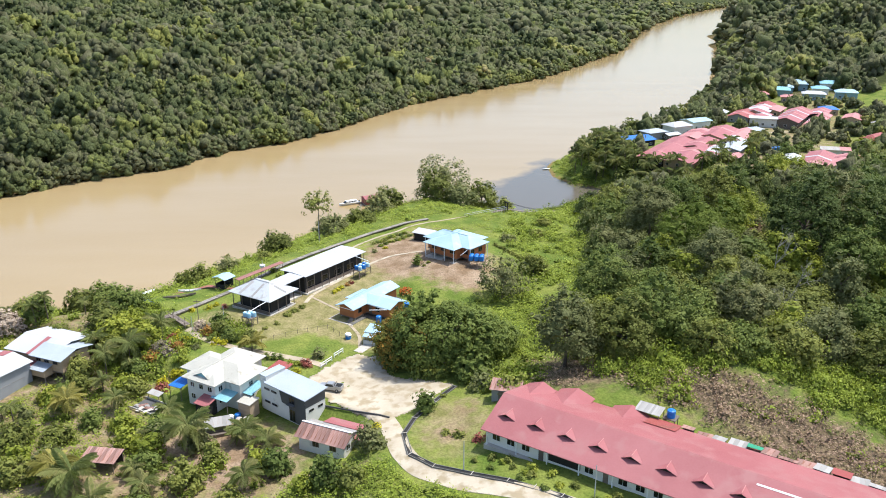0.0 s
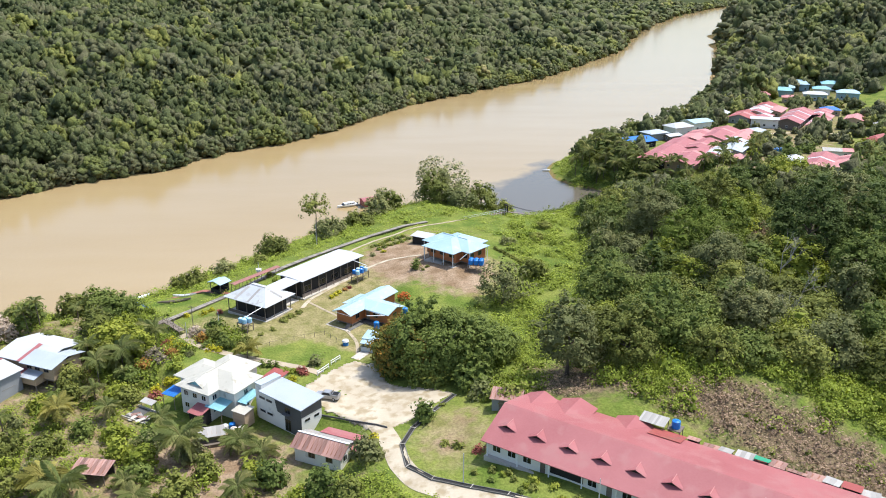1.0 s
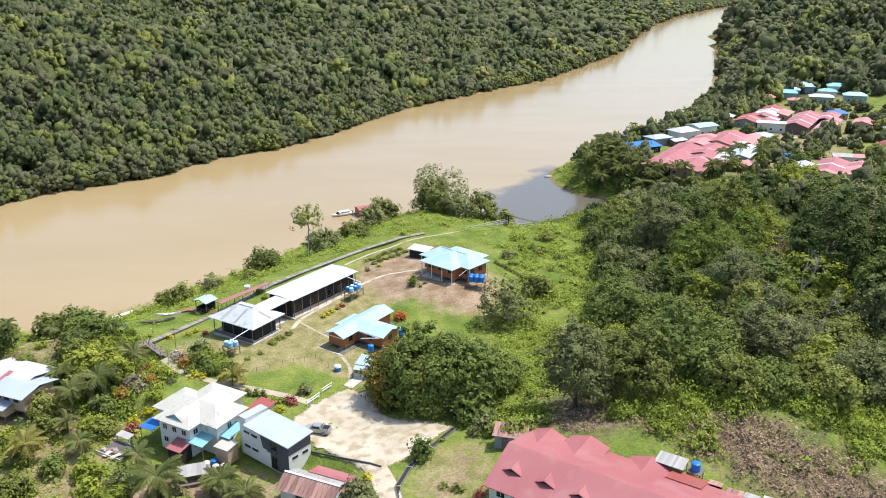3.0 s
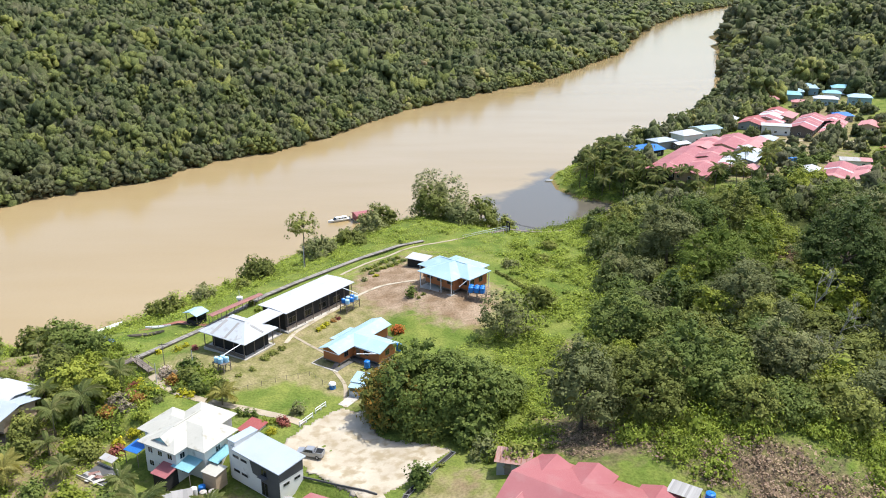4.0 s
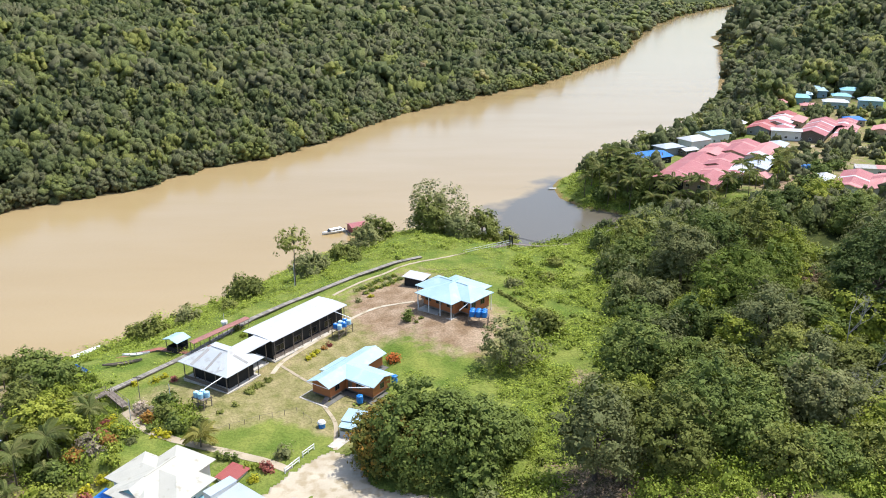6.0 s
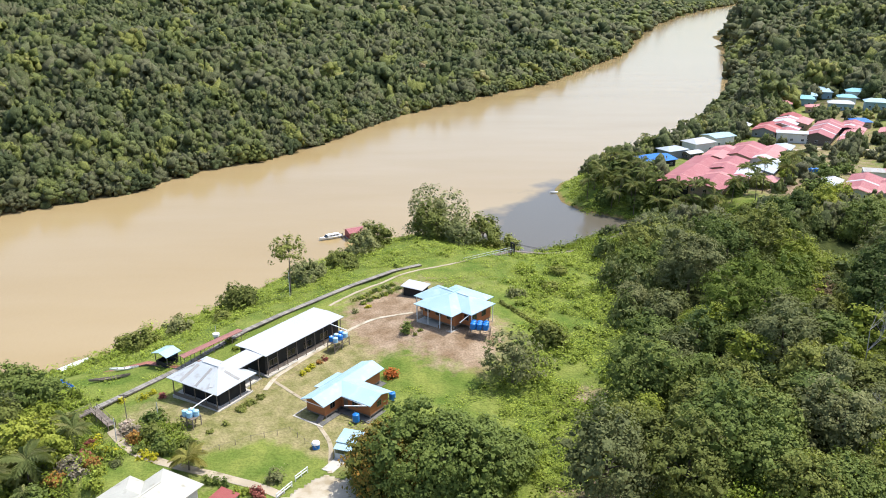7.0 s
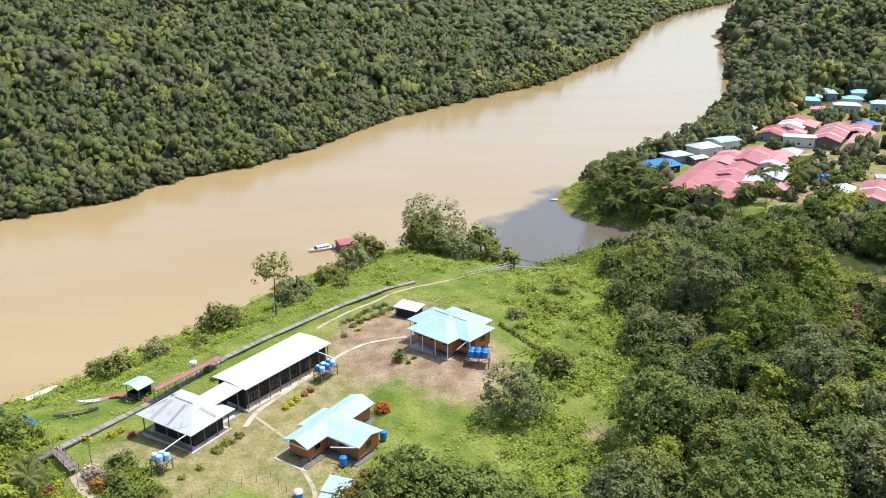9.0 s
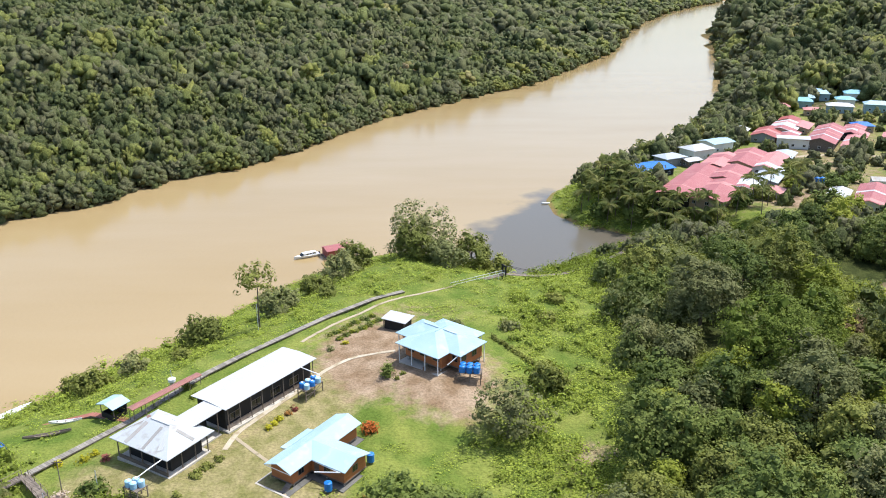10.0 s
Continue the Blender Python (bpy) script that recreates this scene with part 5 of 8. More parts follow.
WOOD_TREES = (
    # x, y, radius, height of the top over the datum, leaves, openness
    (75, 218, 11.0, 16.0, "dome", 0.0), (54, 201.5, 4.2, 12.5, "vine", 0.0), (61, 204, 3.8, 8.5, "shade", 0.0), (69, 194, 8.2, 16.0, "grey", 0.3), (92, 226, 5.0, 8.0, "brown", 0.3),
    (95, 203, 10.5, 28.0, "shade", 0.2), (107, 218, 9.5, 27.0, "grey", 0.2), (112, 200, 9.0, 27.0, "shade", 0.2), (101, 186, 7.0, 20.0, "dark", 0.2), (122, 226, 9.0, 24.0, "dark", 0.2), (118, 184, 8.0, 20.0, "grey", 0.2), (130, 206, 9.0, 24.0, "shade", 0.2),
    (108, 262, 3.2, 4.0, "olive", 0.0), (134, 318, 7.0, 6.5, "lime", 0.1), (127, 318, 6.5, 5.0, "shade", 0.0), (140, 300, 8.5, 8.0, "dark", 0.2), (150, 285, 9.0, 10.0, "shade", 0.2),
    (65, 243, 8.4, 16.5, "grey", 0.3), (78, 254, 6.6, 14.5, "dark", 0.3), (88, 259, 7.6, 17.0, "olive", 0.2), (97, 252, 6.0, 11.0, "lime", 0.3), (57, 258, 6.4, 8.0, "dark", 0.1), (70, 270, 7.0, 9.0, "olive", 0.2), (84, 280, 7.0, 9.0, "dark", 0.2), (98, 290, 7.0, 8.5, "olive", 0.2), (112, 304, 7.0, 7.5, "dark", 0.2), (60, 282, 5.0, 5.0, "olive", 0.2),
    (49, 235, 5.0, 5.5, "grey", 0.3), (54, 225, 4.8, 6.5, "grey", 0.3), (46, 213, 4.4, 5.0, "dark", 0.2), (58, 214, 4.5, 6.5, "olive", 0.2),
    (41, 190, 8.0, 12.0, "dark", 0.25), (49, 197, 4.6, 9.5, "grey", 0.2), (52, 189, 5.0, 8.5, "dark", 0.2), (39, 180, 3.0, 5.0, "lime", 0.1), (47, 178, 5.5, 9.0, "olive", 0.2), (57, 181, 5.0, 8.5, "olive", 0.2), (34, 176, 4.4, 6.0, "olive", 0.2), (62, 186, 4.0, 8.0, "shade", 0.2),
    (26, 155, 7.0, 16.0, "grey", 0.3), (38, 153, 7.2, 15.5, "olive", 0.25), (45, 159, 7.2, 18.0, "dark", 0.25), (51, 153, 5.0, 14.5, "dark", 0.2), (54, 148, 5.4, 13.0, "olive", 0.25), (67, 165, 7.6, 15.0, "grey", 0.3), (60, 148, 5.4, 12.0, "dark", 0.2), (70, 148, 5.6, 11.5, "olive", 0.25), (80, 154, 6.8, 13.0, "grey", 0.3), (88, 147, 6.0, 11.0, "olive", 0.25), (74, 158, 5.0, 11.0, "lime", 0.2), (56, 166, 5.6, 13.5, "dark", 0.25), (61, 172, 5.0, 11.0, "olive", 0.2), (36, 164, 5.0, 11.0, "olive", 0.25), (92, 160, 6.0, 13.0, "dark", 0.2), (100, 152, 6.0, 11.0, "grey", 0.2), (84, 170, 5.0, 11.0, "olive", 0.4), (92, 190, 4.2, 9.5, "yellow", 0.2),
)
WOOD_LOOKS = {
    "shade": (M_SHADE, "tall round forest tree with very dark green crown"), "dark": (M_TREE, "tall forest tree with dense dark green crown"),
    "dome": (M_DOMETREE, "large domed forest tree with dense fine green foliage"),
    "vine": (M_TREE, "narrow forest tree wrapped in dark green vines"), "olive": (M_OLIVE, "forest tree with olive green crown"),
    "grey": (M_GREYLEAF, "broad forest tree with open grey-green crown"), "lime": (M_LIME, "forest tree with bright yellow-green crown"),
    "brown": (M_BROWNLEAF, "forest tree with withered red-brown crown"), "yellow": (M_YELLOWTREE, "small forest tree with yellow crown"),
}


def wood_near():
    r = np.random.default_rng(5)
    for k, (a, b, rad, top, look_name, openness) in enumerate(WOOD_TREES):
        mat, lab = WOOD_LOOKS[look_name]
        h = max(top - gz(a, b), rad * 0.9)
        fine = look_name in ("dome", "shade", "vine")
        stem = float(np.clip(1 - 1.7 * rad / h, 0.04, 0.5)) if look_name != "vine" else 0.03
        tree(a, b, 330 + k, rad, h, mat, lab, leaves=int((190 if look_name in ("dome", "vine") else 120) * rad * rad), size=0.17 if look_name in ("dome", "vine") else 0.21, stem=stem, group="tall trees of the hillside wood", low=0.5, clump=(0.8 if fine else 1.05) + 0.05 * rad, open_work=openness, depth=0.06 if look_name in ("dome", "vine") else 0.2 if fine else 0.38)
    kinds = []
    for k in range(12):
        mat, lab = WOOD_LOOKS[("dark", "olive", "lime", "dark", "grey", "olive", "lime", "shade", "olive", "grey", "dark", "lime")[k]]
        kinds.append(tree(50 + 6 * k, 176 + 8 * k, 40 + k, r.uniform(4.0, 5.6), r.uniform(7, 10.5), mat, lab, leaves=2300, size=0.21, stem=0.1, group="trees of the hillside wood", turn=40 * k, low=0.45, clump=1.15, open_work=0.2, depth=0.38))
    x, y = jittered(24, 215, 118, 345, 7.2, r)
    keep = (fade(x, y, WOOD, 12) + 0.30 * waves(x, y, 17, 5) > 0.52) & (fade(x, y, SCRUB, 6) < 0.4) & (x < 0.55 * y + 10) & (fade(x, y, GAP, 4) < 0.5) & ~within(x, y, MEADOW)
    for a, b, rad, *_ in WOOD_TREES:
        keep &= np.hypot(x - a, y - b) > rad * 0.95
    rows = []
    for i, (a, b) in enumerate(zip(x[keep], y[keep])):
        s = r.uniform(1.0, 1.3) if r.random() < 0.12 else r.uniform(0.45, 0.95)
        if b < 225:
            k = (1, 3, 4, 5, 8, 9, 0, 5, 10, 2)[r.integers(10)] if b < 200 + 14 * waves(a, b, 40, 6) else r.integers(12)
            copy_tree(kinds[k], a, b, s, r.uniform(0, 360))
        else:
            rows.append((a, b, gz(a, b), 5.2 * s, 8.5 * s, r.uniform(0, 6.28), float(np.clip(0.40 + 0.2 * r.normal(), 0, 0.85))))
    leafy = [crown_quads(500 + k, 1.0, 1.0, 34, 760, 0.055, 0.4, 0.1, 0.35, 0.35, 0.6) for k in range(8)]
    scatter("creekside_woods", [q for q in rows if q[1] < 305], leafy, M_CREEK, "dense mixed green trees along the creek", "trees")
    scatter_mounds("creekside_woods", [q for q in rows if q[1] >= 305], [mound_crown(500 + k, 60, 360, 0.055) for k in range(8)], M_WOODS, "dense mixed green trees along the creek", "trees")


GAP = [(108, 256), (126, 246), (138, 266), (140, 298), (124, 302), (114, 284)]


def undergrowth():
    r = np.random.default_rng(21)
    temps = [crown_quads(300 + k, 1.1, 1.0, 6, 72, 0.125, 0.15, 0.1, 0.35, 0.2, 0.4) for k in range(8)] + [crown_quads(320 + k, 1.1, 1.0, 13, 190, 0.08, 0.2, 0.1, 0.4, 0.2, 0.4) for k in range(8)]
    rows = []

    def patch(poly, step, wide, tall, tint, skip=0.0, clump=0.0):
        px, py = [p[0] for p in poly], [p[1] for p in poly]
        x, y = jittered(min(px), max(px), min(py), max(py), step, r)
        k = (fade(x, y, poly, 7) + 0.22 * waves(x, y, 9, 5) + 0.18 * waves(x, y, 4, 8) > 0.5) & (r.random(len(x)) > skip) & free(x, y) & (waves(x, y, 11, 7) + waves(x, y, 27, 9) > clump - 2)
        x, y = x[k], y[k]
        z = ground(x, y)
        for a, b, c in zip(x, y, z):
            s = r.uniform(0.6, 1.35)
            rows.append((a, b, c - 0.15, wide * s, tall * s * r.uniform(0.7, 1.3), r.uniform(0, 6.28), float(np.clip(tint + 0.2 * r.normal(), 0, 1)), len(rows) % 8 + (8 if wide > 1.55 and tall > 1.5 else 0)))

    # the green slope between the knoll and the wood
    patch([(20, 212), (30, 180), (36, 190), (42, 214), (48, 235), (52, 262), (58, 300), (48, 326), (34, 318), (26, 290), (20, 262), (22, 238)], 3.1, 1.5, 1.5, 0.84, 0.25, 1.25)
    patch([(34, 318), (50, 330), (72, 347), (95, 342), (120, 338), (62, 300), (52, 290)], 2.6, 2.1, 2.6, 0.4)
    patch([(10, 206), (14, 184), (18, 166), (32, 162), (36, 190), (28, 204), (20, 214)], 2.6, 1.4, 1.3, 0.72, 0.2, 1.2)
    # bright thicket behind the long red roof
    patch([(33, 147), (36, 140), (43, 136), (50, 142), (59, 143), (73, 136), (86, 128), (99, 118), (108, 122), (98, 138), (84, 148), (66, 154), (48, 158), (30, 156)], 2.3, 1.7, 1.9, 0.94, 0.1)
    patch([(33, 147), (36, 140), (43, 136), (50, 142), (59, 143), (73, 136), (86, 128), (99, 118), (108, 122), (98, 138), (84, 148), (66, 154), (48, 158), (30, 156)], 3.6, 2.3, 3.4, 0.90, 0.25)
    # bank of the river
    patch([(-128, 222), (-95, 236), (-88, 250), (-76, 266), (-60, 288), (-46, 310), (-36, 322), (-8, 342), (14, 336), (24, 322), (24, 300), (0, 282), (-26, 268), (-44, 250), (-56, 236), (-66, 226), (-84, 226)], 4.0, 1.4, 1.1, 0.78, 0.35, 1.7)
    patch([(-128, 222), (-97, 237), (-88, 252), (-76, 268), (-62, 288), (-52, 272), (-64, 250), (-80, 232)], 3.4, 1.7, 1.3, 0.88, 0.35)
    # gardens of the lower village
    yard = [(-132, 222), (-88, 226), (-80, 205), (-74, 178), (-62, 166), (-60, 146), (-36, 144), (-28, 128), (-16, 130), (-10, 124), (-8, 104), (-120, 104), (-135, 180)]
    patch(yard, 3.2, 1.2, 0.8, 0.66, 0.50, 1.6)
    patch(yard, 6.0, 1.7, 2.0, 0.58, 0.5)
    patch([(-16, 131), (-10, 125), (-2, 120), (14, 112), (14, 100), (-34, 104), (-30, 122)], 2.0, 1.3, 1.0, 0.75, 0.1)
    patch([(2, 152), (8, 158), (16, 160), (24, 154), (20, 146), (10, 147)], 2.0, 1.5, 1.6, 0.6, 0.1)
    patch([(12, 176), (18, 164), (22, 172), (18, 186)], 2.2, 1.7, 1.6, 0.6, 0.1)
    # foot of the village
    patch([(62, 374), (98, 352), (112, 340), (165, 338), (140, 348), (108, 350), (92, 372), (96, 410), (112, 434), (74, 436), (58, 415), (56, 392)], 2.4, 1.6, 1.0, 0.9, 0.2)
    patch([(-64, 176), (-60, 190), (-52, 190), (-46, 182), (-48, 177), (-56, 180)], 1.8, 1.3, 1.6, 0.4)
    patch([(-80, 206), (-66, 188), (-62, 176), (-60, 168), (-72, 162), (-84, 176), (-90, 200)], 2.4, 1.5, 1.6, 0.55, 0.1)
    patch(SCRUB, 4.2, 1.3, 1.2, 0.6, 0.6)
    patch([(26, 160), (40, 158), (46, 166), (34, 172), (26, 168)], 3.4, 2.0, 2.6, 0.6, 0.2)
    green = list(rows)
    rows.clear()
    # low creepers: the slope below the knoll, the riverbank and the verge of the gardens
    patch([(20, 212), (30, 180), (36, 190), (42, 214), (48, 235), (52, 262), (58, 300), (48, 326), (34, 318), (26, 290), (20, 262), (22, 238)], 1.45, 1.4, 0.7, 0.92, 0.08, 1.55)
    patch([(10, 206), (14, 184), (18, 166), (32, 162), (36, 190), (28, 204), (20, 214)], 1.5, 1.3, 0.6, 0.85, 0.1, 1.6)
    patch([(-128, 222), (-95, 236), (-88, 250), (-76, 266), (-60, 288), (-46, 310), (-36, 322), (-8, 342), (14, 336), (24, 322), (24, 300), (0, 284), (-26, 268), (-44, 250), (-56, 236), (-66, 226), (-84, 226)], 1.7, 1.3, 0.6, 0.84, 0.1, 1.2)
    patch([(-10, 264), (6, 258), (22, 258), (28, 290), (8, 286)], 1.6, 1.2, 0.5, 0.8, 0.1, 1.9)
    patch([(-70, 206), (-60, 214), (-34, 252), (-8, 278), (6, 290), (-30, 276), (-60, 240), (-82, 216)], 1.7, 1.2, 0.5, 0.8, 0.1, 1.9)
    patch([(-18, 186), (-6, 182), (6, 178), (10, 190), (12, 206), (2, 208), (-8, 204)], 1.6, 1.1, 0.4, 0.8, 0.1, 2.0)
    patch([(-16, 131), (-10, 125), (-2, 120), (14, 112), (14, 100), (-60, 104), (-50, 120), (-30, 122)], 1.6, 1.2, 0.6, 0.72, 0.1, 0.6)
    patch([(-75, 170), (-58, 146), (-60, 130), (-120, 118), (-130, 175), (-110, 205)], 2.0, 1.4, 0.7, 0.7, 0.1, 1.2)
    scatter("creepers", [q[:7] for q in rows], [crown_quads(360 + k, 1.25, 1.0, 7, 38, 0.125, 0.0, 0.2, 0.4, -0.1) for k in range(8)], M_BUSH, "low carpet of bright green creepers and tall grass", "creepers")
    rows.clear()
    patch(SCRUB, 1.5, 1.3, 1.1, 0.4, 0.1)
    patch([(18, 150), (24, 143), (34, 139), (38, 146), (36, 154), (40, 162), (28, 166), (20, 162)], 1.6, 1.2, 0.8, 0.45, 0.2)
    patch([(28, 184), (34, 186), (36, 198), (30, 200)], 2.0, 1.2, 0.4, 0.7, 0.4)
    scatter("dry_scrub", [q[:7] for q in rows], [crown_quads(340 + k, 1.1, 1.0, 6, 44, 0.13, 0.1, 0.3, 0.3) for k in range(6)], M_DRYBUSH, "dry brown scrub and cut brush on the slope", "scrub")
    rows[:] = green
    scatter("undergrowth", rows, temps, M_BUSH, "dense bright green shrubs and creepers on the slopes", "undergrowth")


def big_tree():
    for (x, y, rad, h, mat, lab, n, s) in ((0.5, 166, 11.5, 15.0, M_PARKTREE, "huge spreading dark green tree beside the parking area", 13000, 0.24), (-9.5, 168.0, 7.0, 11.0, M_ORANGETREE, "spreading tree with orange blossom beside the parking area", 5200, 0.25), (9.5, 171, 7.0, 9.5, M_PARKTREE, "broad dark green tree beside the parking area", 4400, 0.26), (6.5, 156.5, 4.0, 6.0, M_TREE, "bushy round tree at the edge of the parking area", 1400, 0.36), (-1.5, 173, 8.0, 12.0, M_PARKTREE, "broad tree with feathery leaves and bare twigs", 5000, 0.24)):
        tree(x, y, int(1000 + 7 * x + y), rad, h, mat, lab, leaves=n, size=s, stem=0.1, low=0.5, clump=1.1, depth=0.2)


def bush(x, y, rad, h, mat, label, seed=0, group=""):
    t = thing("bush", label, "bush", pose(x, y, gz(x, y) - 0.1, 0, 0, 37 * seed), group)
    rad, h = 0.85 * rad, 0.95 * h
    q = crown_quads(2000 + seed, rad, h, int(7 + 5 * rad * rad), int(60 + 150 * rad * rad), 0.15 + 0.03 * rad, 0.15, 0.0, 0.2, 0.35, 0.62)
    part("foliage", quad_mesh("foliage", q, mat), mat, t)
    part("stems", Geo().tube((0, 0, -0.2), (0.1, 0, h * 0.5), 0.05, 0.03, 5).tube((0, 0, -0.2), (-0.15, 0.1, h * 0.45), 0.05, 0.03, 5), M_BARK, t)
    return t


def frond_mesh(length, droop, mat, pairs=26):
    """A feather leaf along +x: a curved rib with narrow leaflets that hang from it."""
    g = Geo()

    def rib(s):
        return Vector((length * s * (1 - 0.20 * s * droop), 0, length * (0.62 * s - (0.50 + 0.45 * droop) * s * s)))

    for i in range(6):
        g.beam(rib(i / 6), rib((i + 1) / 6), 0.08 - 0.008 * i, 0.05)
    for i in range(2, pairs + 1):
        s = i / pairs
        p = rib(s)
        w = length * (0.22 * math.sin(math.pi * (0.10 + 0.82 * s)) + 0.03)
        d = length * 0.034
        for side in (-1, 1):
            tip = p + Vector((w * (0.55 + 0.3 * s), side * w * 0.85, -w * (0.55 + 0.12 * ((i * 7) % 4))))
            mid = p.lerp(tip, 0.5) + Vector((0, 0, 0.10 * w))
            g.add([p, mid + Vector((d, 0, 0)), tip, mid - Vector((d, 0, 0))], [(0, 1, 2, 3)])
    me = g.mesh("frond")
    me.materials.append(mat)
    return me


FRONDS = {}


def palm(x, y, h, length, mat, label, n=15, seed=0, lean=0.06, group=""):
    t = thing("palm", label, "palm tree", pose(x, y, gz(x, y), 0, 0, 53 * seed), group)
    r = np.random.default_rng(900 + seed)
    g = Geo()
    prev = Vector((0, 0, -0.5))
    for i in range(1, 6):
        p = Vector((lean * h * (i / 5) ** 2, 0, h * i / 5))
        g.tube(prev, p, 0.20 - 0.02 * i, 0.18 - 0.02 * i, 8)
        prev = p
    part("trunk", g, M_BARK, t)
    key = (round(length, 1), mat.name)
    if key not in FRONDS:
        FRONDS[key] = [frond_mesh(length, d, mat) for d in (0.35, 0.7, 1.05)]
    for i in range(n):
        o = part("frond", FRONDS[key][i % 3], mat, t)
        o.matrix_local = Matrix.Translation(prev) @ pose(0, 0, 0, r.uniform(-14, 14), r.uniform(-42, 22), 360 / n * i + r.uniform(-9, 9))
    return t


def dead_tree(x, y, h, seed):
    t = thing("dead_tree", "bare grey dead tree with spread twigs", "tree", pose(x, y, gz(x, y)))
    r = np.random.default_rng(seed)
    g = Geo()

    def grow(p, d, ln, rad, k):
        e = p + d * ln
        g.tube(p, e, rad, rad * 0.6, 5)
        if k:
            for _ in range(3):
                nd = (d + Vector(r.normal(size=3)) * 0.5 + Vector((0, 0, 0.15))).normalized()
                grow(e, nd, ln * r.uniform(0.55, 0.8), rad * 0.55, k - 1)

    grow(Vector((0, 0, -0.5)), Vector((0, 0, 1)), h * 0.42, 0.16, 4)
    part("branchwork", g, M_DEAD, t)


def single_trees():
    lab = "small leafy tree on the grassy bank"
    for x, y, rad, h, seed in ((26.4, 222, 3.8, 5.5, 3), (-56, 259, 5.4, 8.0, 4), (-39.5, 276, 5.8, 7.4, 5), (-31.4, 290, 4.6, 5.0, 6), (-24.3, 301, 5.2, 8.5, 14), (-21.5, 313, 5.6, 10.0, 7), (6.9, 304, 5.4, 8.5, 8), (15.6, 315, 7.2, 12.5, 15), (24, 310, 4.2, 7.0, 9), (26.5, 229, 2.2, 3.0, 10), (8.0, 150, 2.4, 3.8, 11), (14, 144, 2.6, 4.2, 13), (-26.5, 280, 2.6, 3.0, 16), (-70, 248, 3.6, 4.6, 17), (-78, 242, 4.0, 5.0, 18), (-84, 246, 3.0, 4.0, 19), (21, 252, 2.2, 2.4, 20), (31, 256, 2.4, 2.4, 21), (35, 268, 2.4, 2.4, 22), (8, 254.5, 1.8, 2.2, 23), (-58, 247, 2.4, 2.8, 24), (12, 330, 3.6, 4.5, 25), (-30, 312, 3.0, 3.6, 26)):
        tree(x, y, 700 + seed, rad, h, (M_OLIVE, M_OLIVE, M_BANKTREE)[seed % 3], lab, leaves=int(75 * rad * rad), size=0.28, stem=0.02, low=0.5, open_work=0.25, depth=0.35)
    tree(16.2, 205, 719, 6.6, 12, M_GREYLEAF, "slender tree with an open grey-green crown", leaves=2600, size=0.27, stem=0.12, low=0.5, open_work=0.6, depth=0.5)
    tree(-42, 262, 718, 4.6, 18.0, M_OLIVE, "slim tall tree with a bare trunk on the riverbank", leaves=900, size=0.30, stem=0.62, low=0.4, open_work=0.6, depth=0.5, thick=0.2)
    tree(-0.5, 318, 720, 9.8, 18, M_BANKTREE, "tall open-crowned tree on the riverbank", leaves=7600, size=0.26, stem=0.10, low=0.5, open_work=0.55, depth=0.4)
    tree(-2.5, 309, 721, 5.6, 11.0, M_OLIVE, "bright green leafy tree on the riverbank", leaves=2600, size=0.28, stem=0.05, low=0.5)
    # clipped hedge on the slope's edge beside the bungalow
    for i in range(11):
        s = i / 10
        bush(16.8 + 8.6 * s, 246 - 15 * s, 0.9, 1.0 + 0.3 * math.sin(5 * i), M_OLIVE, "low dark hedge bush beside the bungalow", 300 + i)
    # shrub beds behind the long hall
    for i in range(26):
        s, k = (i % 13) / 12, i // 13
        bush(-22.6 + 9.5 * s + 2.2 * k + 0.4 * math.sin(7 * i), 250.5 + 12 * s - 2.6 * k + 0.5 * math.sin(3 * i), 0.8, 0.9, (M_OLIVE, M_TREE, M_LIME)[i % 3], "low green shrub in a planted bed", 330 + i)


far_woods()
wood_near()
undergrowth()
big_tree()
single_trees()


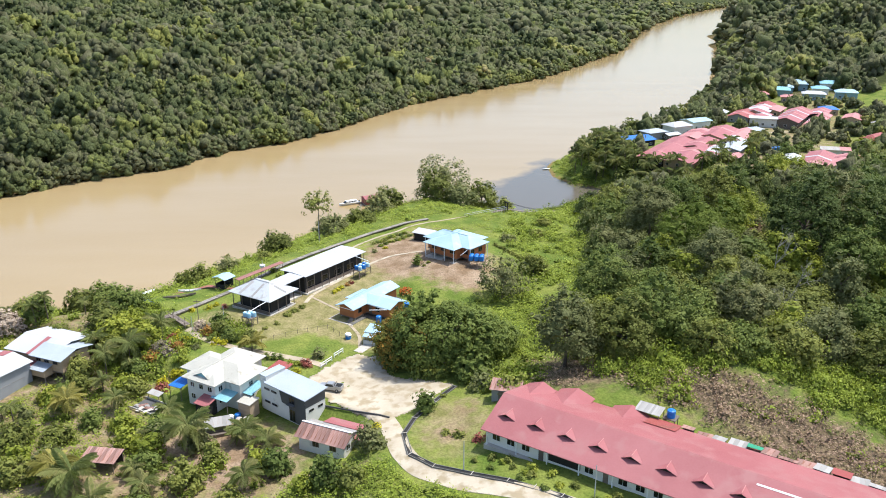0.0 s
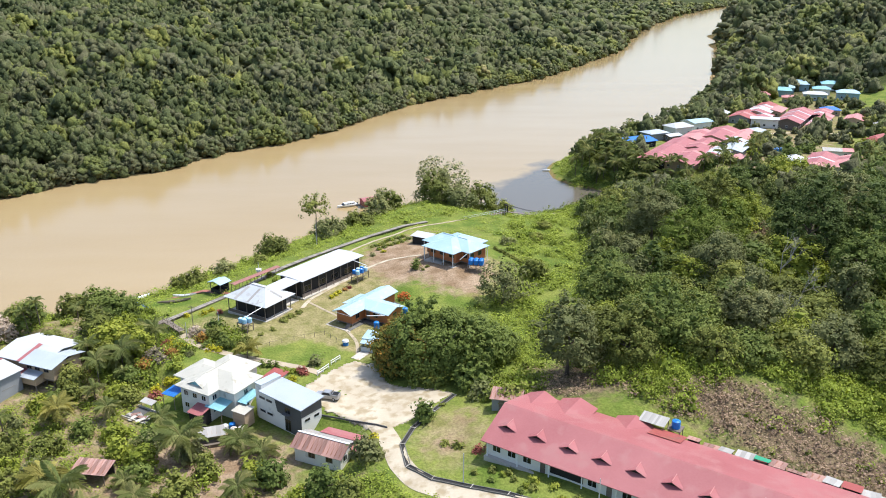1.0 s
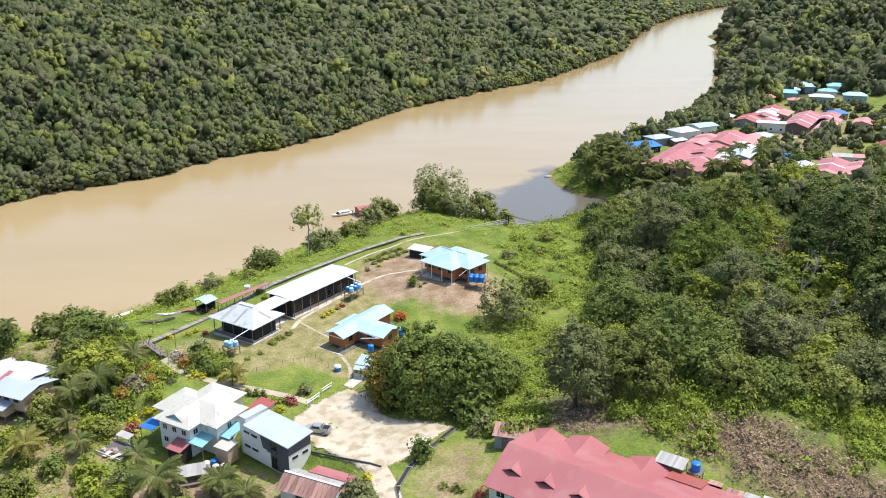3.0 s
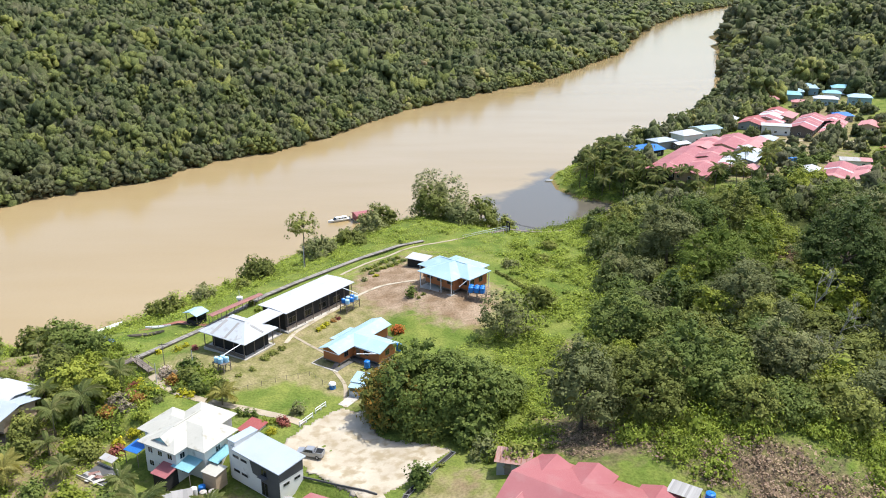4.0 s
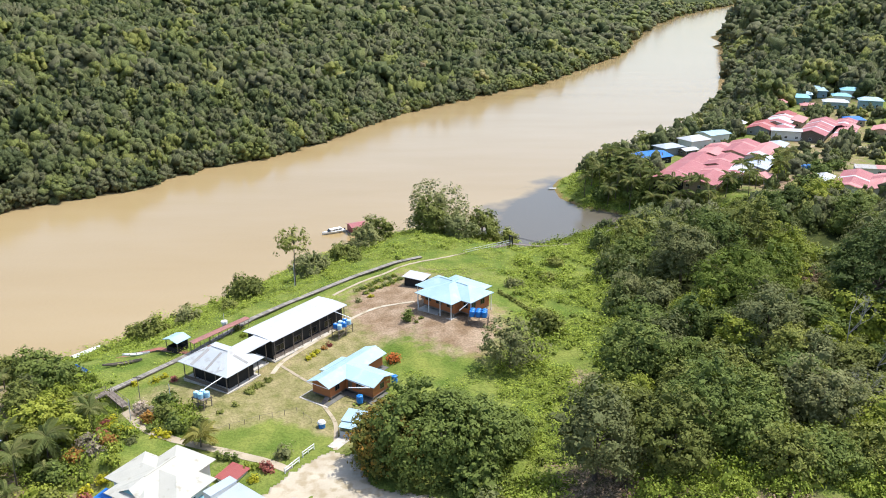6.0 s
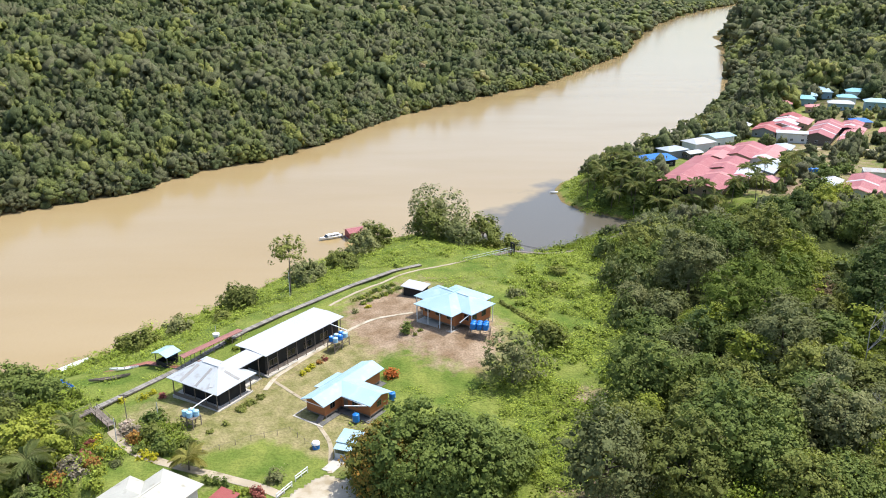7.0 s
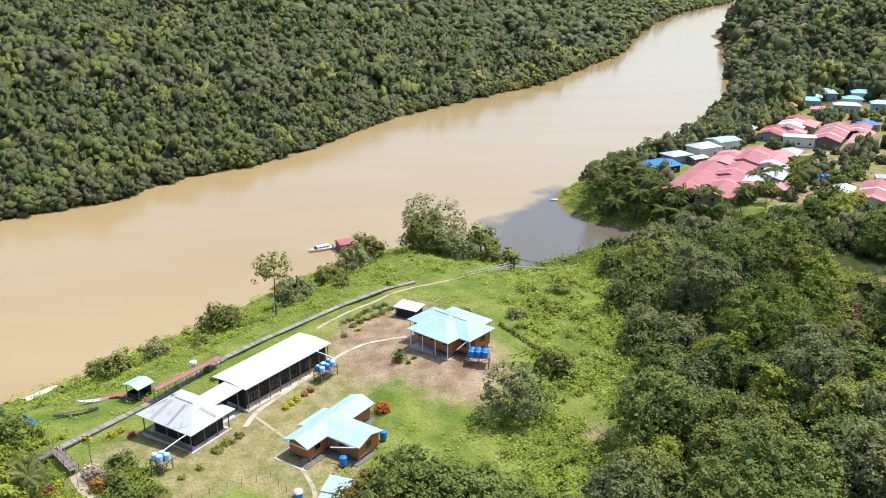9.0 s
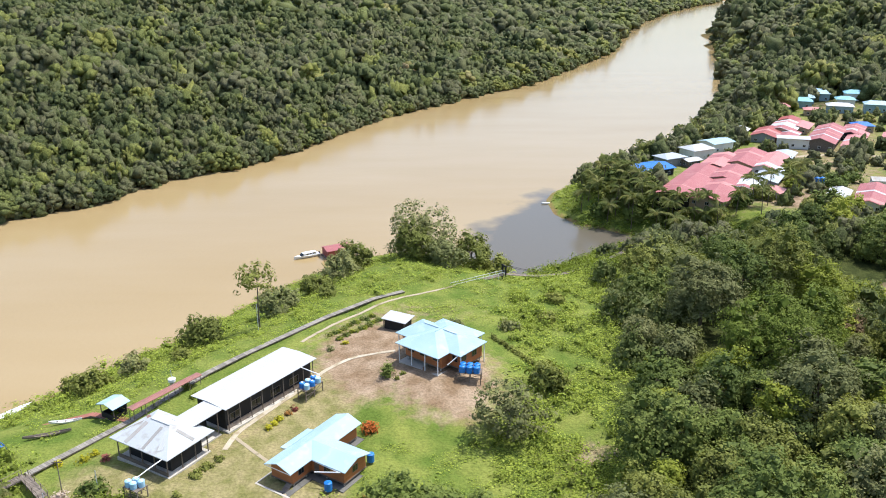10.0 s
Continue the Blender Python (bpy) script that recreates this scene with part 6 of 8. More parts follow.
# ---- gardens ----
GREEN_P = "coconut palm with long arching green fronds"
for i, (x, y, h, ln, mat, lab) in enumerate((
    (-50, 137.5, 5.6, 5.6, M_PALM, GREEN_P), (-74, 172.5, 5.6, 5.4, M_PALM, GREEN_P), (-79.5, 151, 3.8, 4.2, M_PALM_Y, "short palm with yellowish fronds"), (-66.5, 124, 4.6, 5.6, M_PALM, GREEN_P), (-71, 127.5, 3.6, 5.0, M_PALM_Y, "short palm with yellowish fronds"), (-89, 147, 5.0, 2.6, M_PALM, "slim palm with short fronds"),
    (-34.5, 137.5, 1.6, 4.0, M_PALM, "low spreading palm in the garden"), (-41.3, 140, 2.2, 2.8, M_PALM, "low spreading palm in the garden"), (-45.2, 173.6, 2.4, 3.8, M_PALM_Y, "short palm with yellowish fronds beside the path"), (-70, 153, 3.0, 3.2, M_PALM, "low spreading palm in the garden"), (-102, 192, 7.0, 2.6, M_PALM, "slim palm with short fronds"), (-104.5, 190.5, 6.4, 2.6, M_PALM, "slim palm with short fronds"),
    (-75.5, 160, 3.4, 3.0, M_PALM, "low spreading palm in the garden"), (-71.5, 166, 4.0, 2.6, M_PALM, "slim palm with short fronds"), (-82, 156, 2.6, 2.6, M_PALM, "low spreading palm in the garden"), (-58, 129.5, 1.8, 3.0, M_PALM, "low spreading palm in the garden"), (-54, 124, 2.5, 3.4, M_PALM, "low spreading palm in the garden"), (-76, 186, 2.0, 2.4, M_PALM_Y, "short palm with yellowish fronds"), (-93, 150, 2.2, 2.4, M_PALM, "low spreading palm in the garden"), (-61, 140, 2.0, 2.8, M_PALM, "low spreading palm in the garden"), (-69, 181, 5.2, 3.6, M_PALM, GREEN_P), (-73.5, 188, 4.6, 3.4, M_PALM, GREEN_P), (-77, 166, 6.2, 3.8, M_PALM, GREEN_P), (-57, 148, 3.6, 3.4, M_PALM, GREEN_P), (-39.5, 141.5, 2.6, 3.8, M_PALM, GREEN_P), (-83, 176, 5.6, 3.4, M_PALM, GREEN_P), (-36, 125, 3.0, 3.8, M_PALM, GREEN_P), (-61, 118, 3.4, 4.2, M_PALM, GREEN_P),
)):
    palm(x, y, h, ln, mat, lab, 19 if ln > 3 else 12, i)
for i, (x, y, rad, h, mat) in enumerate(((-20.8, 124, 3.2, 5.5, M_TREE), (-31, 129.3, 3.0, 4.6, M_TREE), (-13.7, 131.5, 2.6, 4.6, M_GREYLEAF), (-16, 121.5, 2.8, 4.5, M_OLIVE), (-3.3, 142.9, 2.0, 4.6, M_TREE), (-92, 206, 5.5, 7.5, M_TREE), (-101, 209, 5.0, 7.0, M_OLIVE), (-84, 199, 5.0, 6.5, M_TREE), (-80, 181, 4.6, 6.5, M_LIME), (-86, 188, 4.2, 6.0, M_OLIVE), (-112, 190, 4.4, 6.0, M_PALE_LEAF), (-105.5, 194, 3.8, 7.0, M_TREE), (-77, 140, 3.2, 4.2, M_OLIVE), (-66, 146, 2.8, 4.0, M_LIME), (-56, 132, 3.0, 3.8, M_TREE), (-47, 126, 3.4, 4.6, M_OLIVE), (-62.5, 138.5, 2.8, 4.2, M_LIME), (-85, 140, 3.4, 4.6, M_OLIVE), (-94, 134, 4.0, 5.5, M_TREE), (-80, 128, 3.6, 4.8, M_OLIVE), (-52, 115, 4.0, 5.0, M_TREE), (-38, 118, 3.0, 4.2, M_OLIVE), (-118, 214, 4.5, 6.0, M_OLIVE), (-73, 147, 2.4, 3.6, M_TREE), (-86, 157, 2.6, 3.4, M_LIME), (-55, 184, 2.4, 3.4, M_OLIVE), (-52, 180, 2.0, 3.6, M_TREE), (-57, 190, 2.2, 3.2, M_TREE), (-47, 180, 1.8, 2.8, M_OLIVE), (-71, 177, 3.4, 5.5, M_LIME), (-75, 183, 3.8, 6.0, M_LIME), (-78, 174, 4.0, 6.5, M_OLIVE), (-71, 167, 3.0, 5.0, M_TREE), (-83, 166, 3.6, 5.5, M_OLIVE), (-80, 191, 3.6, 5.0, M_LIME), (-88, 180, 3.4, 5.0, M_TREE), (-96, 184, 3.6, 5.5, M_OLIVE), (-68, 160, 2.6, 4.0, M_OLIVE), (-57.5, 143, 2.8, 4.2, M_TREE), (-44, 133, 2.6, 4.0, M_OLIVE), (-35, 131, 2.4, 3.6, M_LIME))):
    tree(x, y, 800 + i, rad, h, mat, "leafy garden tree among shrubs", leaves=int(80 * rad * rad), size=0.28, stem=0.06, depth=0.35, open_work=0.2, group="garden trees", low=0.4)
r = np.random.default_rng(77)
x, y = jittered(-122, -20, 108, 204, 6.6, r)
keep = within(x, y, GARDEN) & free(x, y, 1.2) & (r.random(len(x)) < 0.34)
for i, (a, b) in enumerate(zip(x[keep], y[keep])):
    k = r.random()
    if k < 0.30:
        palm(a, b, r.uniform(1.0, 4.0), (2.2, 2.6, 3.0)[i % 3], M_PALM, "low garden palm with arching fronds among shrubs", 11, 200 + i, group="garden palms")
    else:
        rad = r.uniform(1.5, 3.0)
        tree(a, b, 1200 + i, rad, rad * 1.35 + 0.6, (M_TREE, M_OLIVE, M_LIME, M_GREYLEAF)[i % 4], "leafy garden tree among shrubs", leaves=int(80 * rad * rad), size=0.26, stem=0.04, depth=0.35, open_work=0.2, group="garden trees", low=0.45)
YEL, GRN = "clipped bright yellow croton bush", "rounded green garden bush"
for i, (x, y, rad, h, mat, lab) in enumerate((
    (-65.4, 182.2, 1.2, 1.8, M_YELLOW, YEL), (-62.6, 179.4, 1.3, 1.7, M_YELLOW, YEL), (-66.2, 178.2, 1.4, 1.8, M_RED_LEAF, "reddish-leaved garden bush by the path"), (-54.5, 177.8, 1.2, 1.4, M_YELLOW, YEL), (-52.8, 177.2, 1.1, 1.3, M_YELLOW, YEL), (-61, 166, 1.4, 1.6, M_YELLOW, YEL), (-62.8, 161.8, 1.6, 1.8, M_RED_LEAF, "pink flowering garden bush"), (-33, 162.5, 1.0, 1.2, M_YELLOW, YEL), (-31, 165.6, 1.5, 1.8, M_RED_LEAF, "red-leaved garden bush by the parking area"), (-29, 169.8, 1.6, 2.2, M_GREYLEAF, "brownish garden bush on grass"),
    (-66.5, 174.5, 2.4, 2.8, M_PALE_LEAF, "pale variegated garden bush"), (-63.5, 175, 2.0, 2.4, M_ORANGE, "dense orange-brown croton bush"), (-60, 186.5, 1.8, 2.4, M_PALE_LEAF, "pale variegated garden bush"), (-58.5, 183.5, 1.8, 2.2, M_ORANGE, "dense orange-brown croton bush"), (-40.9, 169.7, 0.8, 2.0, M_TREE, "clipped conical hedge bush"), (-39.3, 169.2, 0.8, 2.0, M_TREE, "clipped conical hedge bush"), (-37.6, 168.8, 0.8, 2.0, M_TREE, "clipped conical hedge bush"), (-35.0, 166.2, 1.3, 1.0, M_LIME, GRN), (-33.4, 166.6, 1.1, 0.9, M_LIME, GRN),
    (-40.7, 194.8, 1.3, 1.1, M_OLIVE, GRN), (-39.4, 197.0, 1.3, 1.1, M_OLIVE, GRN), (-37.4, 199.4, 1.0, 0.9, M_OLIVE, GRN), (-44.6, 185.8, 0.7, 0.9, M_OLIVE, GRN), (-42.3, 188.6, 0.8, 0.9, M_OLIVE, GRN), (-30.3, 209.3, 0.75, 0.9, M_YELLOW, YEL), (-29.4, 211.0, 0.75, 0.9, M_YELLOW, YEL), (-28.6, 212.6, 0.8, 1.0, M_YELLOW, YEL), (-27.2, 214.6, 0.7, 0.8, M_ORANGE, "small orange-brown bush on lawn"), (-26.0, 216.0, 0.8, 0.9, M_RED_LEAF, "small red-leaved bush on lawn"), (-10.4, 207.8, 1.7, 2.3, M_BLOSSOM, "round bush covered in orange blossom"), (-18.7, 246.0, 0.8, 1.0, M_YELLOW, YEL), (-21.6, 243, 0.9, 1.0, M_GREYLEAF, GRN), (-7.7, 226.6, 1.5, 4.2, M_TREE, "small conical evergreen on bare earth"), (-5.5, 224.8, 0.6, 0.7, M_OLIVE, GRN), (-4.4, 226.4, 0.6, 0.7, M_OLIVE, GRN),
    (-68.5, 171.5, 1.8, 2.0, M_ORANGE, "dense orange-brown croton bush"), (-67.8, 184.6, 1.2, 1.5, M_RED_LEAF, "reddish-leaved garden bush by the path"), (-66.8, 185.6, 1.0, 1.6, M_YELLOW, YEL), (-64.6, 171.8, 1.8, 2.0, M_PALE_LEAF, "pale variegated garden bush"), (-61.2, 172.4, 1.5, 1.5, M_LIME, GRN), (-59.0, 175.0, 1.2, 1.2, M_GREYLEAF, GRN), (-62.0, 188.4, 1.8, 2.6, M_PALE_LEAF, "pale variegated garden bush"), (-56.4, 179.6, 1.4, 1.8, M_TREE, GRN), (-50.4, 179.4, 1.5, 2.2, M_TREE, GRN), (-63.6, 163.6, 1.6, 1.6, M_YELLOW, YEL), (-60.0, 168.6, 1.4, 1.4, M_LIME, GRN),
    (-63, 201.5, 0.9, 1.2, M_YELLOW, YEL), (-61.5, 203, 0.9, 1.0, M_YELLOW, YEL), (-67.5, 200.5, 0.8, 1.2, M_YELLOW, YEL), (-58.8, 201, 0.9, 1.1, M_RED_LEAF, "reddish-leaved garden bush by the path"), (-50.5, 226, 1.1, 1.4, M_OLIVE, GRN), (-48, 222, 1.0, 1.2, M_LIME, GRN),
    (8.7, 123.4, 0.9, 1.0, M_OLIVE, GRN), (11.5, 122.0, 0.8, 0.9, M_OLIVE, GRN), (15.5, 119.0, 0.9, 1.3, M_LIME, GRN), (18.5, 117.2, 0.8, 1.0, M_LIME, GRN), (6.2, 129.5, 1.1, 1.2, M_RED_LEAF, "reddish-leaved garden bush by the path"), (3.0, 131.5, 1.2, 1.0, M_OLIVE, GRN), (0.5, 133, 1.0, 0.9, M_OLIVE, GRN), (0.0, 148.0, 0.7, 0.7, M_OLIVE, GRN), (-12.8, 137.6, 0.9, 1.2, M_YELLOW, YEL), (10.5, 150.5, 2.0, 2.4, M_LIME, GRN),
)):
    bush(x, y, rad, h, mat, lab, i)

# ---- plants of the village ----
RW = "village house with faded red metal roof and pale walls"
WW = "village house with white metal roof and white walls"
BW = "village house with pale blue metal roof"
# rows with M_DARKWALL carry the shade under wide eaves in the wall colour
VILLAGE_HOUSES = (
    (104.6, 381.6, 57, 31, 12, 4.6, 1.5, M_RED, M_DARKWALL, RW, ((-6, 1.0, M_PINK),)),
    (115.1, 374.6, 57, 31, 12, 4.4, 1.5, M_RED, M_TAN, RW, ((5, 4, M_PINK),)),
    (119, 404, 57, 24, 12, 4.6, 1.5, M_RED, M_DARKWALL, RW, ((-12, 3, M_PINK),)),
    (129, 400, 57, 24, 11, 4.8, 1.4, M_RED, M_TAN, RW, ((-4, 3, M_PINK),)),
    (133, 422, 57, 26, 11, 4.8, 1.4, M_PINK, M_TAN, RW, ((2, 6, M_RED),)),
    (120, 386, 57, 9, 8, 3.8, 0.8, M_WHITE, M_DARKWALL, WW, ()),
    (151, 405, 57, 12, 8, 3.8, 0.8, M_WHITE, M_DARKWALL, WW, ()),
    (168, 437, 57, 14, 8, 4.0, 0.9, M_PALEGREY, M_DARKWALL, WW, ()),
    (187, 478, 57, 20, 9, 4.8, 1.2, M_RED, M_TIMBER, RW, ((3, 4, M_WHITE),)),
    (204, 502, 57, 18, 10, 4.8, 1.2, M_PINK, M_TAN, RW, ()),
    (226, 488, 57, 26, 9, 5.0, 1.3, M_RED, M_DARKWALL, RW, ((-6, 4, M_WHITE), (4, 3, M_PINK))),
    (224, 572, -20, 12, 8, 4.8, 1.0, M_CYAN, M_BLUEWALL, BW, ()),
    (246, 590, -20, 13, 9, 5.4, 1.2, M_CYAN, M_BLUEWALL, BW, ()),
    (264, 574, -20, 13, 9, 5.2, 1.2, M_AQUA, M_WALLW, BW, ()),
    (232, 548, -20, 12, 8, 4.6, 1.0, M_PINK, M_TAN, RW, ()),
    (188, 366, 57, 18, 8, 4.2, 1.0, M_RED, M_WALLW, RW, ()),
    (146, 427, 57, 30, 12, 5.2, 1.8, M_RED, M_TAN, RW, ((4, 3, M_PINK),)),
    (155, 421, 57, 30, 9, 4.8, 1.6, M_PINK, M_WALLW, RW, ((-14, 5, M_WHITE),)),
    (131, 385, 57, 20, 10, 4.2, 1.2, M_WHITE, M_TAN, WW, ((-10, 3.4, M_RED), (4, 2, M_GALV))),
    (144, 396, 57, 18, 9, 4.4, 1.1, M_PALEGREY, M_GREYWALL, WW, ((-4, 3, M_WHITE),)),
    (138, 376, 57, 9, 7, 3.6, 1.0, M_PINK, M_WALLW, RW, ()),
    (97.5, 411, 28, 21, 13, 4.4, 1.3, M_BLUE, M_DARKWALL, "village house with bright blue metal roof and dark walls", ()),
    (112, 429, 28, 14, 9, 5.0, 0.9, M_PALEGREY, M_GREYWALL, BW, ()),
    (128, 441, 28, 15, 10, 6.0, 1.4, M_WHITE, M_WALLW, WW, ()),
    (121, 427, 28, 10, 6, 3.6, 0.8, M_WHITE, M_TIMBER, WW, ()),
    (143, 457, 28, 16, 10, 6.0, 1.0, M_CYAN, M_WALLW, BW, ()),
    (183, 463, -18, 17, 8, 6.2, 0.8, M_WHITE, M_WALLW, "two-storey white village building with white roof", ()),
    (178, 482, 57, 22, 11, 5.4, 1.8, M_REDDARK, M_GREYWALL, RW, ((-3, 4, M_PINK),)),
    (193, 496, 57, 26, 12, 5.4, 1.8, M_WHITE, M_TAN, WW, ((-13, 8, M_RED), (6, 4, M_PINK))),
    (168, 494, 57, 10, 8, 4.4, 1.2, M_WHITE, M_TAN, WW, ()),
    (205, 474, 57, 44, 12, 6.0, 2.2, M_RED, M_TIMBER, "long village house with striped red and pink metal roof", ((-12, 2, M_WHITE), (-3, 2, M_PINK), (6, 2, M_WHITE), (14, 3, M_PINK))),
    (216, 466, 57, 40, 8, 4.6, 1.4, M_PINK, M_WALLW, RW, ((-8, 3, M_WHITE), (8, 4, M_RED))),
    (206, 520, 57, 12, 9, 4.4, 1.4, M_REDDARK, M_TAN, RW, ()),
    (216, 560, -20, 15, 9, 5.4, 1.2, M_PINK, M_BLUEWALL, "village house with terracotta roof and blue walls", ()),
    (238, 578, -20, 15, 10, 5.6, 1.4, M_AQUA, M_BLUEWALL, "village house with aqua roof and blue walls", ()),
    (258, 600, -20, 18, 11, 6.0, 2.0, M_CYAN, M_BLUEWALL, "tall village house with pale blue roof and blue walls", ()),
    (276, 585, -20, 16, 10, 5.6, 1.4, M_AQUA, M_WALLW, BW, ()),
    (252, 556, -20, 17, 9, 5.4, 1.2, M_WHITE, M_BLUEWALL, WW, ()),
    (270, 548, -20, 16, 9, 5.8, 1.4, M_CYAN, M_BLUEWALL, BW, ()),
    (238, 628, -20, 14, 10, 5.6, 2.2, M_TAN, M_WALLW, "village house with pale tan hipped roof", ()),
    (256, 655, -20, 16, 10, 6.0, 2.0, M_PALEGREY, M_WALLW, WW, ()),
    (238, 502, -10, 12, 9, 4.4, 1.2, M_BLUE, M_TAN, "village house with blue metal roof", ()),
    (240, 474, 57, 16, 9, 4.6, 1.4, M_PINK, M_TAN, RW, ()),
    (246, 450, -15, 14, 8, 4.4, 1.4, M_GALV, M_TIMBER, "weathered timber village house with grey roof", ()),
    (172, 366, 57, 30, 10, 4.4, 1.5, M_RED, M_WALLW, RW, ((-15, 4, M_PINK), (0, 2, M_WHITE))),
    (181, 360, 57, 28, 8, 4.2, 1.3, M_PINK, M_WALLW, RW, ((6, 5, M_RED),)),
    (162, 372, 57, 14, 7, 3.8, 1.0, M_WHITE, M_TIMBER, WW, ()),
    (190, 388, -15, 15, 7, 4.2, 1.0, M_GALV, M_WALLW, "low white village house with weathered grey roof", ((2, 5, M_PINK),)),
    (222, 412, 40, 18, 9, 4.6, 1.6, M_REDDARK, M_TAN, RW, ()),
)


def clear_of_houses(x, y, pad=1.5):
    ok = np.ones(np.shape(x), bool)
    for a, b, yaw, ln, w, *_ in VILLAGE_HOUSES:
        c, s = math.cos(radians(yaw)), math.sin(radians(yaw))
        u, v = (x - a) * c + (y - b) * s, (y - b) * c - (x - a) * s
        ok &= (np.abs(u) > ln * 0.53 + pad) | (np.abs(v) > w * 0.6 + pad)
    return ok


for i, (x, y) in enumerate(((72, 372), (77, 380), (80, 366), (84, 390), (86, 374), (88, 360), (92, 352), (74, 392), (78, 402), (96, 362), (108, 352), (122, 348), (130, 362), (64, 384), (68, 390), (82, 396), (90, 366), (70, 380), (95, 372), (102, 360), (116, 356), (140, 366), (148, 378), (98, 356), (94, 360), (104, 353), (110, 358), (88, 368), (92, 362), (85, 380), (82, 386), (125, 364), (106, 357), (80, 372), (76, 376))):
    if not clear_of_houses(x, y, 0.5):
        continue
    palm(x, y, 10.5 + (i * 37 % 5) - 2, 4.6, M_PALM, "tall coconut palm at the edge of the village", 14, 40 + i, 0.08, "village palms")
for i in range(34):
    s = i / 33
    palm(100 + 132 * s + 7 * math.sin(9.1 * i), 441 + 215 * s + 6 * math.sin(5.3 * i), 8.5 + 2.5 * math.sin(3.7 * i), 2.6, M_PALM, "slim areca palm on the village riverbank", 10, 70 + i, 0.04, "village palms")
GREENERY = []
for i, (x, y, rad, h, mat) in enumerate(((98, 352, 4, 6, M_TREE), (105, 349, 4, 5.5, M_OLIVE), (76, 386, 4.5, 7, M_OLIVE), (82, 370, 4.5, 6.5, M_TREE), (90, 384, 4, 6, M_TREE), (70, 396, 3.6, 6, M_OLIVE), (94, 396, 4, 7, M_TREE), (88, 404, 4, 6.5, M_OLIVE), (100, 356, 4, 5.5, M_TREE), (114, 350, 3.6, 5, M_OLIVE), (128, 352, 3.6, 5, M_LIME), (140, 352, 5, 7, M_TREE), (150, 356, 5.5, 8, M_TREE), (153, 346, 5, 8, M_LIME), (156, 398, 5.5, 7.5, M_OLIVE), (165, 402, 5, 7, M_TREE), (150, 388, 3, 4, M_LIME), (172, 408, 4, 6, M_OLIVE), (180, 396, 3.6, 5, M_TREE), (198, 430, 5, 9, M_TREE), (206, 440, 5, 10, M_OLIVE), (222, 436, 5, 7, M_TREE), (236, 430, 5, 7, M_OLIVE), (210, 400, 5, 6, M_LIME), (230, 400, 5, 7, M_TREE), (158, 470, 5, 9, M_TREE), (150, 482, 6, 9, M_LIME), (165, 512, 6, 10, M_TREE), (178, 528, 6, 9, M_OLIVE), (190, 540, 6, 10, M_TREE), (200, 545, 6, 9, M_TREE), (208, 585, 6, 10, M_OLIVE), (215, 605, 6, 10, M_TREE), (225, 612, 6, 10, M_TREE), (236, 545, 5, 7, M_OLIVE), (228, 530, 5, 6, M_LIME), (262, 520, 5, 6, M_OLIVE), (292, 560, 6, 9, M_TREE), (290, 600, 6, 10, M_OLIVE), (250, 480, 5, 7, M_TREE), (262, 470, 5, 7, M_OLIVE), (134, 470, 5, 8, M_OLIVE), (122, 458, 4, 7, M_TREE), (110, 446, 4, 6, M_OLIVE), (202, 380, 6, 8, M_TREE), (214, 372, 6, 8, M_OLIVE), (226, 384, 6, 8, M_TREE), (196, 350, 6, 9, M_TREE), (210, 345, 6, 9, M_OLIVE), (176, 352, 7, 10, M_TREE), (184, 345, 7, 10, M_TREE), (168, 362, 6, 8, M_TREE), (162, 372, 5, 7, M_OLIVE), (200, 360, 6, 8, M_OLIVE), (220, 356, 7, 10, M_TREE), (166, 384, 5, 7, M_TREE), (236, 362, 7, 9, M_OLIVE), (120, 362, 4, 6, M_TREE), (132, 372, 4, 6, M_OLIVE), (70, 378, 4, 7, M_TREE), (78, 394, 4.5, 8, M_TREE), (86, 398, 4, 7, M_OLIVE), (92, 366, 4.5, 6.5, M_TREE), (97, 360, 4, 6, M_OLIVE), (88, 374, 4.5, 7, M_TREE), (102, 355, 4, 5.5, M_TREE), (108, 358, 3.6, 4.5, M_OLIVE), (82, 380, 5, 8, M_TREE))):
    if not clear_of_houses(x, y, 1.0) or within(x, y, MEADOW):
        continue
    if y > 400:
        GREENERY.append((x, y, gz(x, y), rad, h, 1.3 * i, 0.36 + 0.12 * math.sin(2.1 * i)))
    else:
        tree(x, y, 860 + i, rad, h, mat, "leafy tree among the village houses", leaves=int(30 * rad * rad), size=0.42, stem=0.06, low=0.4, clump=1.5, depth=0.35, group="village trees")
rows = GREENERY
x, y = jittered(52, 330, 338, 690, 8.0, r)
d, far = shore(x, y)
edge = (d > 1.5) & (d < 20) & (y > 425) & (x > 60)
point = (d > 15) & (x < 98) & (y < 425)
ring = (fade(x, y, VILLAGE, 12) < 0.45) & (d > 15) & (y < 690)
inner = (fade(x, y, VILLAGE, 12) >= 0.45) & (r.random(len(x)) < 0.36)
keep = ~far & (edge | point | ring | inner) & ~within(x, y, CLEARING) & ~within(x, y, MEADOW) & clear_of_houses(x, y, 2.2)
for a, b, q in zip(x[keep], y[keep], inner[keep]):
    s = r.uniform(0.6, 1.2) * (0.75 if q else 1.0)
    rows.append((a, b, gz(a, b), 4.4 * s, 7.0 * s, r.uniform(0, 6.28), float(np.clip(0.52 + 0.2 * r.normal(), 0, 0.85))))
scatter_mounds("village_greenery", rows, [mound_crown(560 + k, 26, 90, 0.08) for k in range(8)], M_WOODS, "dense mixed trees and shrubs round the village", "trees")
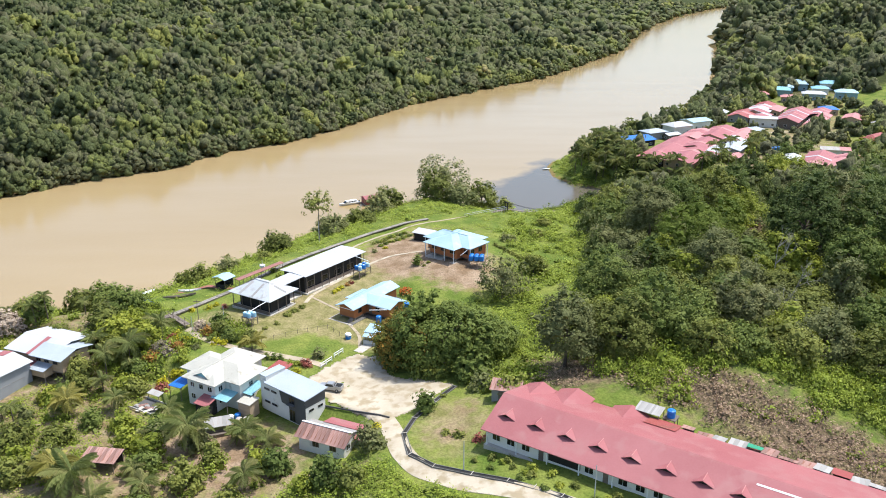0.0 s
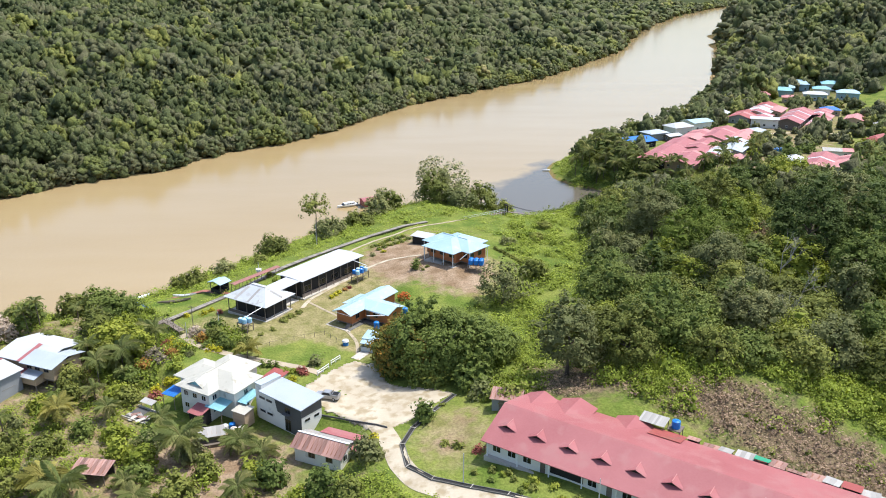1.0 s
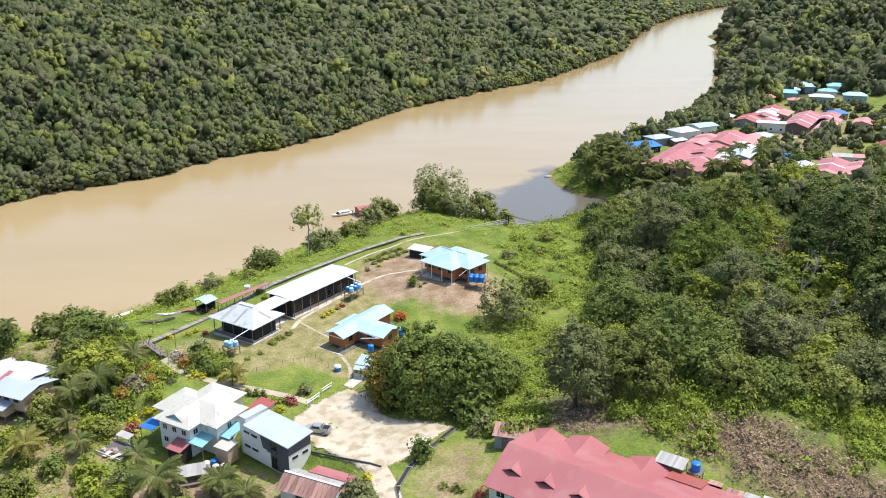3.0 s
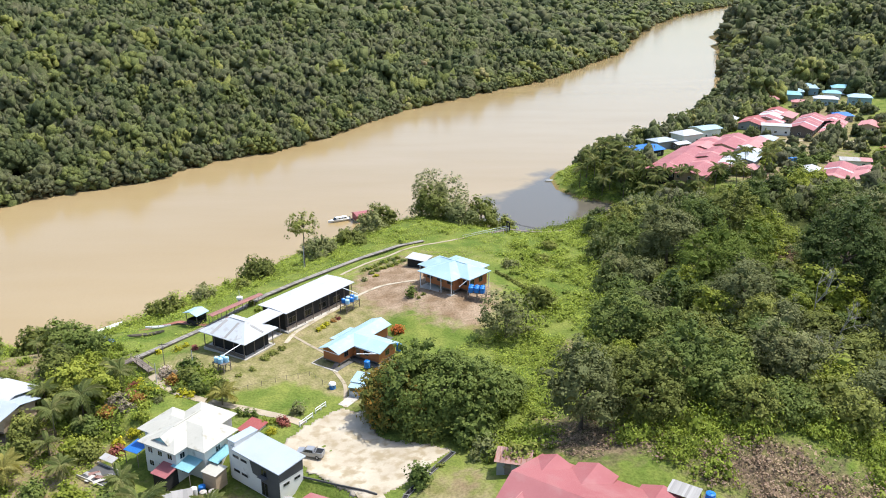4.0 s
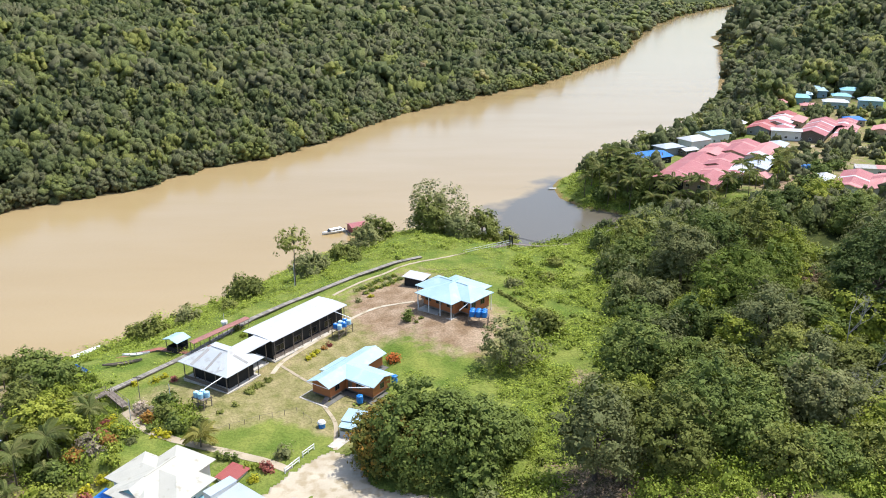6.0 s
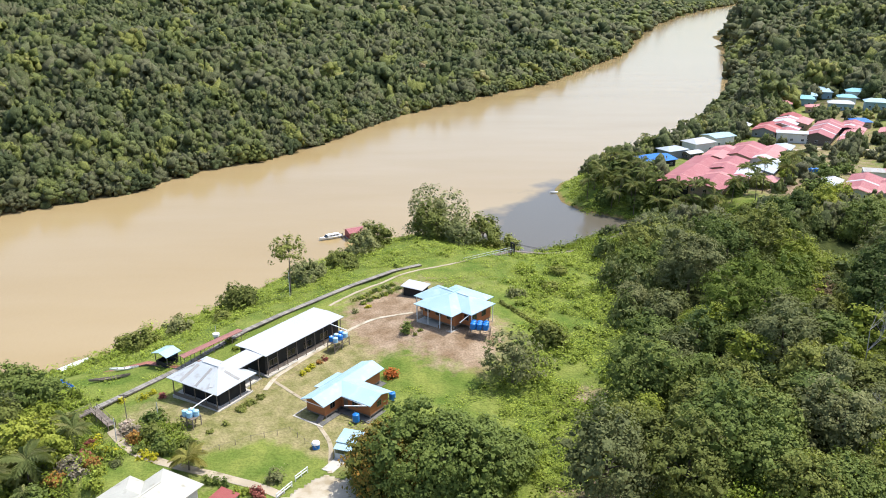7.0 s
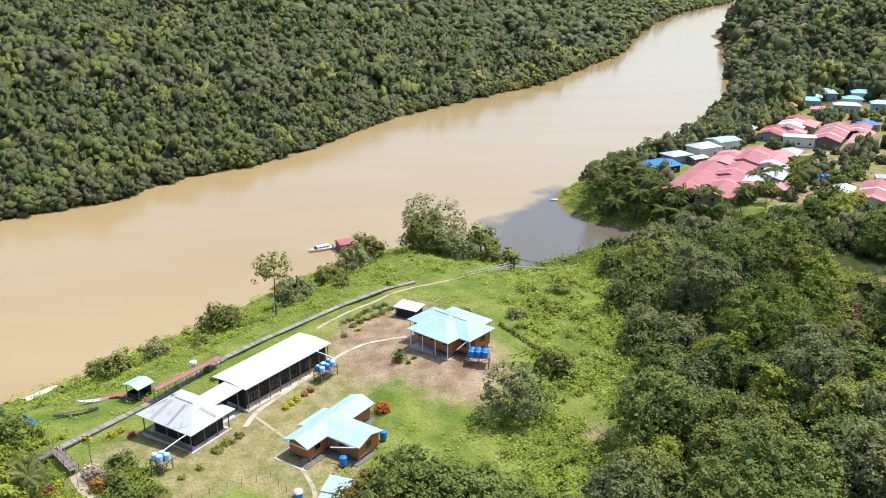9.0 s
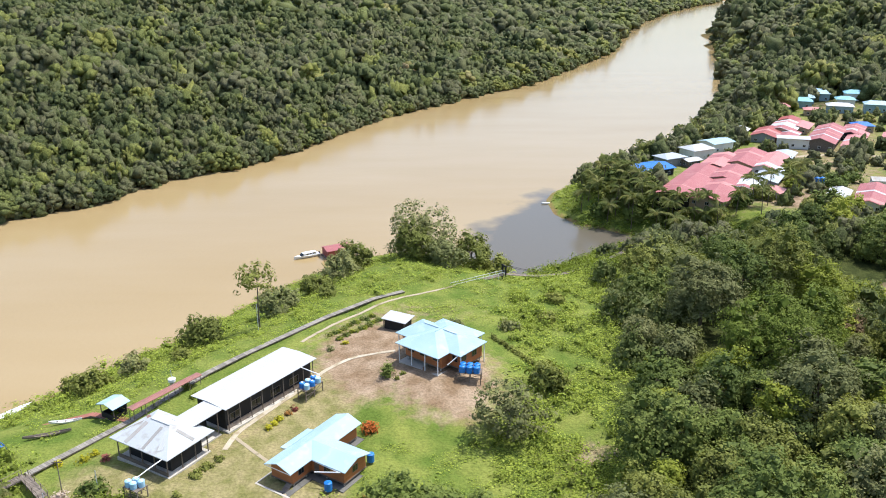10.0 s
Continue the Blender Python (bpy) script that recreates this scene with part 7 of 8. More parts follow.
for i in range(16):
    s = i / 15
    bush(5.5 + 27 * s + 1.4 * math.sin(7 * i), 123.0 - 17.5 * s + 1.6 * math.sin(4.3 * i), 0.55 + 0.3 * abs(math.sin(3 * i)), 0.9, (M_OLIVE, M_TREE, M_LIME)[i % 3], "low green shrub in front of the longhouse", 60 + i)
dead_tree(81, 185.5, 12.5, 1)
dead_tree(85, 240, 9, 2)
dead_tree(83, 177, 10, 3)
dead_tree(76, 168, 9, 4)


# ---- the houses by the parking area ----
def sheet_roof(parent, u0, u1, v0, v1, z0, z1, mat, width=0.9, name="roof_sheet"):
    """Separate metal sheets side by side along u, from the eave v0 at z0 up to v1 at z1."""
    n = max(1, round((u1 - u0) / width))
    w = (u1 - u0) / n
    a = math.atan2(z1 - z0, v1 - v0)
    ln = math.hypot(v1 - v0, z1 - z0)
    me = Geo().box(-w * 0.52, w * 0.52, 0, ln, -0.02, 0.02).mesh(name)
    me.materials.append(mat)
    for i in range(n):
        o = part(name, me, mat, parent)
        o.matrix_local = pose(u0 + w * (i + 0.5), v0, z0 + 0.012 * (i % 2), math.degrees(a), 0, 0)


def white_house():
    b = -9.4
    t = thing("white_house", "two-storey white house with cream cross-hipped metal roof", "house", pose(-48, 160, b, 0, 0, -29))
    e = -3.5 - b
    part("wall", ring_wall(-3.9, 4.1, -7.4, 7.2, -0.8, e), M_WALLW, t)
    part("wing_wall", ring_wall(-7.0, 8.2, -4.4, 2.9, -0.8, e - 0.02), M_WALLW, t)
    roof = part("roof", hip_roof(-4.7, 4.9, -8.3, 8.1, e, 1.9), M_IVORY, t)
    part("wing_roof", hip_roof(-8.1, 9.1, -5.3, 3.8, e + 0.01, 1.75), M_IVORY, t)
    part("ridge_cap", ridge_cap((0.1, -3.6, e + 1.92), (0.1, 3.3, e + 1.92)), M_IVORY, roof)
    gab = Geo()
    gab.slab([(-2.0, -7.3, e + 0.55), (0.1, -7.0, e + 1.5), (0.1, -3.6, e + 1.95), (-2.0, -5.2, e + 1.1)], 0.08)
    gab.slab([(0.1, -7.0, e + 1.5), (2.2, -7.3, e + 0.55), (2.2, -5.2, e + 1.1), (0.1, -3.6, e + 1.95)], 0.08)
    part("gablet", gab, M_IVORY, roof)
    part("gablet_vent", Geo().add([(-1.7, -6.95, e + 0.55), (1.9, -6.95, e + 0.55), (0.1, -6.85, e + 1.35)], [(0, 1, 2)]), M_AQUA, roof)
    for z in (0.9, 3.7):
        for u in (-2.4, 0.1, 2.6):
            opening(t, "window", "v-", u, z, 1.1, 1.1, -7.4)
        for u in (-5.6,):
            opening(t, "window", "v-", u, z, 1.1, 1.1, -4.4)
        opening(t, "window", "u-", -1.0, z, 1.1, 1.1, -7.0)
        opening(t, "window", "u+", -5.9, z, 1.1, 1.1, 4.1)
        opening(t, "window", "u+", -1.0, z, 1.1, 1.1, 8.2)
    lean = thing("lean_to", "pale aqua metal lean-to against the white house", "lean-to", pose(-45.6, 152.6, b, 0, 0, -29), "lean-tos")
    part("roof", Geo().slab([(-2.5, -2.7, 2.9), (2.0, -2.7, 2.9), (2.0, 2.0, 3.7), (-2.5, 2.0, 3.7)], 0.08), M_AQUA, lean)
    for u in (-2.3, 1.8):
        post(lean, u, -2.5, -0.8, 2.9, 0.12, M_TIMBER)
        post(lean, u, 1.6, -0.8, 3.6, 0.12, M_TIMBER)
    l2 = copy_thing(lean, pose(-40.9, 154.8, b + 0.4, 0, 0, -29))
    l3 = thing("lean_to", "cream flat metal lean-to beside the white house", "lean-to", pose(-41.0, 150.7, b, 0, 0, -29), "lean-tos")
    part("roof", Geo().slab([(-1.8, -1.6, 2.6), (1.8, -1.6, 2.6), (1.8, 1.6, 2.9), (-1.8, 1.6, 2.9)], 0.08), M_IVORY, l3)
    part("wall", ring_wall(-1.6, 1.6, -1.4, 1.4, -0.8, 2.5), M_TAN, l3)
    l4 = thing("lean_to", "faded red metal lean-to beside the white house", "lean-to", pose(-49.9, 150.9, b, 0, 0, -29), "lean-tos")
    part("roof", Geo().slab([(-2.0, -1.8, 2.2), (1.8, -1.8, 2.2), (1.8, 1.6, 2.9), (-2.0, 1.6, 2.9)], 0.08), M_RED, l4)
    part("wall", ring_wall(-1.7, 1.5, -1.5, 1.4, -0.8, 2.15), M_DARKWALL, l4)
    l5 = thing("awning", "bright blue metal awning beside the white house", "awning", pose(-57.6, 158.4, b, 0, 0, -29))
    part("roof", Geo().slab([(-1.9, -1.8, 2.3), (1.8, -1.8, 2.5), (1.8, 1.8, 2.9), (-1.9, 1.8, 2.7)], 0.08), M_BLUE, l5)
    for u in (-1.7, 1.6):
        for v in (-1.6, 1.6):
            post(l5, u, v, -0.8, 2.35, 0.1, M_TIMBER)
    for i, (x, y, m) in enumerate(((-44.4, 148.6, M_WHITEPAINT), (-43.1, 149.3, M_TANKB), (-42.4, 147.6, M_CONC), (-40.9, 147.9, M_CONC))):
        water_tank(x, y, gz(x, y), m, ("white plastic water tank", "blue plastic water tank", "old concrete rain tank", "old concrete rain tank")[i] + " beside the lean-to", None, 0.65, 1.6)
    w = thing("annex", "low annexe with rust-red metal roof beside the white house", "annexe", pose(-37.0, 164.3, b + 0.8, 0, 0, -29))
    part("wall", ring_wall(-1.8, 1.8, -2.0, 2.0, -0.8, 2.3), M_WALLW, w)
    part("roof", Geo().slab([(-2.1, -2.4, 2.35), (2.1, -2.4, 2.35), (2.1, 2.4, 2.7), (-2.1, 2.4, 2.7)], 0.08), M_REDDARK, w)


def grey_building():
    b = -8.7
    t = thing("grey_building", "two-storey grey and white building with pale sloping roof", "building", pose(-31.2, 150.0, b, 0, 0, -38.5))
    part("wall", ring_wall(-6.9, 6.6, -2.7, 2.7, -0.8, 6.0), M_WALLW, t)
    part("roof", Geo().slab([(-5.6, -3.2, 6.0), (7.1, -3.2, 6.0), (7.1, 3.2, 6.5), (-5.6, 3.2, 6.5)], 0.16), M_PALEGREY, t)
    part("stair_tower", ring_wall(-7.6, -5.7, -2.4, 2.9, -0.8, 6.9), M_WALLW, t)
    part("tower_roof", Geo().box(-7.7, -5.6, -2.5, 3.0, 6.9, 7.0), M_PALEGREY, t)
    part("grey_panel", Geo().add([(-1.4, -2.75, 5.9), (6.6, -2.75, 5.9), (6.6, -2.75, -0.6), (1.6, -2.75, -0.6), (1.6, -2.75, 2.6), (-0.6, -2.75, 2.9)], [(0, 5, 4, 3, 2, 1)]), M_WALLG, t, "dark grey painted wall panel")
    part("gable_panel", Geo().box(6.6, 6.66, -2.72, 2.72, 3.9, 5.98), M_WALLG, t, "dark grey painted band")
    part("canopy", Geo().box(1.7, 3.6, -3.6, -2.76, 3.4, 3.55), M_WALLG, t)
    opening(t, "door", "v-", 2.6, -0.4, 1.6, 2.6, -2.75, M_WALLG)
    opening(t, "window", "v-", 2.6, 3.6, 1.5, 1.3, -2.75, M_WALLG)
    for z in (1.2, 4.2):
        for u in (-5.2, -3.0):
            opening(t, "window", "v-", u, z, 1.5, 0.35, -2.7, M_WALLG)
    for v in (-1.2, 1.3):
        opening(t, "window", "u+", v, 2.7, 1.2, 0.4, 6.6, M_WALLG)
    opening(t, "window", "u-", 0.5, 5.3, 1.0, 1.0, -7.6, M_WALLG)


def shack():
    b = -8.9
    t = thing("bungalow_small", "small white bungalow with rusty sheet roof and red lean-to", "house", pose(-22.3, 136.6, b, 0, 0, -24))
    part("wall", ring_wall(-5.0, 5.0, -2.6, 2.6, -0.6, 2.85), M_WALLW, t)
    gables("gable_wall", (4.88, 5.0, -2.6, 2.6, 2.84, 1.25), M_GREYPAINT, t)
    sheet_roof(t, -5.7, 5.6, -3.3, 0, 2.75, 4.35, M_RUST)
    part("back_slope", Geo().slab([(-5.4, 0, 4.36), (5.3, 0, 4.36), (5.3, 3.0, 3.2), (-5.4, 3.0, 3.2)], 0.06), M_GALV, t)
    part("ridge_cap", ridge_cap((-5.7, 0, 4.4), (5.6, 0, 4.4), 0.4), M_WHITEPAINT, t)
    part("lean_to_roof", Geo().slab([(-2.6, 2.6, 3.5), (7.4, 2.6, 3.5), (7.4, 5.9, 2.7), (-2.6, 5.9, 2.7)], 0.07), M_RED, t)
    part("lean_to_wall", ring_wall(-2.2, 7.0, 2.7, 5.6, -0.6, 2.7), M_WALLW, t)
    part("porch_roof", Geo().slab([(5.2, 0.6, 2.9), (7.4, 0.6, 2.5), (7.4, 2.7, 2.6), (5.2, 2.7, 3.0)], 0.06), M_RED, t)
    for u in (-1.2, 2.6):
        opening(t, "window", "v-", u, 1.2, 1.3, 1.1, -2.6, M_TIMBER)
    opening(t, "window", "u+", -0.9, 1.2, 1.1, 1.1, 5.0, M_GREYPAINT)
    opening(t, "window", "v+", 1.5, 1.0, 1.2, 1.1, 5.6)


def long_red_building():
    b = -2.0
    t = thing("longhouse_red", "very long white-walled building with faded red metal roof", "longhouse", pose(6.7, 126.7, b, 0, 0, -34))
    L = 78.0
    part("plinth", Geo().box(0.5, L, 0.4, 18.5, -2.5, 0.05), M_CONC, t)
    part("wall", ring_wall(0.8, L, 1.3, 18.2, 0.05, 3.5), M_WALLW, t)
    part("front_slope", Geo().slab([(0, 0, 3.2), (L, 0, 3.2), (L, 8.3, 6.7), (0, 8.3, 6.7)], 0.12), M_RED, t)
    part("back_slope", Geo().slab([(0, 8.3, 6.7), (L, 8.3, 6.7), (L, 19.0, 3.9), (0, 19.0, 3.9)], 0.12), M_RED, t)
    part("end_wall", Geo().add([(0.85, 1.3, 3.4), (0.85, 18.2, 3.4), (0.85, 8.3, 6.5)], [(0, 1, 2)]), M_WALLW, t)
    for u0, u1, v1, h in ((0.4, 6.2, 17.8, 5.7), (6.4, 13.5, 19.4, 5.6), (17.0, 24.0, 20.4, 4.9)):
        c = (u0 + u1) / 2
        w = part("rear_wing_roof", Geo().slab([(u0, 9, h - 1.2), (c, 9, h), (c, v1, h), (u0, v1, h - 1.2)], 0.1).slab([(c, 9, h), (u1, 9, h - 1.2), (u1, v1, h - 1.2), (c, v1, h)], 0.1), M_RED, t)
        part("rear_wing_wall", ring_wall(u0 + 0.4, u1 - 0.4, 10, v1 - 0.5, 0.0, h - 1.3), M_WALLW, t)
    part("patch_roof", Geo().slab([(24.2, 16.0, 4.86), (30.0, 16.0, 4.86), (30.0, 20.2, 3.78), (24.2, 20.2, 3.78)], 0.06), M_REDDARK, t, "dull brown patched roof sheets")
    k = 3.5 / 8.3
    for i in range(11):
        u, v = 3.3 + 5.9 * i, 3.7
        z = 3.2 + k * v
        d = Geo()
        back = v + 0.95 / k
        d.slab([(u - 1.75, v - 0.25, z - 0.05), (u, v - 0.45, z + 0.85), (u, back - 0.25, z + 0.85), (u - 1.75, v + 0.15, z + 0.08)], 0.06)
        d.slab([(u, v - 0.45, z + 0.85), (u + 1.75, v - 0.25, z - 0.05), (u + 1.75, v + 0.15, z + 0.08), (u, back - 0.25, z + 0.85)], 0.06)
        dm = part("dormer", d, M_RED, t)
        part("dormer_vent", Geo().add([(u - 1.1, v, z + 0.02), (u + 1.1, v, z + 0.02), (u, v, z + 0.72)], [(0, 1, 2)]), M_DARKWALL, dm)
        part("flashing", Geo().beam((u, v - 0.25, z + 0.93), (u, back - 0.2, z + 0.93), 0.12, 0.05), M_PINK, dm)
    for i in range(21):
        u = 2.6 + 3.0 * i
        if i in (4, 5):
            continue
        if i % 4 == 3:
            opening(t, "door", "v-", u, 0.1, 1.0, 2.1, 1.3, M_WHITEPAINT, True)
        else:
            opening(t, "window", "v-", u, 1.1, 1.5, 1.3, 1.3, M_WHITEPAINT)
    # dark sheet on the wall stands for the shade inside a veranda
    part("veranda_opening", Geo().box(13.0, 19.0, 1.24, 1.32, 0.9, 2.9), M_DARKWALL, t, "flat dark panel in place of a shaded veranda recess")
    for i in range(13):
        post(t, 1.0 + 6.0 * i, 0.7, -0.5, 3.35, 0.18)
        part("down_pipe", Geo().tube((0.8 + 6.0 * i, 0.15, 3.1), (1.0 + 6.0 * i, 1.2, 2.3), 0.07, n=6), M_WHITEPAINT, t)
    for u, v, ln in ((44, 2.2, 4.0), (46, 6.4, 7.0)):
        part("strip", Geo().slab([(u, v, 3.26 + k * v), (u + ln, v, 3.26 + k * v), (u + ln, v + 0.3, 3.26 + k * (v + 0.3)), (u, v + 0.3, 3.26 + k * (v + 0.3))], 0.03), M_WHITEPAINT, t, "pale replacement sheet strip")
    # sheds against the back
    r = np.random.default_rng(3)
    for i in range(15):
        u0 = 30.0 + 2.75 * i
        w, dep, h = r.uniform(2.1, 3.4), r.uniform(1.6, 3.4), r.uniform(3.3, 4.3)
        s = thing("lean_to", "makeshift lean-to of rusty metal sheets behind the longhouse", "lean-to", Matrix.Translation(local(t, u0, 19.15, 0)) @ pose(0, 0, 0, 0, 0, -34 + r.uniform(-9, 9)), "rusty lean-tos")
        sheet_roof(s, 0, w, dep, 0.0, h - 0.5, h, (M_RUST, M_GALV, M_REDDARK)[int(r.integers(3))], 0.85)
        part("wall", ring_wall(0.2, w - 0.2, 0.1, dep - 0.2, -1.5, h - 0.55), M_DARKWALL, s)
    x, y, z = local(t, 27.4, 21.6, 4.1)
    p = thing("tank_platform", "timber platform with a blue tank behind the longhouse", "platform", pose(x, y, z, 0, 0, -34))
    part("deck", Geo().box(-1.2, 1.2, -1.2, 1.2, -0.15, 0), M_TIMBER, p)
    for u in (-1, 1):
        for v in (-1, 1):
            post(p, u, v, -5, -0.15, 0.14, M_TIMBER)
    water_tank(x, y, z, M_TANKB, "blue plastic water tank on a platform", None, 0.75, 1.5)
    s = thing("shade_roof", "grey slatted shade roof on posts", "shade roof", Matrix.Translation(local(t, 23.5, 21.2, 0)) @ pose(0, 0, 0, 0, 0, -34))
    sheet_roof(s, -2.4, 2.4, -1.6, 1.6, 4.6, 4.9, M_GALV, 0.4, "slat")
    for u in (-2.2, 2.2):
        for v in (-1.4, 1.4):
            post(s, u, v, -2, 4.55, 0.12, M_TIMBER)
    g = thing("tarpaulin_shelter", "green tarpaulin over a small rear shelter", "shelter", Matrix.Translation(local(t, 42.5, 20.6, 0)) @ pose(0, 0, 0, 0, 0, -34))
    part("tarpaulin", Geo().slab([(-1.2, -0.9, 4.0), (1.2, -0.9, 4.0), (1.4, 1.0, 3.5), (-1.3, 1.0, 3.6)], 0.04), M_GREEN, g)
    for u in (-1.0, 1.0):
        post(g, u, 0.8, -2, 3.5, 0.1, M_TIMBER)
        post(g, u, -0.8, -2, 3.95, 0.1, M_TIMBER)
    h = thing("hut", "small grey hut with rusty metal roof", "hut", pose(12.6, 143.0, gz(12.6, 143.0), 0, 0, -14))
    sheet_roof(h, -3.1, 3.1, -2.0, 2.0, 2.4, 3.0, M_RUST, 0.85)
    part("wall", ring_wall(-2.7, 2.7, -1.5, 1.6, -1.0, 2.4), M_GREYWALL, h)
    opening(h, "door", "v-", -0.8, 0, 0.9, 1.9, -1.5, M_TIMBER, True)


def left_houses():
    b = -9.3
    t = thing("stilt_house", "tan timber house on stilts with white gabled metal roof", "house", pose(-92, 172.5, b, 0, 0, -22))
    e = 4.8
    part("wall", ring_wall(-7.6, 8.2, -5.0, 2.9, 1.4, e), M_TAN, t)
    part("rear_wall", ring_wall(-7.2, 4.5, 2.9, 6.8, 1.4, e), M_TAN, t)
    part("floor", Geo().box(-7.7, 8.3, -5.1, 3.0, 1.2, 1.4), M_TIMBER, t)
    part("roof", gable_roof(-0.6, 9.1, -6.1, 3.8, e, 1.1, "u"), M_PALEGREY, t)
    part("rear_roof", gable_roof(-8.8, 5.4, -5.6, 7.6, e - 0.03, 1.35, "u"), M_WHITE, t)
    part("red_sheet", Geo().slab([(-1.7, -5.7, e + 0.05), (-0.5, -5.7, e + 0.05), (-0.5, 0.9, e + 1.42), (-1.7, 0.9, e + 1.42)], 0.04), M_RED, t, "faded red roof sheet")
    for u in (-7, -3.3, 0.4, 4.1, 7.8):
        for v in (-4.6, -1, 2.5):
            post(t, u, v, -1.5, 1.2, 0.22, M_TIMBER, "stilt")
    for u in (1.2, 3.6, 6.2):
        opening(t, "window", "v-", u, 3.2, 1.3, 0.7, -5.0, M_TIMBER)
    opening(t, "window", "u+", -1.0, 2.6, 1.2, 1.2, 8.2, M_TIMBER)
    a = thing("annex", "low tan annexe on stilts with pale and red roof", "annexe", pose(-91.6, 167.0, b, 0, 0, -22))
    part("wall", ring_wall(-3.0, 2.6, -2.4, 1.0, 0.6, 2.4), M_TAN, a)
    part("roof", Geo().slab([(-3.4, -3.0, 2.5), (3.0, -3.0, 2.5), (3.0, 1.2, 3.3), (-3.4, 1.2, 3.3)], 0.08), M_PALEGREY, a)
    part("red_sheet", Geo().slab([(-3.4, -3.0, 2.55), (-1.6, -3.0, 2.55), (-1.6, 1.2, 3.35), (-3.4, 1.2, 3.35)], 0.03), M_RED, a)
    for u in (-2.8, 2.4):
        for v in (-2.2, 0.8):
            post(a, u, v, -1.5, 0.6, 0.2, M_TIMBER, "stilt")
    c = thing("warehouse", "grey corrugated metal building with white and red roof", "building", pose(-101, 163.5, -10.8, 0, 0, -26))
    part("wall", ring_wall(-6.0, 6.0, -4.6, 4.6, -0.8, 5.6), M_GREYWALL, c)
    part("roof", gable_roof(-6.5, 6.5, -5.2, 5.2, 5.65, 1.0, "v"), M_WHITE, c)
    part("red_sheet", Geo().slab([(-3.0, 2.6, 6.26), (0, 2.6, 6.74), (0, 5.2, 6.74), (-3.0, 5.2, 6.26)], 0.04), M_RED, c)
    for v in (-2.5, 1.2):
        part("wall_band", Geo().box(6.0, 6.04, v - 1.6, v + 1.6, 2.6, 2.75), M_GALV, c)
    s = thing("shed", "open shed with patchwork rusty metal roof", "shed", pose(-64.9, 132.4, gz(-64.9, 132.4), 0, 0, -8))
    sheet_roof(s, -3.6, 3.6, -2.0, 2.2, 2.3, 2.9, M_RUST, 0.85)
    for u in (-3.2, 3.2):
        for v in (-1.7, 1.9):
            post(s, u, v, -0.8, 2.5, 0.12, M_TIMBER)
    part("back_wall", Geo().box(-3.2, 3.2, 1.8, 1.9, -0.6, 2.6), M_DARKWALL, s)
    w = thing("work_shelter", "low shelter of pale sheets with stacked timber", "shelter", pose(-46.2, 145.3, gz(-46.2, 145.3), 0, 0, 18))
    sheet_roof(w, -2.6, 2.6, -1.8, 1.8, 2.0, 2.3, M_GALV, 0.9)
    part("timber_stack", Geo().box(-3.0, 2.6, -2.6, -1.9, 0, 0.7).box(-2.4, 3.2, -1.7, -1.1, 0, 0.9), M_TIMBER, w)
    for u in (-2.4, 2.4):
        for v in (-1.6, 1.6):
            post(w, u, v, -0.8, 2.1, 0.1, M_TIMBER)
    f = thing("foundation", "dark unfinished concrete foundation with pale slabs", "foundation", pose(-63.4, 154.6, gz(-63.4, 154.6), 0, 0, -29))
    part("slab", Geo().box(-3.2, 3.2, -2.2, 2.2, -0.8, 0.3), M_WALLG, f)
    for k in range(7):
        part("sheet", Geo().box(-1.0, 1.0, -0.45, 0.45, 0, 0.05), (M_GALV, M_RUST, M_CONC)[k % 3], f).matrix_local = pose(-2.2 + 0.75 * k, -1.2 + 0.9 * math.sin(2.3 * k), 0.32 + 0.06 * k, 0, 0, 50 * k)
    part("low_roof", Geo().slab([(-3.0, 2.0, 1.7), (0.6, 2.0, 1.7), (0.6, 3.6, 2.0), (-3.0, 3.6, 2.0)], 0.06), M_GALV, f)
    for u in (-2.8, 0.4):
        post(f, u, 2.2, -0.5, 1.7, 0.1, M_TIMBER)
    for v in (-2.7, 2.0):
        part("wall_stub", Geo().box(-3.6, 3.6, v, v + 0.15, 0.35, 0.7), M_CONC, f)


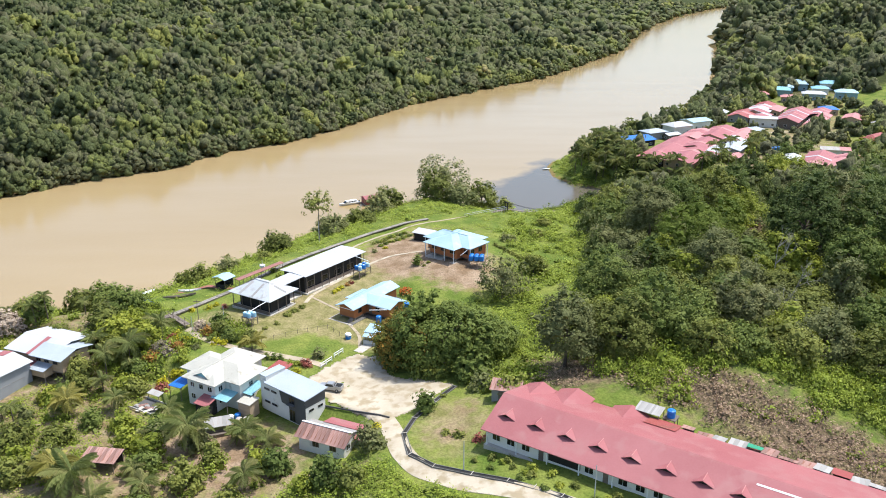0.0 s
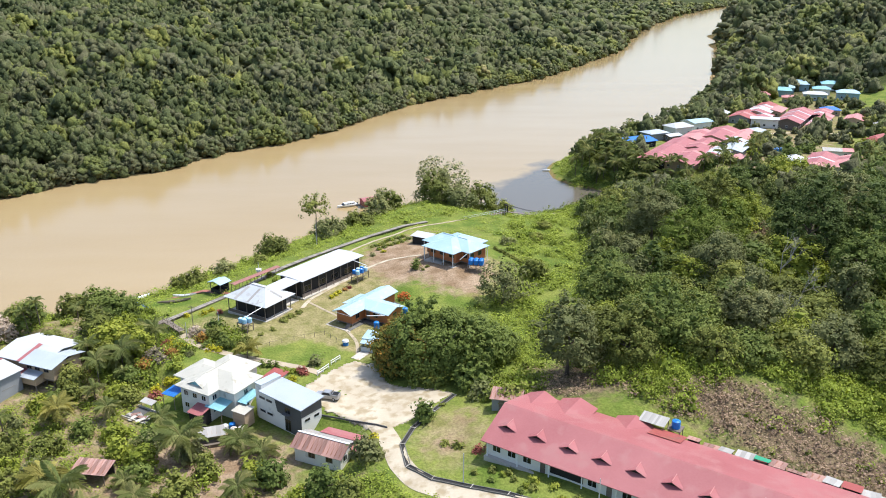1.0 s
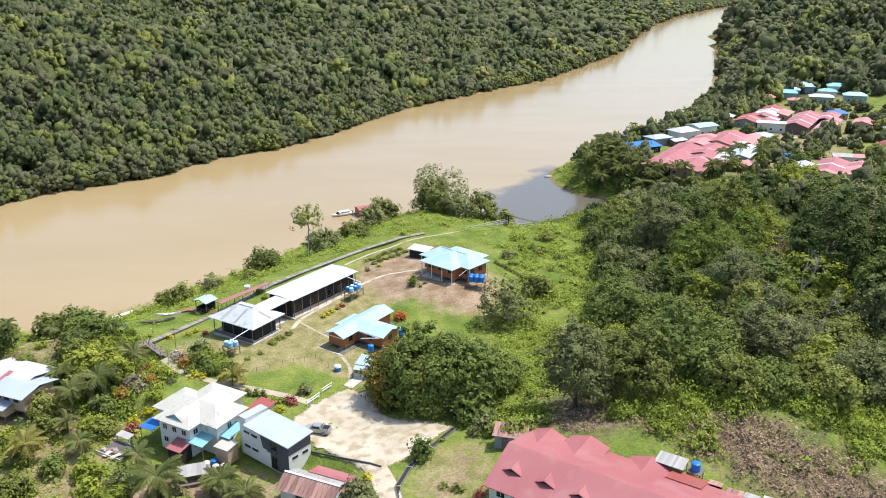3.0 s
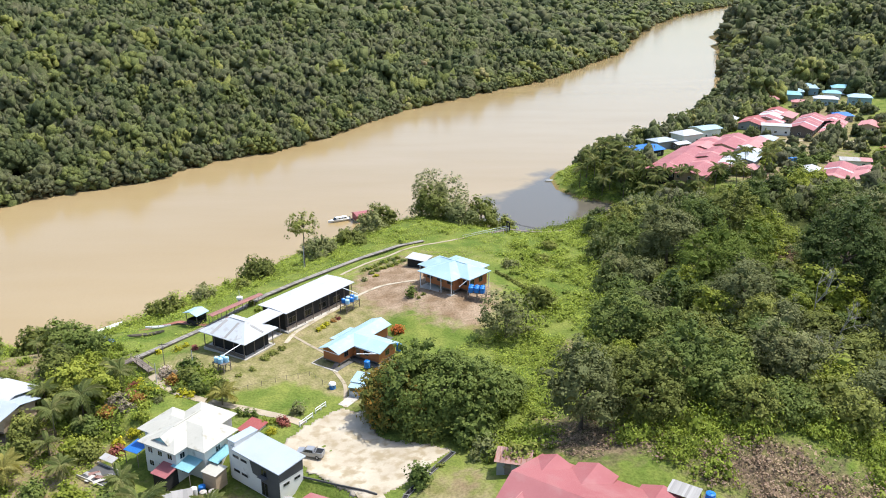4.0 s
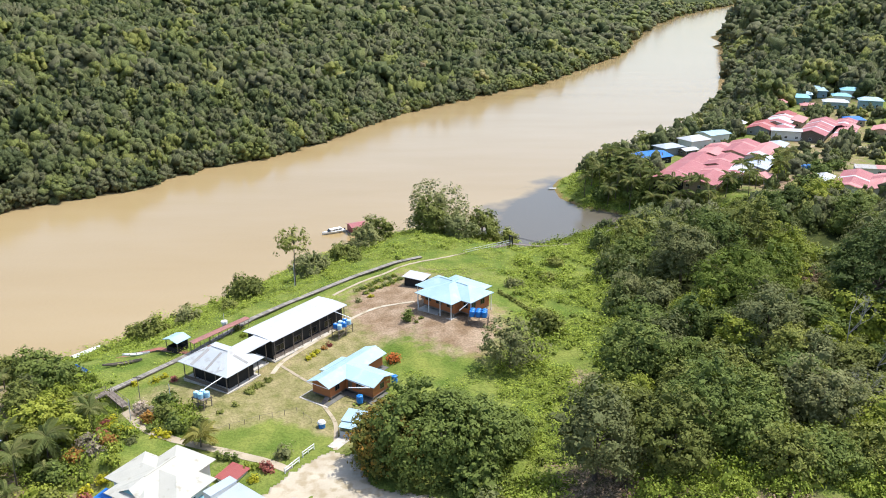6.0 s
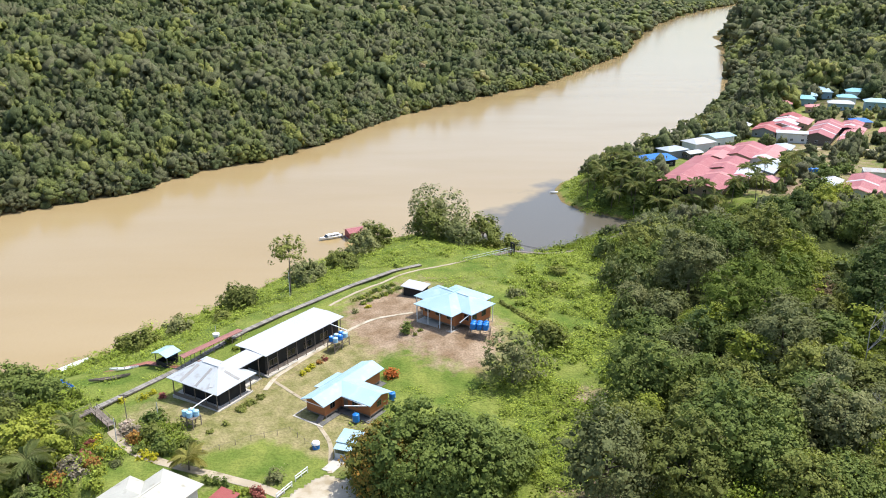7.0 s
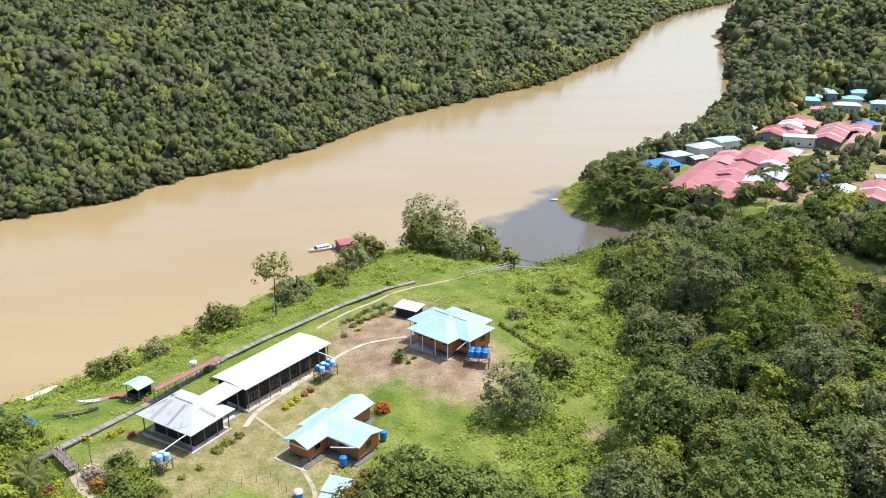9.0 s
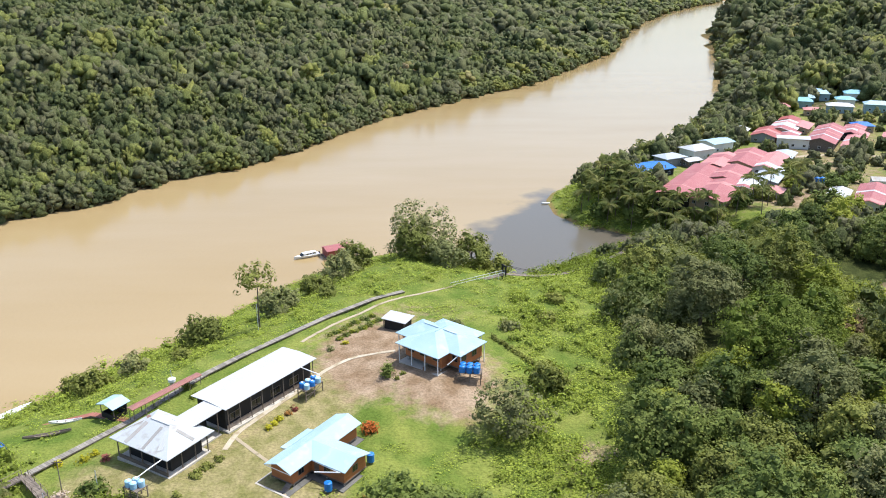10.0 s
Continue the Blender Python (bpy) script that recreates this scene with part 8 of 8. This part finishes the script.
def pickup(x, y, yaw):
    t = thing("pickup_truck", "silver double-cab pickup truck parked on the concrete", "truck", pose(x, y, gz(x, y) + 0.07, 0, 0, yaw))
    prof = [(-2.6, 0.45), (2.55, 0.42), (2.62, 0.75), (2.5, 0.98), (1.35, 1.12), (0.95, 1.16), (-0.95, 1.16), (-2.6, 1.12)]
    g = Geo()
    n = len(prof)
    g.add([(u, s * 0.88, z) for s in (-1, 1) for u, z in prof], [tuple(range(n))[::-1], tuple(range(n, 2 * n))] + [(i, (i + 1) % n, (i + 1) % n + n, i + n) for i in range(n)][::-1])
    part("body", g, M_SILVER, t)
    cab = [(1.3, 1.13), (0.65, 1.72), (-0.75, 1.74), (-1.0, 1.14)]
    c = Geo()
    c.add([(u, s * (0.82 if z < 1.5 else 0.66), z) for s in (-1, 1) for u, z in cab], [(3, 2, 1, 0), (4, 5, 6, 7), (0, 1, 5, 4), (1, 2, 6, 5), (2, 3, 7, 6)])
    part("cab", c, M_SILVER, t)
    part("windscreen", Geo().add([(1.25, -0.72, 1.19), (1.25, 0.72, 1.19), (0.72, 0.6, 1.68), (0.72, -0.6, 1.68)], [(0, 1, 2, 3)]), M_GLASS, t)
    for s in (-1, 1):
        part("side_window", Geo().add([(1.1, s * 0.835, 1.2), (0.62, s * 0.70, 1.66), (-0.7, s * 0.70, 1.66), (-0.88, s * 0.835, 1.2)], [(0, 1, 2, 3)]), M_GLASS, t)
    part("cargo_bed", Geo().box(-2.5, -1.1, -0.74, 0.74, 1.13, 1.18), M_BLACK, t, "black-lined cargo bed")
    for s in (-1, 1):
        part("bed_side", Geo().box(-2.58, -1.05, s * 0.82 - 0.05, s * 0.82 + 0.05, 1.14, 1.4), M_SILVER, t)
    part("tailgate", Geo().box(-2.62, -2.54, -0.82, 0.82, 0.8, 1.4), M_SILVER, t)
    part("roll_bar", Geo().tube((-1.15, -0.7, 1.4), (-1.15, -0.7, 1.8), 0.05).tube((-1.15, 0.7, 1.4), (-1.15, 0.7, 1.8), 0.05).tube((-1.15, -0.7, 1.8), (-1.15, 0.7, 1.8), 0.05), M_BLACK, t)
    for u in (-1.65, 1.6):
        for s in (-1, 1):
            w = part("wheel", Geo().tube((u, s * 0.7, 0.38), (u, s * 0.92, 0.38), 0.38, n=16), M_BLACK, t)
            part("rim", Geo().tube((u, s * 0.9, 0.38), (u, s * 0.935, 0.38), 0.22, n=12), M_SILVER, w)
    for s in (-1, 1):
        part("headlight", Geo().box(2.5, 2.61, s * 0.72 - 0.16, s * 0.72 + 0.16, 0.74, 0.92), M_WHITEPAINT, t)


def hull(length, beam_w, depth, n=9):
    g = Geo()
    rows = []
    for i in range(n):
        s = i / (n - 1)
        w = beam_w / 2 * (1 - s ** 3.2) ** 0.8 if s < 1 else 0.02
        u = -length / 2 + length * s
        k = 0.25 * depth * s * s
        rows.append([(u, -w, depth + k), (u, -w * 0.7, depth * 0.35 + k), (u, 0, k), (u, w * 0.7, depth * 0.35 + k), (u, w, depth + k)])
    vs = [p for r in rows for p in r]
    fs = [(a * 5 + b, a * 5 + b + 1, (a + 1) * 5 + b + 1, (a + 1) * 5 + b) for a in range(n - 1) for b in range(4)]
    fs = [f[::-1] for f in fs]
    fs.append((0, 1, 2, 3, 4))
    return g.add(vs, fs), [r[0] for r in rows] + [r[4] for r in rows[::-1]]


def speedboat(x, y, z, yaw, length, label, cabin=True):
    t = thing("speedboat", label, "boat", pose(x, y, z, 0, 0, yaw))
    g, rim = hull(length, length * 0.28, length * 0.12)
    part("hull", g, M_WHITEPAINT, t)
    part("deck", Geo().slab([(u, v * 0.97, w - 0.03) for u, v, w in rim], 0.04), M_WHITEPAINT, t)
    d = length * 0.12
    if cabin:
        k = length * 0.1
        c = Geo()
        c.box(-length * 0.36, length * 0.16, -k, k, d, d + 0.95)
        part("cabin", c, M_WHITEPAINT, t)
        for i in range(3):
            for s in (-1, 1):
                u = -length * 0.3 + i * length * 0.13
                part("cabin_window", Geo().box(u, u + length * 0.09, s * k - 0.015, s * k + 0.015, d + 0.4, d + 0.75), M_GLASS, t)
        part("windscreen", Geo().slab([(length * 0.16, -k, d + 0.9), (length * 0.26, -k * 0.8, d + 0.1), (length * 0.26, k * 0.8, d + 0.1), (length * 0.16, k, d + 0.9)], 0.03), M_GLASS, t)
    part("outboard", Geo().box(-length / 2 - 0.35, -length / 2 - 0.02, -0.2, 0.2, d * 0.5, d + 0.45), M_BLACK, t)
    return t


def canoe(x, y, yaw, length, mat, label):
    t = thing("canoe", label, "canoe", pose(x, y, gz(x, y) + 0.05, 0, 0, yaw))
    g = Geo()
    n = 9
    rows = []
    for i in range(n):
        s = i / (n - 1)
        w = 0.05 + 0.5 * math.sin(math.pi * s) ** 0.6
        k = 0.35 * (2 * s - 1) ** 2
        u = -length / 2 + length * s
        rows.append([(u, -w, 0.5 + k), (u, -w * 0.75, 0.12 + k * 0.6), (u, w * 0.75, 0.12 + k * 0.6), (u, w, 0.5 + k), (u, w - 0.05, 0.5 + k), (u, w * 0.7, 0.17 + k * 0.6), (u, -w * 0.7, 0.17 + k * 0.6), (u, -w + 0.05, 0.5 + k)])
    g.add([p for r in rows for p in r], [(a * 8 + b, (a + 1) * 8 + b, (a + 1) * 8 + (b + 1) % 8, a * 8 + (b + 1) % 8) for a in range(n - 1) for b in range(8)])
    part("hull", g, mat, t)
    for s in (-0.25, 0.0, 0.25):
        part("thwart", Geo().box(s * length - 0.12, s * length + 0.12, -0.42, 0.42, 0.4, 0.44), M_TIMBER, t)


def boathouse():
    t = thing("boathouse", "red floating boathouse with faded red roof", "boathouse", pose(-30.5, 343, WATER, 0, 0, 28))
    part("raft", Geo().box(-5.0, 5.0, -3.2, 3.2, -0.4, 0.4), M_TIMBER, t)
    part("wall", ring_wall(-4.5, 4.5, -2.7, 2.7, 0.4, 3.0), M_REDDARK, t)
    part("roof", gable_roof(-5.0, 5.0, -3.2, 3.2, 3.0, 0.9, "u"), M_RED, t)
    gables("gable_wall", (-4.5, -4.35, -2.7, 2.7, 2.95, 0.75, "u"), M_REDDARK, t)
    opening(t, "window", "v-", 1.5, 1.3, 1.2, 1.0, -2.7)


def footbridge():
    x, y = 23.6, 290.5
    z = gz(x, y)
    t = thing("suspension_bridge", "hanging footbridge with timber gate towers over the creek", "footbridge", pose(x, y, z, 0, 0, 25))
    top = -3.8 - z
    for s in (-0.9, 0.9):
        post(t, 0, s, -1.0, top, 0.35, M_DARKWALL, "tower_post")
    part("cross_beam", Geo().box(-0.2, 0.2, -1.2, 1.2, top - 0.4, top), M_DARKWALL, t)
    part("cross_beam", Geo().box(-0.15, 0.15, -0.9, 0.9, top * 0.55, top * 0.55 + 0.3), M_DARKWALL, t)
    n = 34
    zdeck = max(0.8, top * 0.35)
    board = Geo().box(-0.24, 0.24, -0.75, 0.75, -0.05, 0.05).mesh("board")
    board.materials.append(M_TIMBER)
    for i in range(n):
        o = part("board", board, M_TIMBER, t)
        o.matrix_local = Matrix.Translation((-17 + 0.5 * i, 0, zdeck - 1.0 * (17 - 0.5 * i) / 17))
    for i in range(86):
        s = (0.5 * i) / 43
        o = part("board", board, M_TIMBER, t)
        o.matrix_local = Matrix.Translation((0.3 + 0.5 * i, 0, zdeck - 3.4 * math.sin(math.pi * s)))
    for s in (-0.8, 0.8):
        part("rail", Geo().beam((-17, s, zdeck), (0, s, zdeck + 1.0), 0.08, 0.12), M_WHITEPAINT, t)
        for i in range(9):
            post(t, -17 + 2.1 * i, s, -2.0, zdeck + 0.1 + 0.055 * 2.1 * i, 0.1, M_WHITEPAINT, "baluster")
        g = Geo()
        for i in range(16):
            a, b = i / 16, (i + 1) / 16
            g.tube((43 * a, s, top - 5.5 * math.sin(math.pi * a)), (43 * b, s, top - 5.5 * math.sin(math.pi * b)), 0.05, n=5)
        part("cable", g, M_DARKWALL, t)


def utility_pole(x, y, h, label="weathered timber utility pole", mat=None, arm=True):
    t = thing("utility_pole", label, "pole", pose(x, y, gz(x, y)))
    part("shaft", Geo().tube((0, 0, -1.0), (0, 0, h), 0.10, 0.07, 8), mat or M_TIMBER, t)
    if arm:
        part("cross_arm", Geo().box(-0.9, 0.9, -0.06, 0.06, h - 0.5, h - 0.36), mat or M_TIMBER, t)


def drain_fence():
    line = [(2.5, 152.5), (-1.8, 146.0), (-5.6, 140.0), (-7.4, 134), (-6.0, 127.0), (-1.6, 122.6), (5, 119.4), (11, 116.4), (19.5, 111.4), (33, 101.8)]
    t = thing("drain", "dark roadside drain with low concrete edge and cross bars", "drain", pose(0, 0, 0))
    for (ax, ay), (bx, by) in zip(line, line[1:]):
        d = Vector((bx - ax, by - ay, 0)).normalized()
        a, b = Vector((ax, ay, gz(ax, ay) + 0.1)), Vector((bx, by, gz(bx, by) + 0.1))
        for s in (-0.42, 0.42):
            o = Vector((-d.y, d.x, 0)) * s
            part("kerb", Geo().beam(a + o, b + o, 0.14, 0.4), M_APRON, t)
        # near-black flat strip between the kerbs
        part("drain_bed", Geo().beam(a, b, 0.7, 0.1), M_DARKWALL, t, "dark drain bed")
    for (ax, ay), (bx, by) in zip(line, line[1:]):
        k = int(math.hypot(bx - ax, by - ay) / 4.4)
        for i in range(k):
            x, y = ax + (bx - ax) * i / k, ay + (by - ay) * i / k
            d = Vector((bx - ax, by - ay, 0)).normalized()
            o = Vector((-d.y, d.x, 0)) * 0.6
            p = Vector((x, y, gz(x, y) + 0.3))
            part("cross_bar", Geo().beam(p - o, p + o, 0.10, 0.10), M_CONC, t)


white_house()
grey_building()
shack()
long_red_building()
left_houses()
pickup(-24.0, 154.2, 165)
boathouse()
speedboat(-41.0, 341.0, WATER - 0.3, 212, 9.5, "white speedboat moored beside the boathouse")
speedboat(-94.5, 237.5, WATER - 0.1, 55, 8.5, "white speedboat pulled up on the riverbank", False)
speedboat(-110.5, 229.5, WATER - 0.2, 40, 8, "long pale boat moored at the riverbank", False)
speedboat(53.0, 405, WATER - 0.1, 190, 4.5, "pale boat moored at the grassy spit", False)
canoe(-73, 217.0, 12, 6.4, M_WHITEPAINT, "white wooden canoe lying on the grass")
canoe(-74, 211.0, 20, 8.8, M_TIMBER, "long weathered dugout canoe lying on the grass")
canoe(-82, 208.0, -38, 6.5, M_TANKB, "blue wooden canoe among the bushes")
footbridge()
utility_pole(-63.1, 191.8, 6.6)
utility_pole(-56.0, 190.0, 5.0, "thin grey lamp pole", M_GREYPAINT, False)
utility_pole(-41.5, 258, 7.5, "thin grey mast on the riverbank", M_GREYPAINT, False)
utility_pole(3.6, 120.6, 6.0, "grey metal lamp post beside the road", M_GREYPAINT, False)
utility_pole(24.5, 110.6, 6.5, "grey metal lamp post beside the longhouse", M_GREYPAINT, False)
utility_pole(-62.5, 184.5, 5.0, "grey metal lamp post beside the footpath", M_GREYPAINT, False)
drain_fence()


# ---- the far village ----
def village_house(x, y, yaw, ln, w, eave, rise, roof_mat, wall_mat, label, stripes=(), along="u"):
    t = thing("village_house", label, "house", pose(x, y, gz(x, y), 0, 0, yaw), "houses of the riverside village")
    if yaw == 57:
        ln, w, eave, rise = ln * 1.06, w * 1.2, eave * 0.66, rise * 1.1
    else:
        ln, w, eave = ln * 0.92, w * 1.1, eave * 0.8
    part("wall", ring_wall(-ln / 2 + 0.9, ln / 2 - 0.6, -w / 2 + 1.1, w / 2 - 0.7, -3.0, eave), wall_mat, t)
    if yaw == 57 or stripes or int(x) % 2:
        gables("gable_wall", (-ln / 2 + 0.9, ln / 2 - 0.6, -w / 2 + 1.1, w / 2 - 0.7, eave - 0.02, rise * 0.86), wall_mat, t)
    hip = yaw != 57 and not stripes and int(x) % 2 == 0
    roof = part("roof", hip_roof(-ln / 2, ln / 2, -w / 2, w / 2, eave, rise * 1.3, end=0.7) if hip else gable_roof(-ln / 2, ln / 2, -w / 2, w / 2, eave, rise), roof_mat, t)
    for u, du, mat in stripes:
        part("roof_patch", gable_roof(u, u + du, -w / 2 - 0.03, w / 2 + 0.03, eave + 0.05, rise, thick=0.04), mat, roof)
    n = max(2, int(ln / 5))
    for i in range(n):
        opening(t, "window", "v-", -ln / 2 + ln * (i + 0.5) / n, 1.0, 1.2, 1.1, -w / 2 + 1.1)
    m = max(1, int(w / 4.5))
    for i in range(m):
        opening(t, "window", "u-", -w / 2 + w * (i + 0.5) / m, 1.0, 1.2, 1.1, -ln / 2 + 0.9)
    return t


for row in VILLAGE_HOUSES:
    village_house(*row)
for i in range(4):
    water_tank(158.5 + 2.2 * i, 392 + 0.2 * i, gz(160, 392) + 0.8, M_TANKB, "large blue water tank in the village", None, 1.0, 2.4, "village tanks")
drape("village_path", [(150, 399), (170, 440), (196, 448), (226, 440), (250, 436)], 2.5, M_PATH, "pale earth path through the village", "footpath", 0.08)


# ---- small things by the parking area ----
def bench_frame(x, y, yaw, ln):
    t = thing("barrier_rail", "white painted timber barrier rail on posts", "rail", pose(x, y, gz(x, y), 0, 0, yaw), "white barrier rails")
    for z in (0.55, 1.1):
        part("rail", Geo().box(-ln / 2, ln / 2, -0.06, 0.06, z - 0.07, z + 0.07), M_WHITEPAINT, t)
    for u in (-ln / 2 + 0.1, 0, ln / 2 - 0.1):
        post(t, u, 0, -0.4, 1.2, 0.14)


bench_frame(-26.6, 166.2, 60, 4.2)
bench_frame(-24.4, 171.0, 58, 3.4)
fence = thing("wire_fence", "thin weathered fence posts round the lawn", "fence", pose(0, 0, 0))
line = [(-50, 180), (-44, 178.5), (-36, 183), (-29, 186), (-22, 178)]
for (ax, ay), (bx, by) in zip(line, line[1:]):
    k = int(math.hypot(bx - ax, by - ay) / 2.4)
    for i in range(k):
        x, y = ax + (bx - ax) * i / k, ay + (by - ay) * i / k
        post(fence, x, y, gz(x, y) - 0.3, gz(x, y) + 1.2, 0.09, M_TIMBER)
    part("wire", Geo().beam((ax, ay, gz(ax, ay) + 1.0), (bx, by, gz(bx, by) + 1.0), 0.03, 0.03), M_TIMBER, fence)
chain = thing("low_wall", "low dark wall along the parking area's edge", "wall", pose(0, 0, 0))
for i, ((ax, ay), (bx, by)) in enumerate(zip([(-25.5, 148.6), (-18, 145.0), (-12.6, 141.8)], [(-18, 145.0), (-12.6, 141.8), (-10.6, 140.6)])):
    part("wall_run", Geo().beam((ax, ay, gz(ax, ay) + 0.25), (bx, by, gz(bx, by) + 0.25), 0.16, 0.35), M_WALLG, chain)
slab = solid("concrete_slab", Geo().box(-2.2, 2.2, -1.2, 1.2, -0.3, 0.16), M_CONC, "pale concrete slab beside the shelter", "slab", m=pose(-19.0, 174.6, gz(-19, 174.6), 0, 0, 60))
